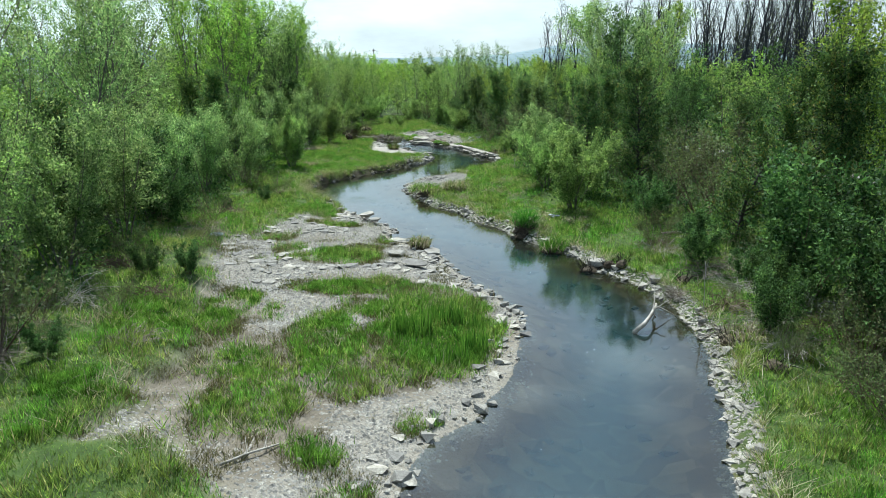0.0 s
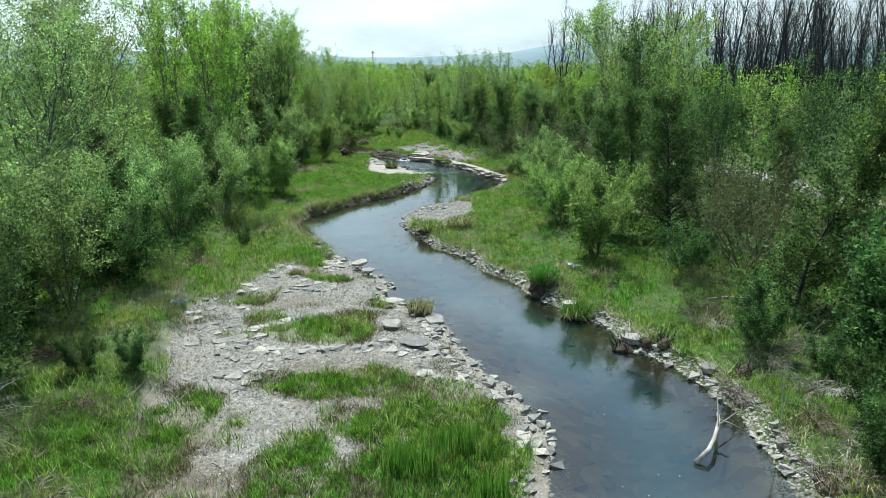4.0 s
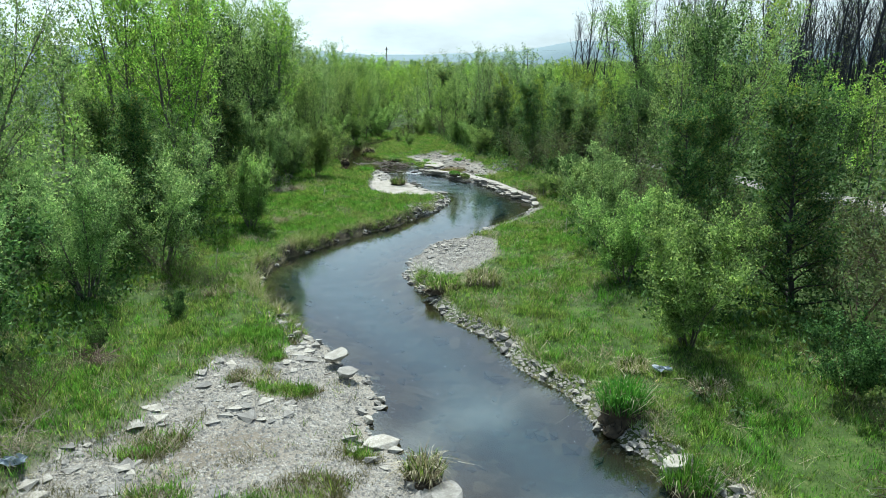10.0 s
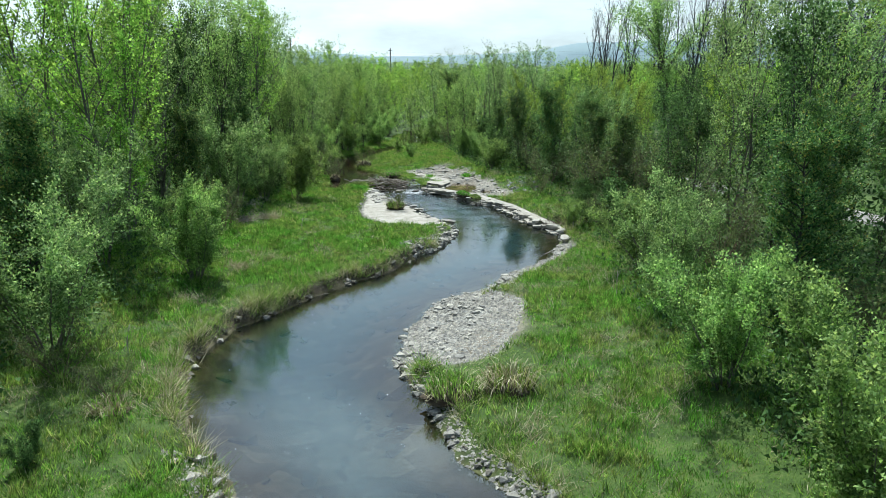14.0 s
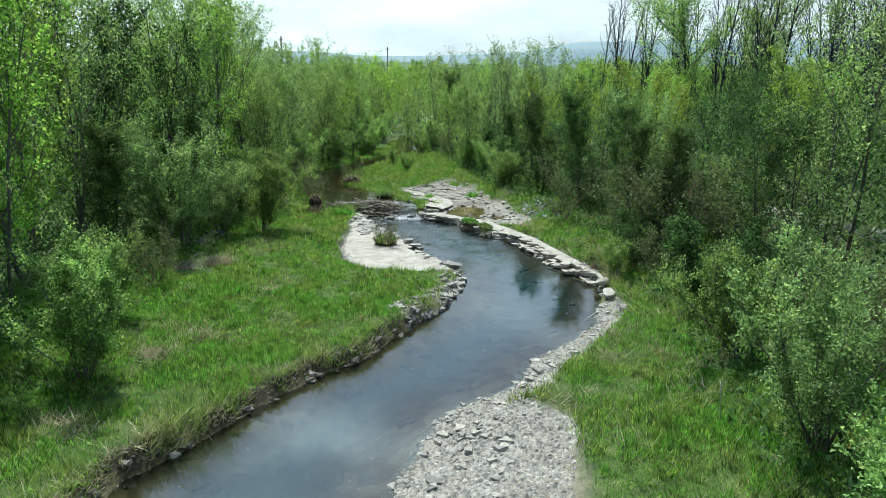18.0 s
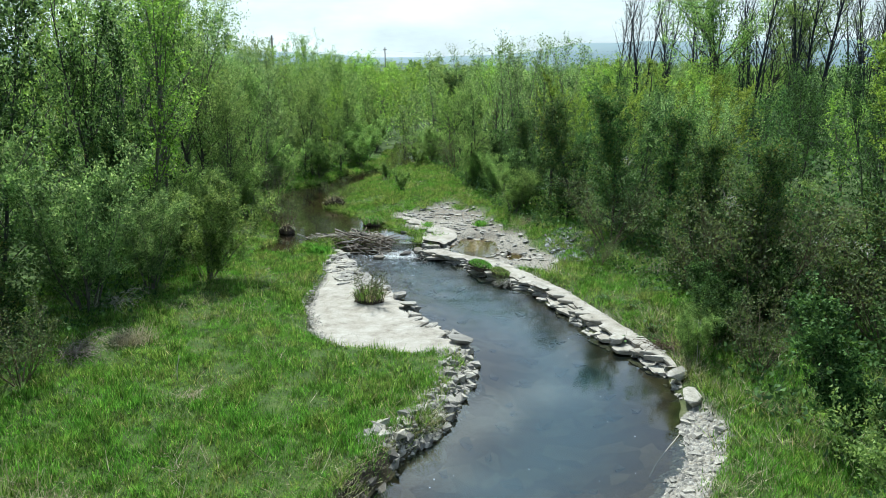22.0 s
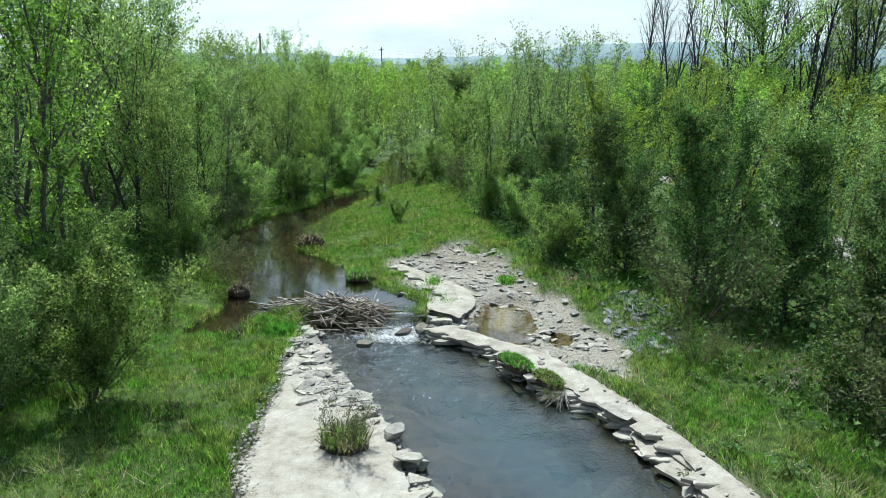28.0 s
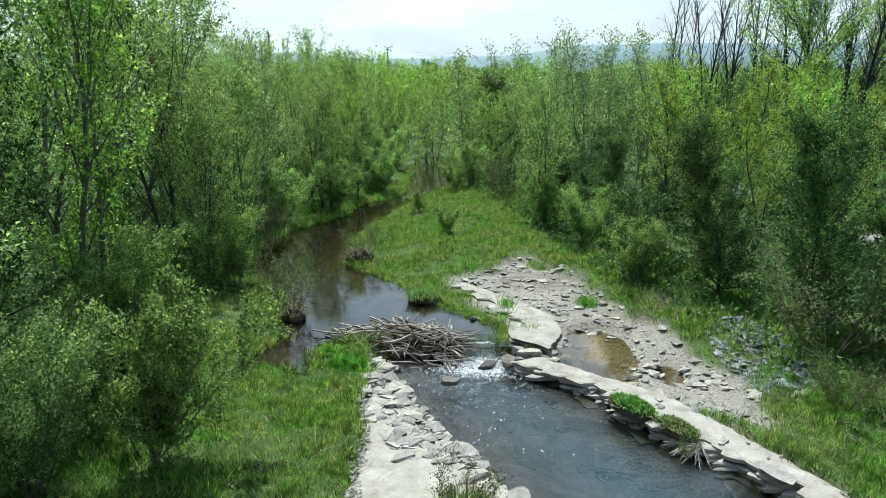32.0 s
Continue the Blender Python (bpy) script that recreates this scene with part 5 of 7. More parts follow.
# the valley closes over the pond's upper end
for _ in range(1000):
    y = 84 + 60 * rng.rand() ** 1.3
    y = min(y, 130.0 + 20 * rng.rand())
    x = -6 + (rng.rand() - 0.5) * (46 + (y - 84) * 1.1)
    if y < 89 and -9.0 < x < -4.2:
        continue
    if free(x, y, 1.9 + (y - 84) * 0.016):
        kind = choose(rng, [("far_willow", 3.5), ("far_silver", 1.2), ("far_lime", 5)])
        stand(f"{kind}{rng.randint(3)}", x, y, 4.6 + 2.5 * rng.rand(), rng.rand() * 360)
        taken.append((x, y, 1.6))

# thickets that close the depth of the woods
heap = Heap()
cr = np.random.RandomState(12)
n_ = 2100
cy = 24 + 116 * cr.rand(n_)
sd_ = np.where(cr.rand(n_) < 0.45, -1, 1)
cx = np.where(sd_ < 0, left_wood(cy) - 5 - 25 * cr.rand(n_), right_wood(cy) + 4.5 + 32 * cr.rand(n_))
ok = ~((cx > 8.8) & (cx < 12.4) & (cy > 52) & (cy < 76)) & ~((cx > 14.6) & (cx < 17.6) & (cy < 52))
cx, cy = cx[ok], cy[ok]
more = 89 + 56 * cr.rand(760)
cx, cy = np.concatenate([cx, -6 + (cr.rand(760) - 0.5) * (more - 52)]), np.concatenate([cy, more])
pick = np.repeat(np.arange(len(cx)), 70)
m_ = len(pick)
ch = (1.8 + 2.6 * cr.rand(len(cx)))[pick]
u = cr.rand(m_)
rad = (1.5 * np.sin(np.pi * np.clip(0.25 + 0.73 * u, 0, 1))) * np.sqrt(cr.rand(m_))
th = cr.rand(m_) * 6.28
at = np.stack([cx[pick] + np.cos(th) * rad, cy[pick] + np.sin(th) * rad, 0.6 + ch * u], 1)
# East of the open ground the thicket takes the darker LEAF_GREEN.
dark_heap = Heap()
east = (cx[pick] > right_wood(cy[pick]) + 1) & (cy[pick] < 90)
for heap_, k in ((heap, ~east), (dark_heap, east)):
    n_ = int(k.sum())
    heap_.leaves(at[k], cr.normal(size=(n_, 3)) + (0, 0, 0.5), 0.15 + 0.10 * cr.rand(n_), 0.09 + 0.06 * cr.rand(n_), cr)
tagged(new("thicket", heap.mesh("thicket", LEAF_WILLOW)), "dense green thicket in the depth of the woods", "thicket", kind="stuff")
tagged(new("thicket", dark_heap.mesh("thicket", LEAF_GREEN)), "dense dark green thicket in the depth of the woods", "thicket", kind="stuff")

# low growth under the trees, its leaf colour darkened for their shade
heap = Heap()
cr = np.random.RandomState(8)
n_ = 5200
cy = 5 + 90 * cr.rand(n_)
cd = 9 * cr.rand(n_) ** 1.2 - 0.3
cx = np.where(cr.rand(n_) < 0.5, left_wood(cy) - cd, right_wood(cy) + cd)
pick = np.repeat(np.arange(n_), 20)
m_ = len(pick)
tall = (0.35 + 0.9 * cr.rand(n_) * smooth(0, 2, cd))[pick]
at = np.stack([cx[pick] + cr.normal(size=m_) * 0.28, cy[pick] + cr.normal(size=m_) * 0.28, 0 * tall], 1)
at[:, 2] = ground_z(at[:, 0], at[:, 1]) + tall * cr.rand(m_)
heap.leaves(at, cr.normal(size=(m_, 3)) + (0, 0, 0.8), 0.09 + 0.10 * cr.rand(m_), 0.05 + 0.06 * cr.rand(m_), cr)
tagged(new("undergrowth", heap.mesh("undergrowth", LEAF_UNDER)), "low leafy undergrowth beneath the trees, darkened for the shade there", "undergrowth", kind="stuff")

# far woods, too many to count, with haze put into their leaf colour
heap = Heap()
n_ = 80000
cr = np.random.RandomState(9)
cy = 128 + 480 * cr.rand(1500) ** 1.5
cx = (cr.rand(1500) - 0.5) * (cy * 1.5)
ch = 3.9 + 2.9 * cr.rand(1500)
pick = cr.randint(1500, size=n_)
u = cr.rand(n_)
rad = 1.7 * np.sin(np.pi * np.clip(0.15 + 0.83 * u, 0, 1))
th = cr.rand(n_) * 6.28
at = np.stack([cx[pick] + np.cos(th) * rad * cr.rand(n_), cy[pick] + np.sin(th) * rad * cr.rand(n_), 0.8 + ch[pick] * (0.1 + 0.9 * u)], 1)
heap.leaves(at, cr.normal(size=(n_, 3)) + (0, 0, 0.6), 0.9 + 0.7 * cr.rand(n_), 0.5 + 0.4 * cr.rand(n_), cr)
tagged(new("distant_woods", heap.mesh("distant_woods", LEAF_FAR)), "wide green willow woods filling the far valley, paled for haze", "woods", kind="stuff")


# ---- grass ----
def blades(name, x, y, length, width, lean, mat, label, seed, droop=0.5):
    r = np.random.RandomState(seed)
    n_ = len(x)
    z = ground_z(x, y) - 0.02
    az, fl = r.rand(n_) * 3.14, r.rand(n_) * 6.28
    L = length * (0.5 + 0.6 * r.rand(n_)) * (0.45 + 1.5 * smooth(0.35, 0.8, fbm(x, y, 0.55, seed)))
    out = np.stack([np.cos(fl), np.sin(fl)], 1) * (lean * (0.2 + r.rand(n_)) * L)[:, None]
    side = np.stack([np.cos(az), np.sin(az), 0 * az], 1) * (width * 0.5)
    foot = np.stack([x, y, z], 1)
    tip = foot + np.concatenate([out, (L * (1 - 0.5 * droop * r.rand(n_)))[:, None]], 1)
    v = np.stack([foot - side, foot + side, tip], 1).reshape(-1, 3)
    ob = new(name, mesh_of(name, v, np.arange(3 * n_).reshape(-1, 3), mat))
    return tagged(ob, label, "grass", kind="stuff")


def scatter(n_, x0, x1, y0, y1, seed, keep):
    r = np.random.RandomState(seed)
    x, y = x0 + (x1 - x0) * r.rand(n_), y0 + (y1 - y0) * r.rand(n_)
    ok = (x > left_wood(y) - 3.0) & (x < right_wood(y) + 3.0) & (r.rand(n_) < keep(x, y))
    x, y = x[ok], y[ok]
    return x, y


def tufted(x, y, seed, per, spread_):
    r = np.random.RandomState(seed)
    return np.repeat(x, per) + r.normal(size=len(x) * per) * spread_, np.repeat(y, per) + r.normal(size=len(y) * per) * spread_


def lush_keep(x, y):
    """Thick fresh grass: the left meadow, the right strip by the ledge, the dam's foot."""
    meadow = (x < 0) * smooth(36, 41, y) * (y < 58)
    strip = (x > 0) * smooth(44, 48, y)
    return turf_at(x, y) * np.clip(meadow + strip * 1.0 + spot_at(x, y) * 0.8 + 0.25 * smooth(0.5, 0.6, fbm(x, y, 1.8, 91)) + (y > 60) * 0.7 + ((x > 1.0) * (y < 48) + (x < -4) * (y > 20) * (y < 38)) * 0.55 * smooth(0.3, 0.5, fbm(x, y, 1.5, 92)), 0, 1)


gx_, gy_ = scatter(250000, -14, 12, 6, 82, 501, lambda x, y: turf_at(x, y) ** 1.5 * (0.5 + 0.6 * smooth(0.35, 0.62, fbm(x, y, 0.9, 93))))
gx_, gy_ = tufted(gx_, gy_, 502, 6, 0.06)
blades("grass", gx_, gy_, 0.16, 0.017, 0.65, GRASS, "mixed green bank grass with straw showing through", 503)
gx_, gy_ = scatter(190000, -14, 12, 36, 86, 511, lush_keep)
gx_, gy_ = tufted(gx_, gy_, 512, 6, 0.06)
blades("grass", gx_, gy_, 0.13, 0.018, 0.55, LUSH, "thick bright green meadow grass", 513)
gx_, gy_ = scatter(110000, -14, 12, 6, 44, 521, lambda x, y: lush_keep(x, y))
gx_, gy_ = tufted(gx_, gy_, 522, 6, 0.06)
blades("grass", gx_, gy_, 0.17, 0.018, 0.5, LUSH, "bright green grass patches on the banks", 523)
gx_, gy_ = scatter(150000, -7.6, 2, 7, 29, 524, lambda x, y: smooth(0.4, 0.8, spot_at(x, y)) * (stream_at(x, y) > 0.25) * (0.12 + 0.88 * smooth(0.4, 0.56, fbm(x, y, 0.7, 95))))
gx_, gy_ = tufted(gx_, gy_, 525, 5, 0.05)
blades("grass", gx_, gy_, 0.15, 0.017, 0.6, LUSH, "close fresh turf in islands on the silt bar", 526)
gx_, gy_ = scatter(110000, -7.8, 2, 7, 29, 527, lambda x, y: (bar_at(x, y) > 0.3) * (stream_at(x, y) > 0.3) * (0.9 * smooth(0.02, 0.15, spot_at(x, y)) * (1 - 0.8 * smooth(0.4, 0.8, spot_at(x, y))) + 0.5 * smooth(0.54, 0.66, fbm(x, y, 1.1, 96))))
gx_, gy_ = tufted(gx_, gy_, 528, 4, 0.05)
blades("dead_weeds", gx_, gy_, 0.12, 0.012, 0.9, WEED, "brown dead weeds round the turf islands", 529, 0.8)
gx_, gy_ = scatter(130000, -14, 12, 6, 82, 531, lambda x, y: turf_at(x, y) * (0.08 + 0.85 * smooth(0.52, 0.66, dry_at(x, y)) * (0.75 + 0.25 * (x > 0))) * (1 - 0.65 * ((x < 0) & (y > 38))) + 0.25 * bar_at(x, y) * (spot_at(x, y) > 0.15))
gx_, gy_ = tufted(gx_, gy_, 532, 5, 0.08)
blades("dry_grass", gx_, gy_, 0.24, 0.014, 1.2, STRAW, "flattened straw-coloured dead grass", 533, 1.4)
gx_, gy_ = scatter(9000, -1.4, 1.1, 12.2, 15.0, 541, lambda x, y: (np.hypot((x + 0.15) / 1.05, (y - 13.5) / 1.2) < 1) * (stream_at(x, y) > 0.5) * 0.5)
blades("reeds", gx_, gy_, 0.5, 0.026, 0.18, REED, "stand of upright bright green reeds on the bar", 543, 0.2)

# taller sedge tufts standing out of the sward
gx_, gy_ = scatter(32000, -12, 9, 6, 82, 571, lambda x, y: turf_at(x, y) * smooth(0.45, 0.62, fbm(x, y, 1.2, 94)))
gx_, gy_ = tufted(gx_, gy_, 572, 12, 0.07)
blades("grass", gx_, gy_, 0.26, 0.02, 0.7, GRASS, "taller sedge tufts in the bank grass", 573)
# fresh grass on the strip beside the pond and on the islet by the dam
px_, py_ = [], []
for k, (x, y, rx_, ry_, n_) in enumerate([(-7.0, 57.0, 0.45, 0.6, 2600), (-6.4, 56.5, 0.4, 0.35, 1500), (-2.95, 60.0, 0.18, 0.6, 1300), (-2.5, 58.9, 0.18, 0.45, 900), (-3.9, 61.5, 0.22, 0.5, 1100), (-4.9, 62.4, 0.3, 0.5, 900), (-0.85, 60.4, 0.2, 0.4, 600)]):
    q_ = np.random.RandomState(640 + k)
    px_.append(x + q_.normal(size=n_) * rx_ * 0.55)
    py_.append(y + q_.normal(size=n_) * ry_ * 0.55)
px_, py_ = np.concatenate(px_), np.concatenate(py_)
ok = (pond_at(px_, py_) > 0.0) & (stream_at(px_, py_) > 0.1)
blades("grass", px_[ok], py_[ok], 0.15, 0.02, 0.7, LUSH, "fresh grass beside the beaver pond", 650)
# straw mats in the meadow
sx_, sy_ = [], []
for k, (x, y, r_) in enumerate([(-6.9, 40.9, 0.6), (-8.3, 41.6, 0.7), (-5.7, 39.3, 0.5), (-7.6, 39.8, 0.5), (-8.0, 36.5, 0.6), (-7.4, 33.4, 0.5), (-6.2, 44.5, 0.4), (-8.8, 47.0, 0.5)]):
    q_ = np.random.RandomState(580 + k)
    sx_.append(x + q_.normal(size=900) * r_ * 0.5)
    sy_.append(y + q_.normal(size=900) * r_ * 0.4)
blades("dry_grass", np.concatenate(sx_), np.concatenate(sy_), 0.24, 0.017, 1.4, STRAW, "flattened mats of pale straw in the meadow", 590, 1.2)

# grass hanging over the cut banks
gx_, gy_ = scatter(90000, -12.5, -3, 56.5, 90, 556, lambda x, y: (pond_at(x, y) > 0.04) * (pond_at(x, y) < 0.45) * (0.2 + 0.8 * smooth(0.35, 0.55, fbm(x, y, 0.8, 98))))
gx_, gy_ = tufted(gx_, gy_, 557, 5, 0.06)
blades("bank_grass", gx_, gy_, 0.2, 0.018, 0.9, GRASS, "grass along the pond bank", 558, 1.0)
r = np.random.RandomState(551)
gx_, gy_ = scatter(420000, -9, 7, 6, 62, 552, lambda x, y: (stream_at(x, y) > np.where((y > 28) & (y < 45) & (x < -1.5), 0.04, 0.3)) * (stream_at(x, y) < np.where((y > 28) & (y < 45) & (x < -1.5), 0.36, 0.5)) * (bar_at(x, y) < 0.4) * (shelf_at(x, y) < 0.3) * (0.25 + 0.75 * smooth(0.35, 0.6, fbm(x, y, 0.8, 97))))
gx_, gy_ = tufted(gx_, gy_, 553, 5, 0.05)
half = r.rand(len(gx_)) < 0.5
blades("bank_grass", gx_[half], gy_[half], 0.3, 0.016, 1.0, GRASS, "long grass hanging over the cut bank", 554, 1.2)
blades("dry_grass", gx_[~half], gy_[~half], 0.28, 0.014, 1.2, STRAW, "bleached dead grass hanging over the cut bank", 555, 1.5)
gx_, gy_ = scatter(7000, -8, 2, 7, 29, 561, lambda x, y: (bar_at(x, y) > 0.4) * (stream_at(x, y) > 0.3) * smooth(0.5, 0.68, fbm(x, y, 1.4, 99)))
gx_, gy_ = tufted(gx_, gy_, 562, 5, 0.04)
half = np.random.RandomState(563).rand(len(gx_)) < 0.6
blades("dry_grass", gx_[half], gy_[half], 0.13, 0.012, 0.8, STRAW, "sparse dead weeds on the silt bar", 564)
blades("grass", gx_[~half], gy_[~half], 0.12, 0.014, 0.6, GRASS, "sparse green weeds on the silt bar", 565)


# ---- stones ----
def stone_mesh(seed, flat, mat):
    r = random.Random(seed)
    bm = bmesh.new()
    for k in range(12):
        a = k * 2 * math.pi / 12 * 2 + r.random() * 0.6
        rad = 0.24 + 0.30 * r.random()
        z = (0.5 if k % 2 else -0.5) * flat * (0.7 + 0.4 * r.random())
        bm.verts.new((math.cos(a) * rad, math.sin(a) * rad * (0.6 + 0.25 * r.random()), z))
    bmesh.ops.convex_hull(bm, input=bm.verts)
    bmesh.ops.delete(bm, geom=[v for v in bm.verts if not v.link_faces], context="VERTS")
    bmesh.ops.dissolve_limit(bm, angle_limit=0.25, verts=bm.verts, edges=bm.edges)
    me = bpy.data.meshes.new("stone")
    bm.to_mesh(me)
    bm.free()
    me.materials.append(mat)
    return me


STONES = [stone_mesh(600 + k, 0.34 + 0.05 * (k % 4), STONE) for k in range(8)]
SLABS = [stone_mesh(620 + k, 0.16 + 0.03 * (k % 3), STONE) for k in range(8)]
WETS = [stone_mesh(640 + k, 0.35, WET_STONE) for k in range(5)]
SLATES = [stone_mesh(660 + k, 0.22, SLATE) for k in range(5)]
srng = np.random.RandomState(606)


def candidates(n_, x0, x1, y0, y1, d0, d1, ok=None):
    """Random places in a box whose distance from the water is d0 to d1."""
    got = []
    while len(got) < n_:
        x, y = x0 + (x1 - x0) * srng.rand(4000), y0 + (y1 - y0) * srng.rand(4000)
        d = stream_at(x, y)
        k = (d > d0) & (d < d1)
        if ok is not None:
            k &= ok(x, y)
        if not k.any():
            break
        got += list(zip(x[k], y[k]))
    return got[:n_]


def pebbles(name, places, size, mat, label, category, seed):
    """Small stones that nobody could count, as one mesh."""
    r = np.random.RandomState(seed)
    p = np.array(places)
    n_ = len(p)
    s = size[0] + (size[1] - size[0]) * r.rand(n_) ** 1.9
    az = r.rand(n_) * 6.28
    base_ = np.array([(1, 0, 0), (0.25, 0.75, 0), (-0.8, 0.45, 0), (-0.75, -0.5, 0), (0.3, -0.8, 0), (0.1, 0.05, 0.62)])
    jit = base_[None] * (0.75 + 0.5 * r.rand(n_, 6, 1))
    jit[:, :, 2] *= 0.5 + 0.55 * r.rand(n_, 1)
    c, sn = np.cos(az)[:, None], np.sin(az)[:, None]
    v = np.stack([jit[:, :, 0] * c - jit[:, :, 1] * sn, jit[:, :, 0] * sn + jit[:, :, 1] * c, jit[:, :, 2]], 2) * (s * 0.5)[:, None, None]
    v[:, :, 0] += p[:, 0:1]
    v[:, :, 1] += p[:, 1:2]
    v[:, :, 2] += (np.maximum(ground_z(p[:, 0], p[:, 1]), -0.3) - s * 0.08)[:, None]
    f = np.array([(0, 1, 5), (1, 2, 5), (2, 3, 5), (3, 4, 5), (4, 0, 5)])[None] + (np.arange(n_) * 6)[:, None, None]
    ob = new(name, mesh_of(name, v.reshape(-1, 3), f.reshape(-1, 3), mat))
    return tagged(ob, label, category, kind="structure")


def lay(parent, kinds, places, size, tilt=10, lift=0.25, name="stone", top=None):
    """Single stones on the ground, each an object under its bank or bar."""
    for x, y in places:
        s = size[0] + (size[1] - size[0]) * srng.rand() ** 2.0
        me = kinds[srng.randint(len(kinds))]
        z = float(ground_z(x, y)) if top is None else max(top, float(ground_z(x, y)))
        ob = new(name, me)
        ob.parent = parent
        flat_ = 0.5 * max(v.co.z for v in me.vertices) * s
        ob.matrix_basis = pose(x, y, z + flat_ * (1 - 2 * lift) + 0.01, (srng.rand() - 0.5) * 2 * tilt, (srng.rand() - 0.5) * 2 * tilt, srng.rand() * 360) @ Matrix.Diagonal((s * 1.25, s * 1.1, s, 1))


def left_of(x, y):
    return x < np.interp(y, [0, 10, 15, 20, 24, 30, 34, 40, 46, 50, 54, 57], [0.5, 2, 3.5, 2, 0.3, -3.5, -4.5, -1.8, 0.8, -0.5, -2.5, -4.5])


def right_of(x, y):
    return ~left_of(x, y)


bank_a = pebbles("stone_bank", candidates(9000, 0, 7, 5, 29, -0.25, 0.46, right_of), (0.03, 0.15), STONE, "narrow strip of broken limestone below the grassy bank", "stones", 701)
lay(bank_a, STONES + SLABS, candidates(270, 0, 7, 6, 29, -0.05, 0.36, right_of), (0.08, 0.3), 14)
bank_b = pebbles("stone_bank", candidates(6500, -7, 3, 6, 29, -0.3, 0.7, left_of), (0.03, 0.13), STONE, "stony edge of the gravel bar at the water", "stones", 703)
lay(bank_b, STONES + SLABS, candidates(290, -6, 3, 7.5, 29, -0.15, 0.6, left_of), (0.08, 0.34), 12)
bar_c = pebbles("gravel_bar", candidates(46000, -7.5, 2, 7, 29, 0.3, 6.5, lambda x, y: left_of(x, y) & (bar_at(x, y) > 0.45) & (spot_at(x, y) < 0.4) & (fbm(x, y, 2.4, 61) + 0.2 * smooth(16, 20, y) + srng.rand(len(x)) * 0.3 + 0.15 * (1 - smooth(0.4, 2.0, stream_at(x, y))) > 0.64)),
                (0.03, 0.14), STONE, "pale gravel and flat stones on the silt bar", "gravel", 705)
lay(bar_c, SLABS, candidates(290, -7.3, 1, 16.5, 28.5, 0.4, 5.5, lambda x, y: left_of(x, y) & (bar_at(x, y) > 0.5) & (spot_at(x, y) < 0.3) & (fbm(x, y, 2.4, 61) > 0.42)), (0.08, 0.46), 7, 0.47)
bank_d = pebbles("stone_bank", candidates(900, -8, -2, 29, 44, -0.1, 0.2, left_of), (0.03, 0.12), WET_STONE, "stones at the foot of an undercut turf bank", "stones", 707)
lay(bank_d, STONES[:1] + WETS, candidates(60, -8, -2, 29, 44, -0.12, 0.12, left_of), (0.1, 0.34), 22)
bank_e = pebbles("stone_bank", candidates(3600, -4, 0, 43, 50, -0.15, 0.75, left_of), (0.05, 0.17), STONE, "heaped broken limestone round the meadow point", "stones", 709)
lay(bank_e, STONES, candidates(260, -3.2, 0, 43.2, 49.0, -0.05, 0.62, left_of), (0.1, 0.34), 22, 0.15)
bank_f = pebbles("gravel_bar", candidates(15000, -3, 4.5, 31.5, 47.5, -0.2, 2.6, lambda x, y: right_of(x, y) & (bar_at(x, y) > 0.35)), (0.04, 0.2), STONE, "small pale gravel bar on the inside bend", "gravel", 711)
lay(bank_f, SLABS + STONES, candidates(250, -3, 4.5, 31.5, 47, -0.1, 1.6, lambda x, y: right_of(x, y) & (bar_at(x, y) > 0.4)), (0.08, 0.3), 7, 0.42)
bank_f2 = pebbles("stone_bank", candidates(1500, -3, 4, 28, 34, -0.1, 0.36, right_of), (0.03, 0.12), STONE, "few stones below an overhanging grass bank", "stones", 712)
lay(bank_f2, STONES + WETS, candidates(60, -3, 4, 28.5, 33.5, -0.08, 0.2, right_of), (0.1, 0.3), 20)
lay(shelf_right, STONES + SLABS, candidates(120, -3, 3.5, 45.5, 57, -0.14, 0.16, right_of), (0.1, 0.34), 12, 0.3)
lay(shelf_right, SLABS, candidates(26, -3, 3.5, 46, 57, 0.12, 0.8, lambda x, y: right_of(x, y) & (shelf_at(x, y) > 0.5)), (0.08, 0.26), 5, 0.35, top=0.24)
lay(shelf_left, SLABS, candidates(210, -6.2, -3.5, 52.6, 57.2, 0.0, 1.1, left_of), (0.12, 0.48), 8, 0.3, top=0.14)
lay(shelf_left, STONES, candidates(60, -4.4, -1, 47.6, 53.5, -0.1, 0.16, left_of), (0.15, 0.5), 14, 0.2)
def on_shelf(x, y):
    return left_of(x, y) & (shelf_at(x, y) > 0.3) & (y > 47.4) & (y < 57) & (srng.rand(len(x)) < 0.12 + 0.9 * (x < np.interp(y, [47.5, 49, 51.5, 54, 57], [-4.3, -4.9, -5.3, -5.5, -5.6])) + 0.5 * (y > 52.5))


rim_l = pebbles("gravel_rim", candidates(2600, -6.3, -1.2, 47.2, 57, 0.05, 3.0, on_shelf), (0.03, 0.1), STONE, "loose grey gravel lying on the limestone shelf", "gravel", 719)
rim_l.location.z = 0.12
bar_i = pebbles("gravel_bar", candidates(5000, -4.5, 1.6, 54, 68, 0.5, 12, lambda x, y: (bar_at(x, y) > 0.4) & (spot_at(x, y) < 0.3) & (pond_at(x, y) > 0.2)), (0.03, 0.14), STONE, "broken limestone gravel round the puddles", "gravel", 713)
lay(bar_i, SLABS, candidates(290, -4.5, 1.6, 54, 67, 0.6, 12, lambda x, y: (bar_at(x, y) > 0.4) & (spot_at(x, y) < 0.3) & (pond_at(x, y) > 0.2)), (0.12, 0.42), 10, 0.2)
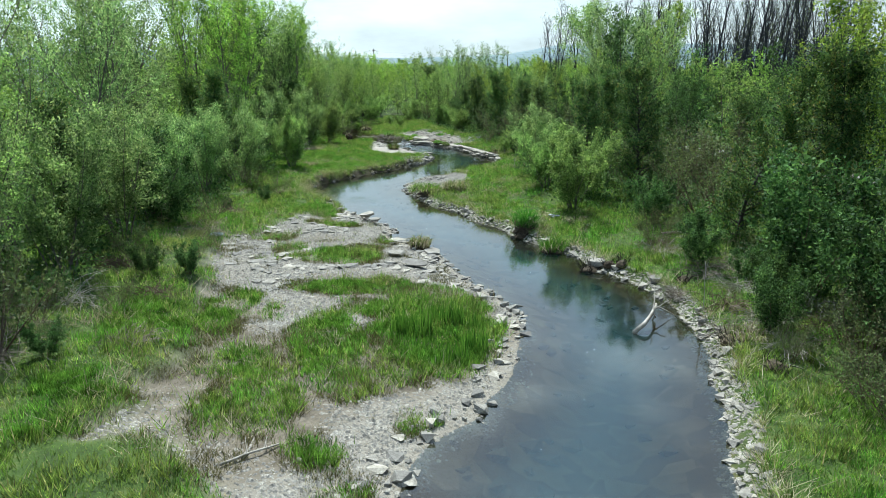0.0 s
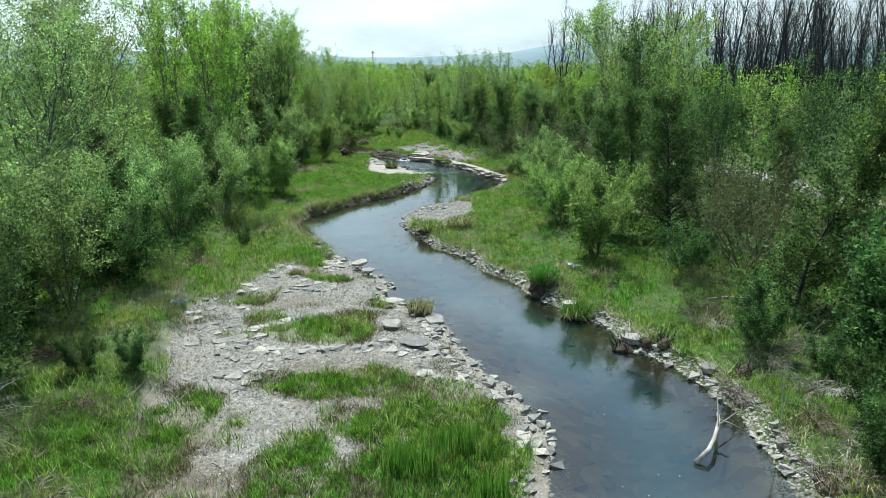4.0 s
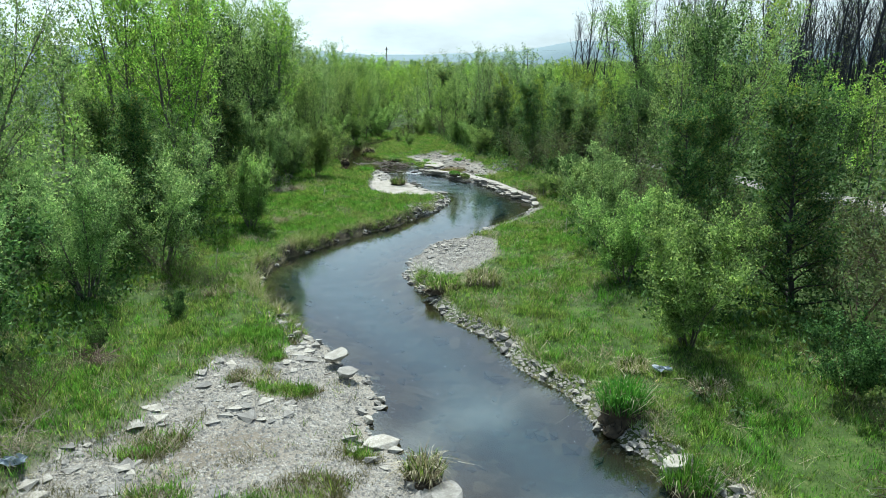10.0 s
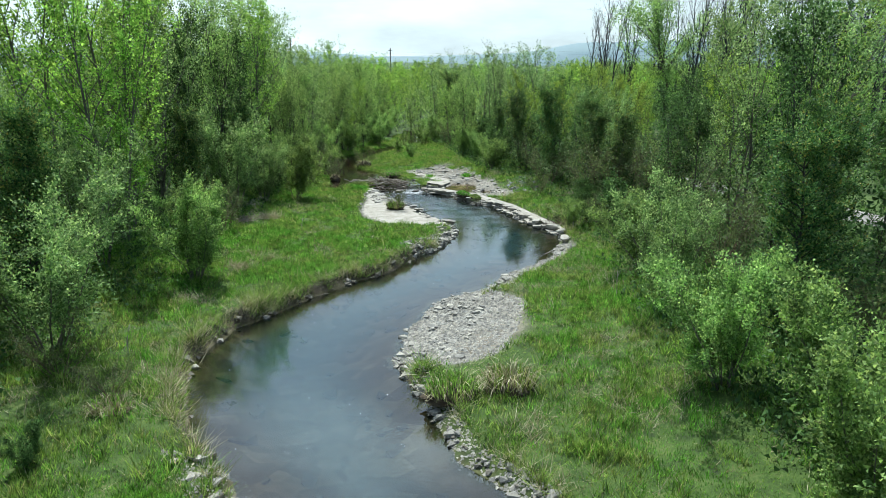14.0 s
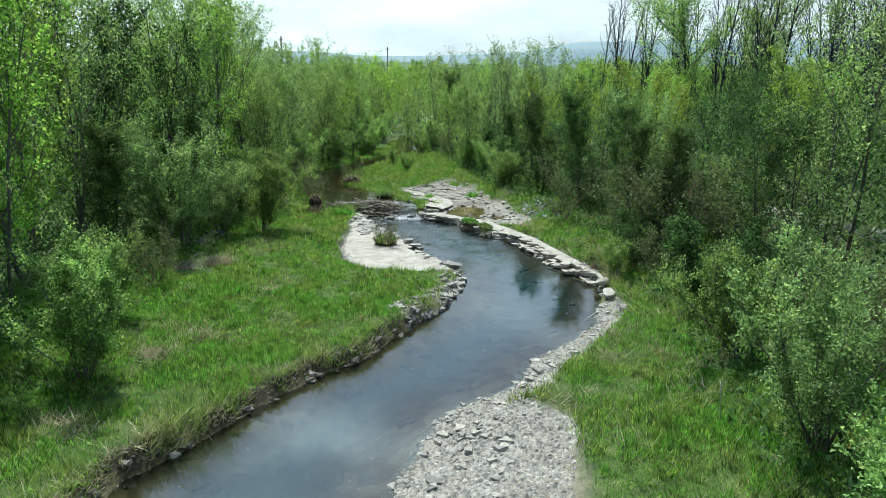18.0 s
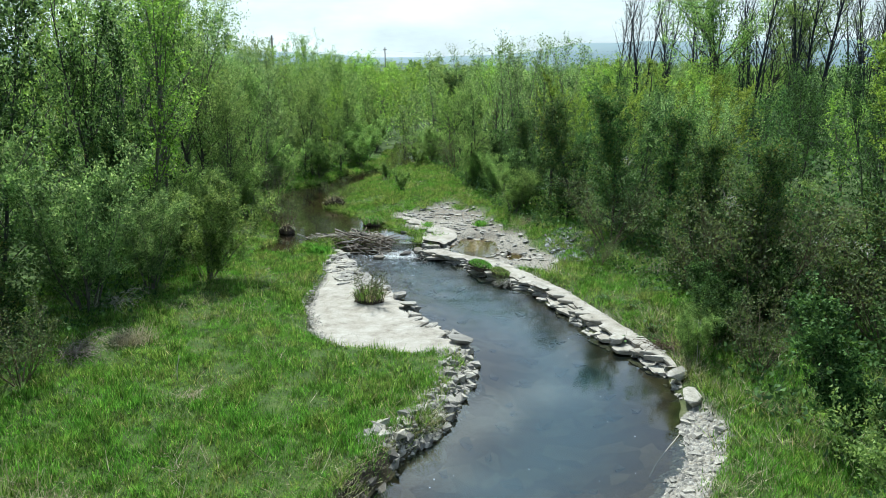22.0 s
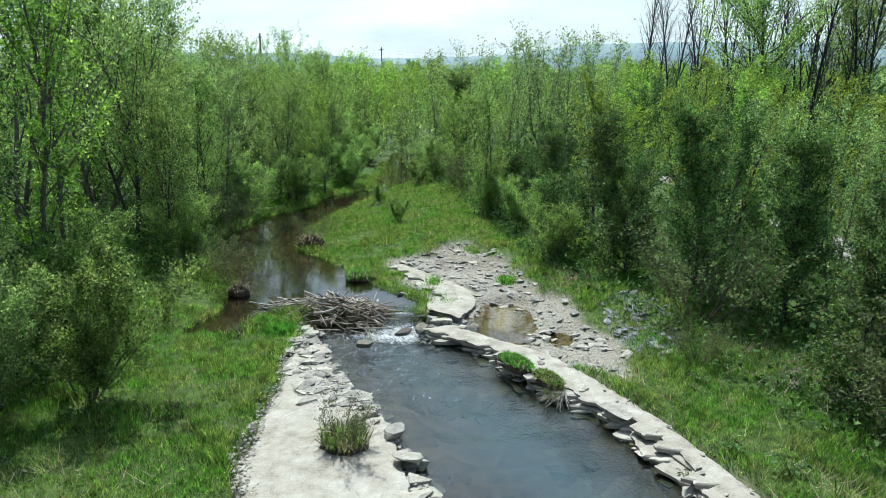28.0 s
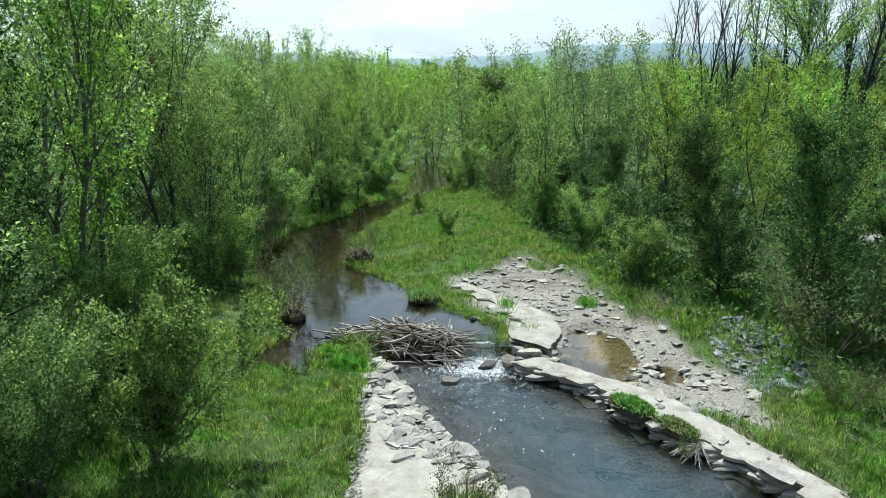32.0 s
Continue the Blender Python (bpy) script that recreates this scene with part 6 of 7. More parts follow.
bank_j = pebbles("stone_bank", candidates(300, -4.2, -2.2, 56.2, 57.8, -0.5, 0.4), (0.05, 0.15), WET_STONE, "dark wet stones in the overflow of the dam", "stones", 715)
lay(bank_j, WETS, candidates(46, -4.4, -2.1, 55.9, 57.6, -0.6, 0.3), (0.14, 0.42), 20, -0.2, top=-0.12)
lay(bank_j, STONES, candidates(26, -2.9, -1.9, 56.6, 57.8, -0.1, 0.8), (0.16, 0.45), 20, 0.1, top=0.02)
shale_r = pebbles("stone_bank", candidates(1600, 1.4, 3.3, 54.6, 59.2, 1.0, 8, lambda x, y: np.hypot((x - 2.2) / 0.8, (y - 56.9) / 2.0) < 1), (0.06, 0.2), SLATE, "grey shale scree under the trees", "stones", 717)
lay(shale_r, SLATES, candidates(120, 1.4, 3.3, 54.6, 59.2, 1.0, 8, lambda x, y: np.hypot((x - 2.2) / 0.8, (y - 56.9) / 2.0) < 1), (0.12, 0.4), 24)
lay(ground, WETS, candidates(220, -7, 6, 7, 56, -1.6, -0.45), (0.2, 0.5), 6, 0.45, "bed_stone")


def boulder(x, y, s, flat, mat, label, z=None, turn=0.0, seed=0):
    """A large single rock with worn, chipped edges."""
    r = random.Random(seed + 900)
    bm = bmesh.new()
    for k in range(26):
        a, q = r.random() * 6.28, 0.42 + 0.16 * r.random()
        z = r.choice((-0.35, 0.05, 0.22, 0.26)) * (0.9 + 0.3 * r.random())
        bm.verts.new((math.cos(a) * q * 1.3, math.sin(a) * q * (0.75 + 0.2 * r.random()), z * flat))
    bmesh.ops.convex_hull(bm, input=bm.verts)
    bmesh.ops.delete(bm, geom=[v for v in bm.verts if not v.link_faces], context="VERTS")
    bmesh.ops.dissolve_limit(bm, angle_limit=0.3, verts=bm.verts, edges=bm.edges)
    bmesh.ops.bevel(bm, geom=bm.edges[:], offset=0.02, segments=1, affect="EDGES")
    bmesh.ops.triangulate(bm, faces=bm.faces)
    bmesh.ops.subdivide_edges(bm, edges=[e for e in bm.edges if e.calc_length() > 0.16], cuts=1)
    for v in bm.verts:
        v.co += Vector((noise.noise(v.co * 6), noise.noise(v.co * 6 + Vector((5, 0, 0))), noise.noise(v.co * 6 + Vector((0, 7, 0))) * 0.7)) * 0.035
    ob = new("boulder", bpy.data.meshes.new("boulder"))
    bm.to_mesh(ob.data)
    bm.free()
    ob.data.materials.append(mat)
    z = float(ground_z(x, y)) if z is None else z
    ob.matrix_basis = pose(x, y, z - 0.03 * flat * s, r.uniform(-6, 6), r.uniform(-6, 6), turn) @ Matrix.Scale(s, 4)
    return tagged(ob, label, "boulder", "large rocks along the stream")


for k, (x, y, s, flat) in enumerate([(-2.35, 24.5, 0.58, 0.34), (-3.1, 26.4, 0.5, 0.36), (-2.75, 25.6, 0.42, 0.34), (-1.75, 23.0, 0.5, 0.35), (-0.55, 21.4, 0.55, 0.4), (-6.2, 19.3, 0.6, 0.35),
                                     (-5.2, 19.3, 0.55, 0.3), (-6.5, 18.75, 0.45, 0.3), (-4.1, 18.9, 0.5, 0.2), (5.3, 17.9, 0.38, 0.4), (4.15, 19.7, 0.42, 0.6), (-7.3, 21.8, 0.35, 0.5), (-1.6, 20.7, 0.6, 0.25),
                                     (-1.0, 19.4, 0.55, 0.2), (3.05, 22.1, 0.4, 0.6)]):
    boulder(x, y, s, flat, STONE, "pale flat limestone rock on the bank", turn=k * 67, seed=k)
for k, (x, y, s, flat) in enumerate([(-3.3, 41.15, 0.5, 0.45), (-2.65, 43.0, 0.5, 0.5), (-1.5, 48.15, 0.45, 0.45), (-3.25, 51.7, 0.4, 0.4), (-2.95, 50.7, 0.4, 0.35), (2.15, 48.3, 0.34, 0.5),
                                     (1.15, 51.2, 0.5, 0.45), (2.95, 46.2, 0.4, 0.5), (0.75, 52.35, 0.5, 0.4), (-2.6, 57.3, 0.45, 0.6), (2.75, 42.4, 0.34, 0.5)]):
    boulder(x, y, s, flat, STONE, "pale weathered limestone block at the water", turn=k * 83, seed=30 + k)
for k, (x, y, s, flat) in enumerate([(-4.35, 55.75, 0.3, 0.6), (-3.55, 57.0, 0.36, 0.6), (-3.1, 56.9, 0.34, 0.6)]):
    boulder(x, y, s, flat, WET_STONE, "dark wet rock standing in the riffle", z=-0.04, turn=k * 40, seed=60 + k)
for k, (x, y, s, flat) in enumerate([(2.3, 55.5, 0.36, 0.7), (-11.3, 51.4, 0.8, 0.4), (-10.8, 52.2, 0.6, 0.4), (-7.6, 21.0, 0.5, 0.5), (-8.2, 20.2, 0.45, 0.5), (-8.4, 31.2, 0.6, 0.5), (-11.6, 54.9, 0.9, 0.35)]):
    boulder(x, y, s, flat, SLATE, "grey shale rock lying among the grass", turn=k * 50, seed=70 + k)


# ---- sticks, logs and the beaver dam ----
def stick_mesh(seed, bend, mat, forks=0):
    r = np.random.RandomState(seed)
    h = Heap()
    pts = wander(r, (-0.5, 0, 0), (1, 0, 0), 1.0, 5, bend, 0.0)
    h.tube(pts, 0.022, 0.012, 6, True)
    for k in range(forks):
        p, d = along(pts, 0.3 + 0.5 * r.rand())
        h.tube(wander(r, p, d / np.linalg.norm(d) + r.normal(size=3) * 0.7, 0.25 + 0.2 * r.rand(), 3, bend, 0), 0.009, 0.003, 4)
    return h.mesh("stick", mat, True)


STICKS = [stick_mesh(800 + k, 0.1, (STICK, DRIFTWOOD, STICK, DRIFTWOOD, BARK_BROWN, DRIFTWOOD, STICK, BARK_DARK)[k]) for k in range(8)]
BRANCHES = [stick_mesh(820 + k, 0.14, DRIFTWOOD, 4) for k in range(3)]
dam = new("beaver_dam")
tagged(dam, "low beaver dam of heaped grey weathered sticks", "beaver dam")
dam_line = curve([(-7.45, 57.55), (-6.8, 58.0), (-6.0, 58.3), (-5.2, 58.25), (-4.55, 58.0), (-4.1, 57.75)], 8)
tt = np.linspace(0, 1, 26)
ridge_pts = np.array([along(dam_line, min(t, 0.999))[0] for t in tt])
rows_ = []
for off, hz in ((-0.5, 0.18), (-0.22, 0.25), (0.0, 0.30), (0.25, 0.22), (0.55, 0.1), (0.85, -0.25)):
    rows_.append(np.stack([ridge_pts[:, 0], ridge_pts[:, 1] - off, hz * (0.75 + 0.35 * vnoise(tt * 9, tt * 0 + off * 7, 1.0, 5)) + 0 * tt], 1))
v = np.concatenate(rows_)
f = [(r_ * 26 + c_, r_ * 26 + c_ + 1, (r_ + 1) * 26 + c_ + 1, (r_ + 1) * 26 + c_) for r_ in range(5) for c_ in range(25)]
part("mud_core", mesh_of("mud_core", v, f, SOD, True), None, dam, "dark mud and debris core")
drng = np.random.RandomState(808)
for k in range(298):
    t = 0.13 + 0.87 * drng.rand() ** 0.9
    p, d = along(dam_line, min(t, 0.999))
    off = drng.normal() * 0.42 - 0.1
    top = 0.5 * math.exp(-(off / 0.62) ** 2) * (0.7 + 0.3 * math.sin(math.pi * min(1, 0.15 + t * 0.8)))
    L = 0.45 + 0.95 * drng.rand() ** 1.6
    az = math.degrees(math.atan2(d[1], d[0])) + drng.normal() * (34 if drng.rand() < 0.7 else 80)
    ob = new("stick", STICKS[drng.randint(len(STICKS))])
    ob.parent = dam
    thick = (0.5 + 0.75 * drng.rand())
    ob.matrix_basis = pose(p[0], p[1] + off, max(0.02, top - 0.02 + drng.rand() * 0.06), 0, drng.normal() * 11, az) @ Matrix.Diagonal((L, thick, thick, 1))


def lone_stick(kind, x0, y0, x1, y1, thick, label, z0=None, z1=None, category="branch"):
    z0 = float(ground_z(x0, y0)) + 0.04 if z0 is None else z0
    z1 = float(ground_z(x1, y1)) + 0.04 if z1 is None else z1
    a, b = Vector((x0, y0, z0)), Vector((x1, y1, z1))
    ob = new("branch", kind)
    d = b - a
    ob.matrix_basis = Matrix.Translation((a + b) / 2) @ d.to_track_quat("X", "Z").to_matrix().to_4x4() @ Matrix.Diagonal((d.length, thick, thick, 1))
    return tagged(ob, label, category)


lone_stick(BRANCHES[0], 3.9, 14.42, 5.15, 15.35, 2.4, "bleached forked log reaching into the water", 0.03, 0.3)
lone_stick(STICKS[0], 6.3, 20.95, 7.8, 21.55, 1.8, "grey fallen log lying in the grass", 0.75, 0.95)
lone_stick(STICKS[1], -2.85, 8.9, -2.75, 10.2, 1.3, "pale dead stick lying on the silt")
lone_stick(BRANCHES[2], -3.1, 8.7, -2.5, 9.4, 1.0, "pale dead stick lying on the silt")
lone_stick(STICKS[1], -6.3, 9.0, -5.8, 9.8, 1.2, "pale dead stick lying on the silt")
lone_stick(STICKS[3], -2.1, 8.9, -1.5, 8.95, 1.6, "short dark stick lying on the silt")
lone_stick(STICKS[1], -5.9, 57.6, -4.9, 57.9, 1.6, "long bleached branch lying across the dam", 0.32, 0.6)
lone_stick(STICKS[5], -3.9, 59.3, -3.4, 59.7, 2.4, "grey log end at the pond's edge", 0.34, 0.5)
lone_stick(STICKS[5], 1.6, 42.8, 2.35, 44.3, 0.7, "thin stick leaning from the shallow water", -0.05, 0.12)
for k in range(26):
    x, y = -7 + 5 * srng.rand(), 8 + 19 * srng.rand()
    if stream_at(x, y) > 0.4:
        a_ = srng.rand() * 6.28
        L = 0.15 + 0.25 * srng.rand()
        lone_stick(STICKS[srng.randint(8)], x, y, x + math.cos(a_) * L, y + math.sin(a_) * L, 0.5, "small dead twig lying on the bar")


wad = new("root_wad")
tagged(wad, "bleached tangle of roots hanging off the ledge", "roots")
wad.matrix_basis = pose(-0.15, 53.35, 0.12)
for k in range(22):
    a_ = radians(150 + 120 * srng.rand())
    L = 0.25 + 0.4 * srng.rand()
    d = Vector((math.cos(a_) * L, math.sin(a_) * L, -0.05 - 0.2 * srng.rand()))
    ob = new("root", (STICKS[1], STICKS[5], BRANCHES[k % 3])[k % 3])
    ob.parent = wad
    ob.matrix_basis = Matrix.Translation(Vector((0.1 * srng.rand(), 0.1 * srng.rand(), 0.08)) + d / 2) @ d.to_track_quat("X", "Z").to_matrix().to_4x4() @ Matrix.Diagonal((L, 0.5, 0.5, 1))


def litter(x, y, s, label):
    """A crumpled pale sheet caught in the grass."""
    r_ = np.random.RandomState(int(abs(x) * 10 + y))
    u_, w_ = np.meshgrid(np.linspace(-0.5, 0.5, 7), np.linspace(-0.5, 0.5, 7), indexing="ij")
    v_ = np.stack([u_ + r_.normal(size=u_.shape) * 0.06, w_ * 0.6 + r_.normal(size=u_.shape) * 0.06, 0.12 + r_.rand(7, 7) * 0.3], 2).reshape(-1, 3) * s
    f_ = [(a * 7 + c, (a + 1) * 7 + c, (a + 1) * 7 + c + 1, a * 7 + c + 1) for a in range(6) for c in range(6)]
    ob = new("litter", mesh_of("litter", v_, f_, PALE))
    ob.matrix_basis = pose(x, y, float(ground_z(x, y)) + 0.02, 0, 0, r_.rand() * 360)
    tagged(ob, label, "litter")


PALE = plain_material("pale_plastic", (0.22, 0.27, 0.31), (0.4, 0.45, 0.5), 0.4, 12)
litter(3.75, 25.6, 0.35, "crumpled pale plastic sheet in the grass")
litter(-7.15, 21.3, 0.36, "crumpled blue-grey plastic sheet in the grass")

# ---- tussocks ----
def tussock(x, y, rx_, ry_, h, label, blade=0.3, mat=LUSH, n_=500, seed=0, z=None, straw=150, turn=0.0):
    """A raised sod with its grass, overhanging at the rim."""
    r = np.random.RandomState(seed + 950)
    root = new("grass_tussock")
    z = float(ground_z(x, y)) if z is None else z
    root.matrix_basis = pose(x, y, z, 0, 0, turn)
    tagged(root, label, "tussock", "grass tussocks at the water")
    bm = bmesh.new()
    bmesh.ops.create_icosphere(bm, subdivisions=3, radius=1)
    for v in bm.verts:
        k = 1 + 0.28 * noise.noise(v.co * 2.2 + Vector((seed, 0, 0))) + 0.12 * noise.noise(v.co * 6)
        v.co = Vector((v.co.x * rx_ * k, v.co.y * ry_ * k, max(-0.2, v.co.z * k * 1.2) * h))
    part("sod", bm, SOD, root, "dark root-bound earth")
    for name, count, m, length, lean in (("grass", n_, mat, blade, 0.7), ("dead_grass", straw, STRAW, blade * 0.9, 1.5)):
        if not count:
            continue
        a, q = r.rand(count) * 6.28, np.sqrt(r.rand(count)) * 1.0
        px_, py_ = np.cos(a) * q * rx_, np.sin(a) * q * ry_
        pz = h * 1.1 * np.sqrt(np.clip(1 - (q * 0.9) ** 2, 0, 1))
        L = length * (0.5 + 0.7 * r.rand(count))
        w = 0.018
        out = np.stack([np.cos(a), np.sin(a)], 1) * (L * lean * (0.2 + q * 0.7))[:, None] + r.normal(size=(count, 2)) * 0.05
        out = out * 0.6 + r.normal(size=(count, 2)) * (0.35 * L * lean)[:, None]
        s_ = r.rand(count) * 6.28
        side = np.stack([np.cos(s_) * w / 2, np.sin(s_) * w / 2, 0 * s_], 1)
        foot = np.stack([px_, py_, pz - 0.02], 1)
        mid = foot + np.concatenate([out * 0.45, (L * 0.6)[:, None]], 1)
        tip = foot + np.concatenate([out, (L * (0.9 - 0.5 * q * lean))[:, None]], 1)
        v = np.stack([foot - side, foot + side, mid + side * 0.7, mid - side * 0.7, tip], 1).reshape(-1, 3)
        tri = np.array([(0, 1, 2), (0, 2, 3), (3, 2, 4)])[None] + (np.arange(count) * 5)[:, None, None]
        tagged(part(name, mesh_of(name, v, tri.reshape(-1, 3), m), None, root), kind="stuff")
    return root


tussock(-0.95, 54.55, 0.5, 0.2, 0.2, "grassy sod block fallen onto the ledge", 0.13, LUSH, 1100, seed=1, z=0.2, turn=-52)
tussock(-0.35, 53.8, 0.42, 0.17, 0.15, "grassy sod block fallen onto the ledge", 0.12, GRASS, 800, seed=2, z=0.2, turn=-56)
tussock(2.55, 23.75, 0.4, 0.35, 0.35, "tall green tussock with dark roots over the water", 0.55, REED, 700, seed=3, straw=120)
tussock(-0.95, 21.9, 0.3, 0.3, 0.18, "small tussock with dead stalks on the bar's edge", 0.4, GRASS, 120, seed=4, straw=260)
tussock(-4.05, 51.2, 0.4, 0.35, 0.15, "small tussock on the bare limestone shelf", 0.4, GRASS, 260, seed=5, z=0.16)
tussock(-7.5, 64.9, 0.5, 0.35, 0.4, "dark root mound at the pond's edge", 0.3, STRAW, 60, seed=6, straw=120, z=0.25)
tussock(-5.2, 60.8, 0.4, 0.3, 0.25, "grassy mound with roots on the pond bank", 0.3, LUSH, 300, seed=7)
tussock(-8.35, 59.3, 0.3, 0.3, 0.3, "dark root mound standing in the pond", 0.2, STRAW, 40, seed=8, straw=60, z=0.25)
tussock(-0.9, 31.4, 0.55, 0.4, 0.2, "grass tussock hanging over the bank", 0.4, GRASS, 420, seed=9)
tussock(0.2, 31.6, 0.5, 0.4, 0.2, "tussock of dead stalks and grass", 0.45, GRASS, 200, seed=10, straw=320)
tussock(3.2, 21.8, 0.4, 0.4, 0.2, "fresh green tussock on the bank", 0.45, REED, 420, seed=13, straw=60)
for k, (x, y, s) in enumerate([(6.2, 20.2, 0.4), (5.9, 13.4, 0.4), (4.4, 24.6, 0.3), (-7.0, 30.2, 0.35), (3.2, 25.8, 0.3)]):
    tussock(x, y, s, s * 0.8, 0.06, "mat of straw-coloured dead grass in the turf", 0.3, GRASS, 120, seed=20 + k, straw=260)
stand("brown_bush0", -4.0, 51.1, 1.05, 30, z=0.15)
stand("brown_bush1", -8.4, 59.4, 1.6, 70, z=0.3)
stand("brown_bush0", -7.4, 65.0, 1.3, 120, z=0.4)
stand("brown_bush1", -0.3, 53.3, 0.5, 200, z=0.0)


def stub_clump(x, y, r_, h, n_, label, seed):
    """Dead cattail stubs standing in a dark root clump."""
    r = np.random.RandomState(seed + 1200)
    root = new("stalk_clump")
    root.matrix_basis = pose(x, y, float(ground_z(x, y)), 0, 0, r.rand() * 360)
    tagged(root, label, "dead stalks", "dark dead stalk clumps")
    bm = bmesh.new()
    bmesh.ops.create_icosphere(bm, subdivisions=2, radius=1)
    for v in bm.verts:
        k = 1 + 0.3 * noise.noise(v.co * 2.4 + Vector((seed, 3, 0)))
        v.co = Vector((v.co.x * r_ * k, v.co.y * r_ * 0.7 * k, max(-0.3, v.co.z) * 0.16 * k))
    part("root_clump", bm, SOD, root, "dark root clump")
    hp_ = Heap()
    for k in range(n_):
        a, q = r.rand() * 6.28, math.sqrt(r.rand()) * r_
        foot = np.array((math.cos(a) * q, math.sin(a) * q * 0.7, 0.05))
        d = np.array((math.cos(a) * q / r_ * 0.7, math.sin(a) * q / r_ * 0.7, 1.0)) + r.normal(size=3) * 0.18
        hp_.tube(wander(r, foot, d, h * (0.4 + 0.7 * r.rand()), 3, 0.2, -0.08), 0.009, 0.004, 4)
    tagged(part("stalk", hp_.mesh("stalk", STUB), None, root, "stiff dark dead stalks"), kind="stuff")
    return root


for k, (x, y, r_, h, n_) in enumerate([(3.95, 19.55, 0.34, 0.42, 60), (4.72, 19.15, 0.24, 0.36, 34), (4.45, 19.35, 0.2, 0.26, 20), (5.9, 17.6, 0.22, 0.26, 30), (2.4, 23.55, 0.3, 0.22, 34), (5.5, 13.3, 0.28, 0.3, 30), (5.75, 11.9, 0.26, 0.3, 26), (-1.0, 21.75, 0.22, 0.4, 26)]):
    stub_clump(x, y, r_, h, n_, "clump of dark dead cattail stalks on the bank", k)


def bramble(x, y, r_, h, n_, mat, label, seed):
    """A low tangle of arching dead canes."""
    r = np.random.RandomState(seed + 1300)
    root = new("dead_bramble")
    root.matrix_basis = pose(x, y, float(ground_z(x, y)), 0, 0, 0)
    tagged(root, label, "bramble", "tangles of dead canes")
    hp_, tw = Heap(), Heap()
    for k in range(n_):
        a, q = r.rand() * 6.28, r.rand() * r_ * 0.6
        b = r.rand() * 6.28
        cane = wander(r, (math.cos(a) * q, math.sin(a) * q, 0), (math.cos(b), math.sin(b), 1.1), r_ * (0.9 + r.rand()), 5, 0.22, -0.38)
        cane[:, 2] = np.clip(cane[:, 2], 0.02, h)
        hp_.tube(cane, 0.008, 0.003, 3)
        for m_ in range(4):
            p, d = along(cane, 0.2 + 0.75 * r.rand())
            tw.tube(wander(r, p, r.normal(size=3) + (0, 0, 0.3), 0.1 + 0.2 * r.rand(), 2, 0.2, -0.1), 0.004, 0.002, 3)
    tagged(part("cane", hp_.mesh("cane", mat), None, root), kind="stuff")
    tagged(part("twig", tw.mesh("twig", mat), None, root), kind="stuff")
    return root


for k, (x, y, r_, h) in enumerate([(6.6, 18.2, 0.7, 0.4), (6.9, 16.4, 0.7, 0.45), (6.2, 15.2, 0.6, 0.35), (7.6, 18.6, 0.8, 0.5), (6.5, 14.2, 0.6, 0.35), (7.4, 13.2, 0.8, 0.45), (5.5, 16.6, 0.4, 0.25), (6.1, 20.3, 0.7, 0.55), (6.3, 21.2, 0.5, 0.5), (5.6, 13.6, 0.55, 0.4), (6.3, 12.8, 0.6, 0.4), (-6.6, 15.2, 0.6, 0.35), (-5.9, 12.5, 0.5, 0.3), (-8.2, 14.6, 0.8, 0.5), (-8.3, 17.6, 0.7, 0.5), (-7.6, 21.6, 0.6, 0.4), (-9.2, 12.6, 0.9, 0.6),
                                 (-8.0, 25.4, 0.6, 0.4), (-7.9, 11.4, 0.8, 0.5), (7.8, 15.0, 0.7, 0.5), (7.2, 10.6, 0.7, 0.5), (-9.6, 46.2, 0.6, 0.5), (-10.6, 49.6, 0.7, 0.5), (3.2, 47.7, 0.5, 0.3), (4.4, 53.4, 0.7, 0.9), (5.0, 52.6, 0.6, 0.8)]):
    bramble(x, y, r_, h, 46, (STICK, DRIFTWOOD, BARK_BROWN)[k % 3], "grey tangle of dead canes in the grass", k)

# grey rocks half hidden in the rough grass
for k, (x, y, s, flat) in enumerate([(-8.4, 15.8, 0.55, 0.5), (-8.9, 15.3, 0.4, 0.5), (-7.6, 13.4, 0.6, 0.5), (-8.1, 12.7, 0.45, 0.5), (-8.9, 17.4, 0.4, 0.5), (-7.2, 21.5, 0.42, 0.6), (-11.5, 48.8, 0.7, 0.4), (-10.9, 49.2, 0.55, 0.4), (-11.9, 49.6, 0.6, 0.4), (-7.5, 18.3, 0.35, 0.4)]):
    boulder(x, y, s, flat, SLATE, "grey shale rock lying among the grass", turn=k * 71, seed=90 + k)
for k, (x, y, s) in enumerate([(2.6, 41.8, 0.36), (2.8, 45.8, 0.4), (3.0, 45.3, 0.45)]):
    boulder(x, y, s, 0.5, STONE, "pale weathered limestone block at the water", turn=k * 37, seed=110 + k)


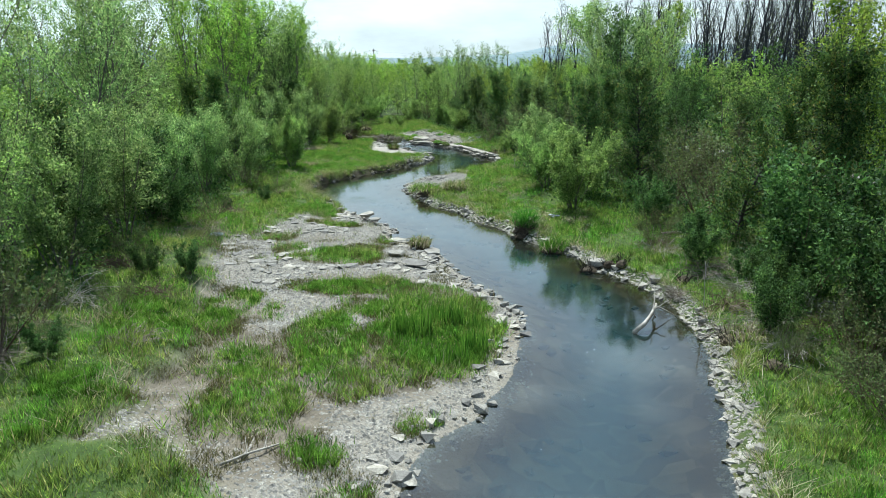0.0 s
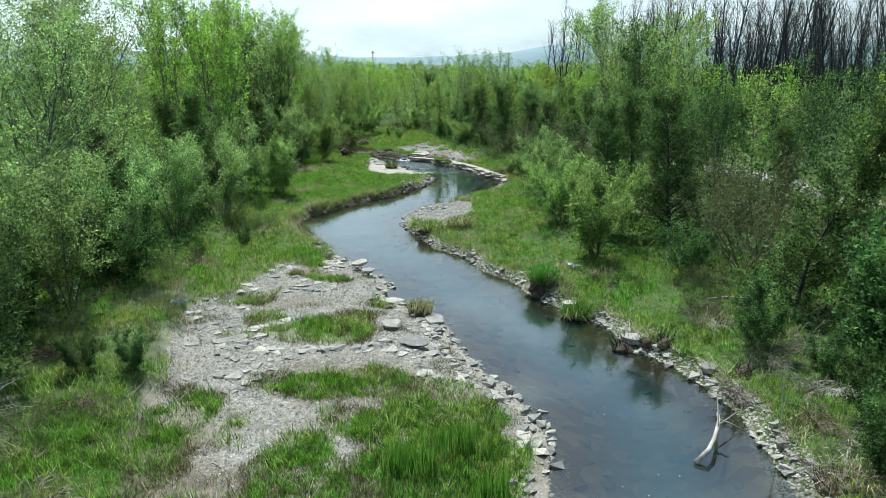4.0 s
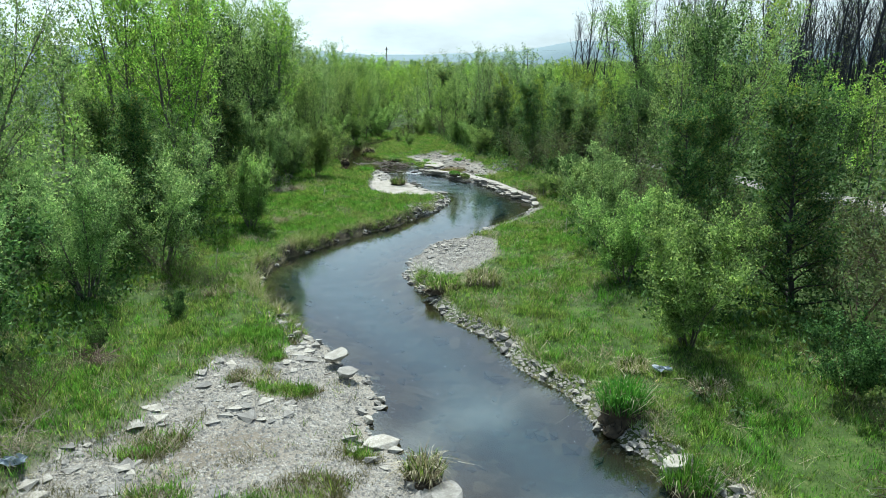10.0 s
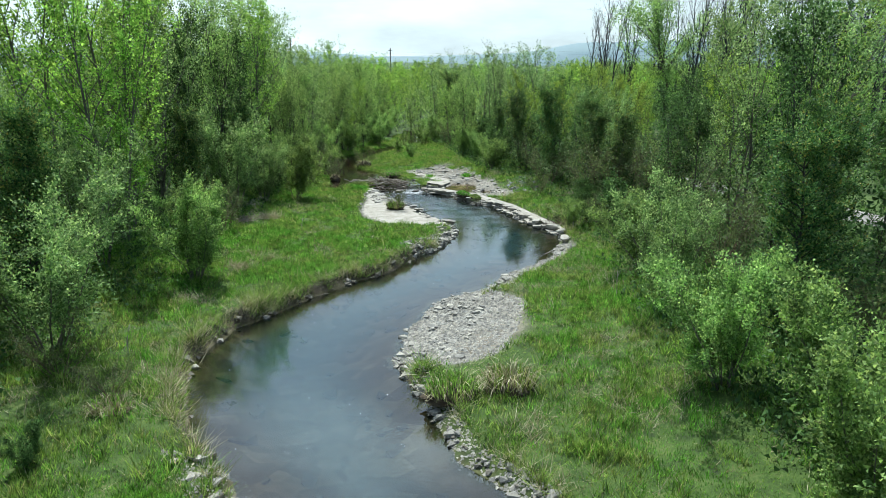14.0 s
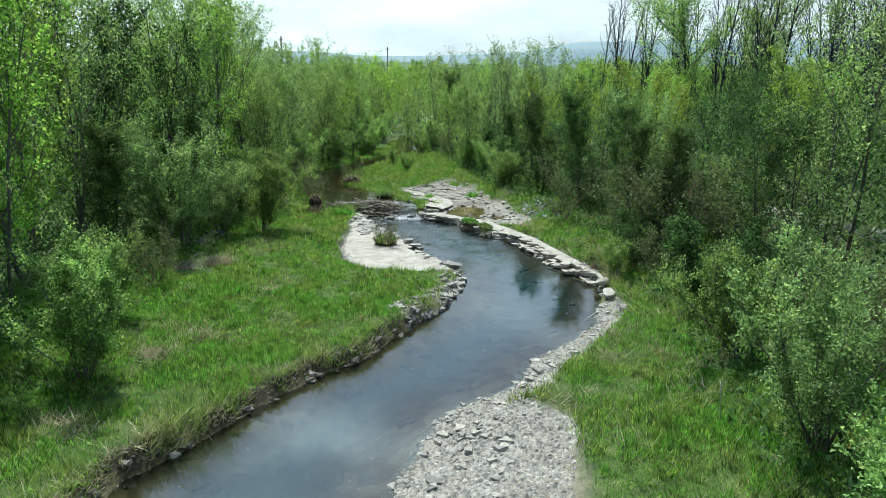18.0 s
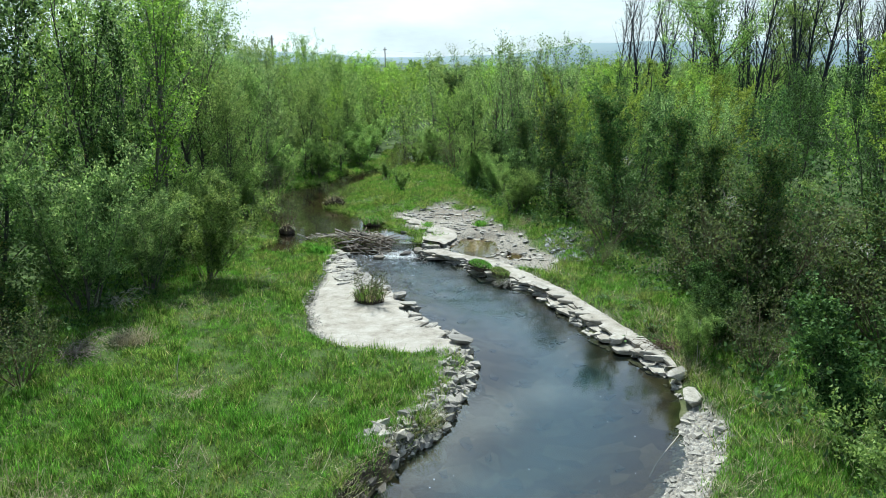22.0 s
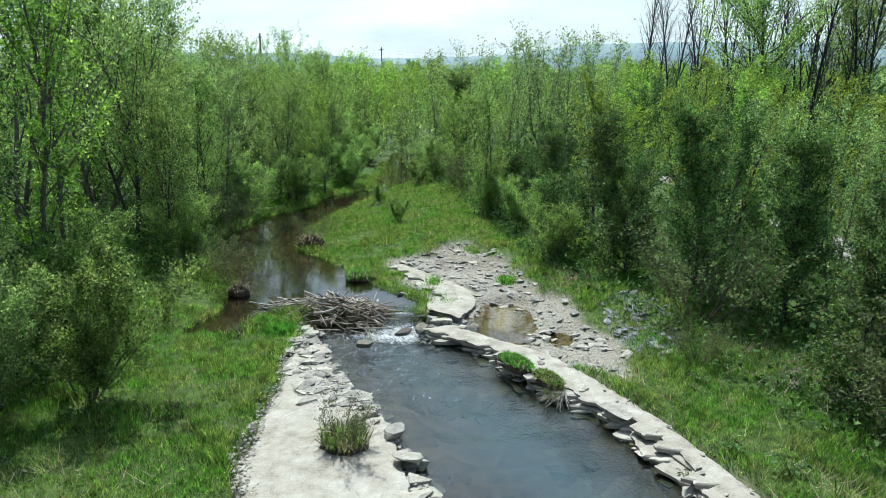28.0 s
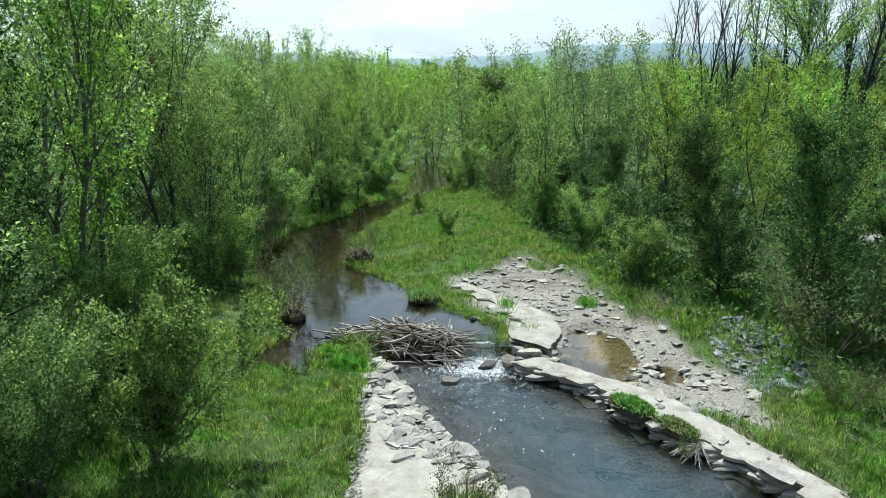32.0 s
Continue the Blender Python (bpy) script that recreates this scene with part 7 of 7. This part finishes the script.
def leafy_weed(x, y, h, n_, label, seed):
    """A fresh herb with broad leaves on short stalks."""
    r = np.random.RandomState(seed + 1400)
    root = new("leafy_weed")
    root.matrix_basis = pose(x, y, float(ground_z(x, y)) - 0.02, 0, 0, 0)
    tagged(root, label, "herb", "broad-leaved weeds")
    st, lf = Heap(), Heap()
    for k in range(n_):
        a = r.rand() * 6.28
        stem = wander(r, (r.normal() * 0.04, r.normal() * 0.04, 0), (math.cos(a) * 0.7, math.sin(a) * 0.7, 1), h * (0.4 + 0.7 * r.rand()), 3, 0.1, 0)
        st.tube(stem, 0.006, 0.003, 3)
        out = np.array((math.cos(a), math.sin(a), 0.1))
        side = np.array((-math.sin(a), math.cos(a), 0))
        L = h * (0.22 + 0.2 * r.rand())
        p = stem[-1]
        lf.add(np.array([p, p + out * L * 0.45 + side * L * 0.3, p + out * L * 0.4 - side * L * 0.3, p + out * L + (0, 0, -L * 0.25)]), [(0, 2, 1), (1, 2, 3)])
    tagged(part("stem", st.mesh("stem", LEAF_GREEN), None, root), kind="stuff")
    tagged(part("leaf", lf.mesh("leaf", LEAF_GREEN), None, root), kind="stuff")


for k, (x, y, h) in enumerate([(2.5, 48.5, 0.4), (2.8, 48.3, 0.35), (3.1, 48.7, 0.45), (1.5, 50.4, 0.3), (2.3, 51.0, 0.35), (2.9, 50.2, 0.4), (3.6, 52.0, 0.35), (2.6, 53.6, 0.35), (3.3, 54.2, 0.4), (6.7, 18.1, 0.4), (7.2, 19.4, 0.4), (4.1, 24.2, 0.35), (4.6, 23.6, 0.4), (-5.9, 52.9, 0.3)]):
    leafy_weed(x, y, h * 0.8, 26, "fresh broad-leaved weed in the bank grass", k)

# tall dead weed stalks
for k, (x, y, h) in enumerate([(3.5, 46.7, 1.0), (3.62, 46.9, 0.8), (3.4, 47.1, 0.9), (5.6, 15.2, 1.2), (-7.0, 45.2, 0.5), (4.9, 33.8, 0.9), (3.3, 37.0, 0.8), (-8.0, 33.0, 0.7)]):
    lone_stick(BRANCHES[k % 3], x, y, x + 0.08, y + 0.05, 0.5, "upright dead weed stalk in the grass", float(ground_z(x, y)), float(ground_z(x, y)) + h, "dead stalk")


# ---- overflow of the dam ----
fx_, fy_ = np.meshgrid(np.linspace(-4.2, -3.2, 16), np.linspace(58.3, 57.0, 22), indexing="ij")
fz_ = POND_Z + 0.005 - (POND_Z + 0.02) * smooth(57.9, 57.25, fy_) + (fbm(fx_, fy_, 0.25, 95) - 0.5) * 0.08 * smooth(58.1, 57.6, fy_)
f = [(a * 22 + b, a * 22 + b + 1, (a + 1) * 22 + b + 1, (a + 1) * 22 + b) for a in range(15) for b in range(21)]
fall = new("water_fall", mesh_of("water_fall", np.stack([fx_, fy_, fz_], 2).reshape(-1, 3), f, WATER, True, {"riffle": np.full(fx_.size, 0.9), "deep": np.full(fx_.size, 0.3)}))
tagged(fall, "small overflow of water through the dam", "water", kind="structure")
r = np.random.RandomState(96)
n_ = 7000
u = r.rand(n_)
x = -3.72 + r.normal(size=n_) * (0.16 + 0.35 * u)
y = 57.75 - 1.0 * u - 0.5 * u * r.rand(n_) ** 2
z = POND_Z - (POND_Z) * smooth(57.9, 57.25, y) + 0.03 + 0.05 * r.rand(n_) * (u < 0.6)
h = Heap()
h.leaves(np.stack([x, y, z], 1), np.stack([r.normal(size=n_) * 0.5, -np.ones(n_), r.normal(size=n_) * 0.25], 1), 0.02 + 0.045 * r.rand(n_), 0.008 + 0.014 * r.rand(n_), r)
# White slivers below the dam, part foam streaks, part drawn-in glitter of the riffle.
n_ = 520
x, y = -4.2 + 1.1 * r.normal(size=n_), 56.9 - 3.6 * r.rand(n_) ** 1.4
k = stream_at(x, y) < -0.25
x, y = x[k], y[k]
h.leaves(np.stack([x, y, 0.012 + 0 * x], 1), np.stack([r.normal(size=len(x)) * 0.4, -np.ones(len(x)), 0 * x], 1), 0.04 + 0.08 * r.rand(len(x)), 0.004 + 0.007 * r.rand(len(x)), r)
n_ = 900
x, y = -7 + 12 * r.rand(n_), 9 + 40 * r.rand(n_)
k = (stream_at(x, y) < -0.5) & (fbm(x, y, 2.2, 87) > 0.5)
x, y = x[k], y[k]
h.leaves(np.stack([x, y, 0.006 + 0 * x], 1), np.stack([r.normal(size=len(x)), r.normal(size=len(x)), 0 * x], 1), 0.012 + 0.016 * r.rand(len(x)), 0.012 + 0.012 * r.rand(len(x)), r)
tagged(new("foam", h.mesh("foam", FOAM)), "white foam and drawn glitter streaks below the dam, flecks drifting downstream", "foam", kind="stuff")


# ---- far things ----
def pole(x, y, h, arm):
    root = new("utility_pole")
    root.matrix_basis = pose(x, y, 0.5, 0, 0, 10)
    tagged(root, "tall grey wooden utility pole above the trees", "utility pole", "utility poles")
    hp = Heap()
    hp.tube([(0, 0, -0.5), (0, 0, h * 0.5), (0, 0, h)], 0.2, 0.13, 8, True)
    part("shaft", hp.mesh("shaft", BARK_GREY, True), None, root)
    hp = Heap()
    hp.tube([(-arm, 0, h - 0.6), (0, 0, h - 0.6), (arm, 0, h - 0.6)], 0.09, 0.09, 4, True)
    part("crossarm", hp.mesh("crossarm", BARK_GREY), None, root)


pole(-23.9, 231, 12.5, 0.55)
pole(-34, 155, 12.0, 0.35)
pole(18, 235, 12.0, 0.5)
hp = Heap()
for dz in (0.0, 0.7):
    for a, b in (((-130, 226), (-23.9, 231)), ((-23.9, 231), (18, 235)), ((18, 235), (120, 240))):
        tt = np.linspace(0, 1, 14)
        hp.tube(np.stack([a[0] + (b[0] - a[0]) * tt, a[1] + (b[1] - a[1]) * tt, 12.2 - dz - 3.2 * tt * (1 - tt)], 1), 0.008, 0.008, 3)
tagged(new("power_line", hp.mesh("power_line", BARK_DARK)), "thin dark power lines between the poles", "power line")


def box(bm, x0, x1, y0, y1, z0, z1):
    v = [bm.verts.new((x, y, z)) for z in (z0, z1) for y in (y0, y1) for x in (x0, x1)]
    for q in ((0, 2, 3, 1), (4, 5, 7, 6), (0, 1, 5, 4), (1, 3, 7, 5), (3, 2, 6, 7), (2, 0, 4, 6)):
        bm.faces.new([v[k] for k in q])


WALL_METAL = plain_material("white_ribbed_metal", (0.55, 0.6, 0.64), (0.68, 0.72, 0.75), 0.5, 0.6)
ROOF_METAL = plain_material("blue_grey_roof", (0.20, 0.27, 0.34), (0.28, 0.35, 0.42), 0.45, 0.5)
shed = new("warehouse")
shed.matrix_basis = pose(-58, 88, 0.8, 0, 0, 20)
tagged(shed, "long low warehouse with pale ribbed walls and blue-grey roof", "building")
bm = bmesh.new()
box(bm, -14, 14, -8, 8, -1, 6.0)
part("wall", bm, WALL_METAL, shed)
bm = bmesh.new()
for k in range(70):
    box(bm, -14 + k * 0.4, -13.8 + k * 0.4, -8.06, -8.0, 0, 6.0)
part("wall_rib", bm, WALL_METAL, shed, "raised vertical wall ribs")
bm = bmesh.new()
v = [bm.verts.new(p) for p in ((-14.4, -8.5, 5.9), (14.4, -8.5, 5.9), (14.4, 0, 7.6), (-14.4, 0, 7.6), (14.4, 8.5, 5.9), (-14.4, 8.5, 5.9))]
bm.faces.new((v[0], v[1], v[2], v[3]))
bm.faces.new((v[3], v[2], v[4], v[5]))
bmesh.ops.solidify(bm, geom=bm.faces[:], thickness=0.2)
part("roof", bm, ROOF_METAL, shed)
hp = Heap()
hp.tube([(9, -3, 6.5), (9, -3, 9.0)], 0.2, 0.2, 8, True)
part("vent_pipe", hp.mesh("vent_pipe", ROOF_METAL, True), None, shed)
TRACK = plain_material("track_gravel", (0.16, 0.155, 0.14), (0.26, 0.25, 0.23), 0.95, 3.0)
# gravel track behind the right wood
for pts, wide in (([(17.6, 20.0), (16.4, 36.0), (16.2, 42.0), (13.6, 50.0), (10.8, 57.0), (10.5, 64.0), (10.4, 72.0), (8.5, 84.0)], 0.8),):
    c_ = curve(pts, 8)
    nrm = np.gradient(c_, axis=0)
    nrm = np.stack([nrm[:, 1], -nrm[:, 0]], 1) / np.linalg.norm(nrm, axis=1)[:, None]
    rows_ = [np.concatenate([c_ + nrm * o, np.array([float(ground_z(a, b)) + hz for a, b in c_ + nrm * o])[:, None]], 1) for o, hz in ((-wide, -0.05), (-wide * 0.8, 0.06), (0, 0.1), (wide * 0.8, 0.06), (wide, -0.05))]
    n_ = len(c_)
    f = [(a * n_ + b, a * n_ + b + 1, (a + 1) * n_ + b + 1, (a + 1) * n_ + b) for a in range(4) for b in range(n_ - 1)]
    track = new("road", mesh_of("road", np.concatenate(rows_), f, TRACK, True))
    tagged(track, "pale gravel track seen through the trees", "road", kind="structure")
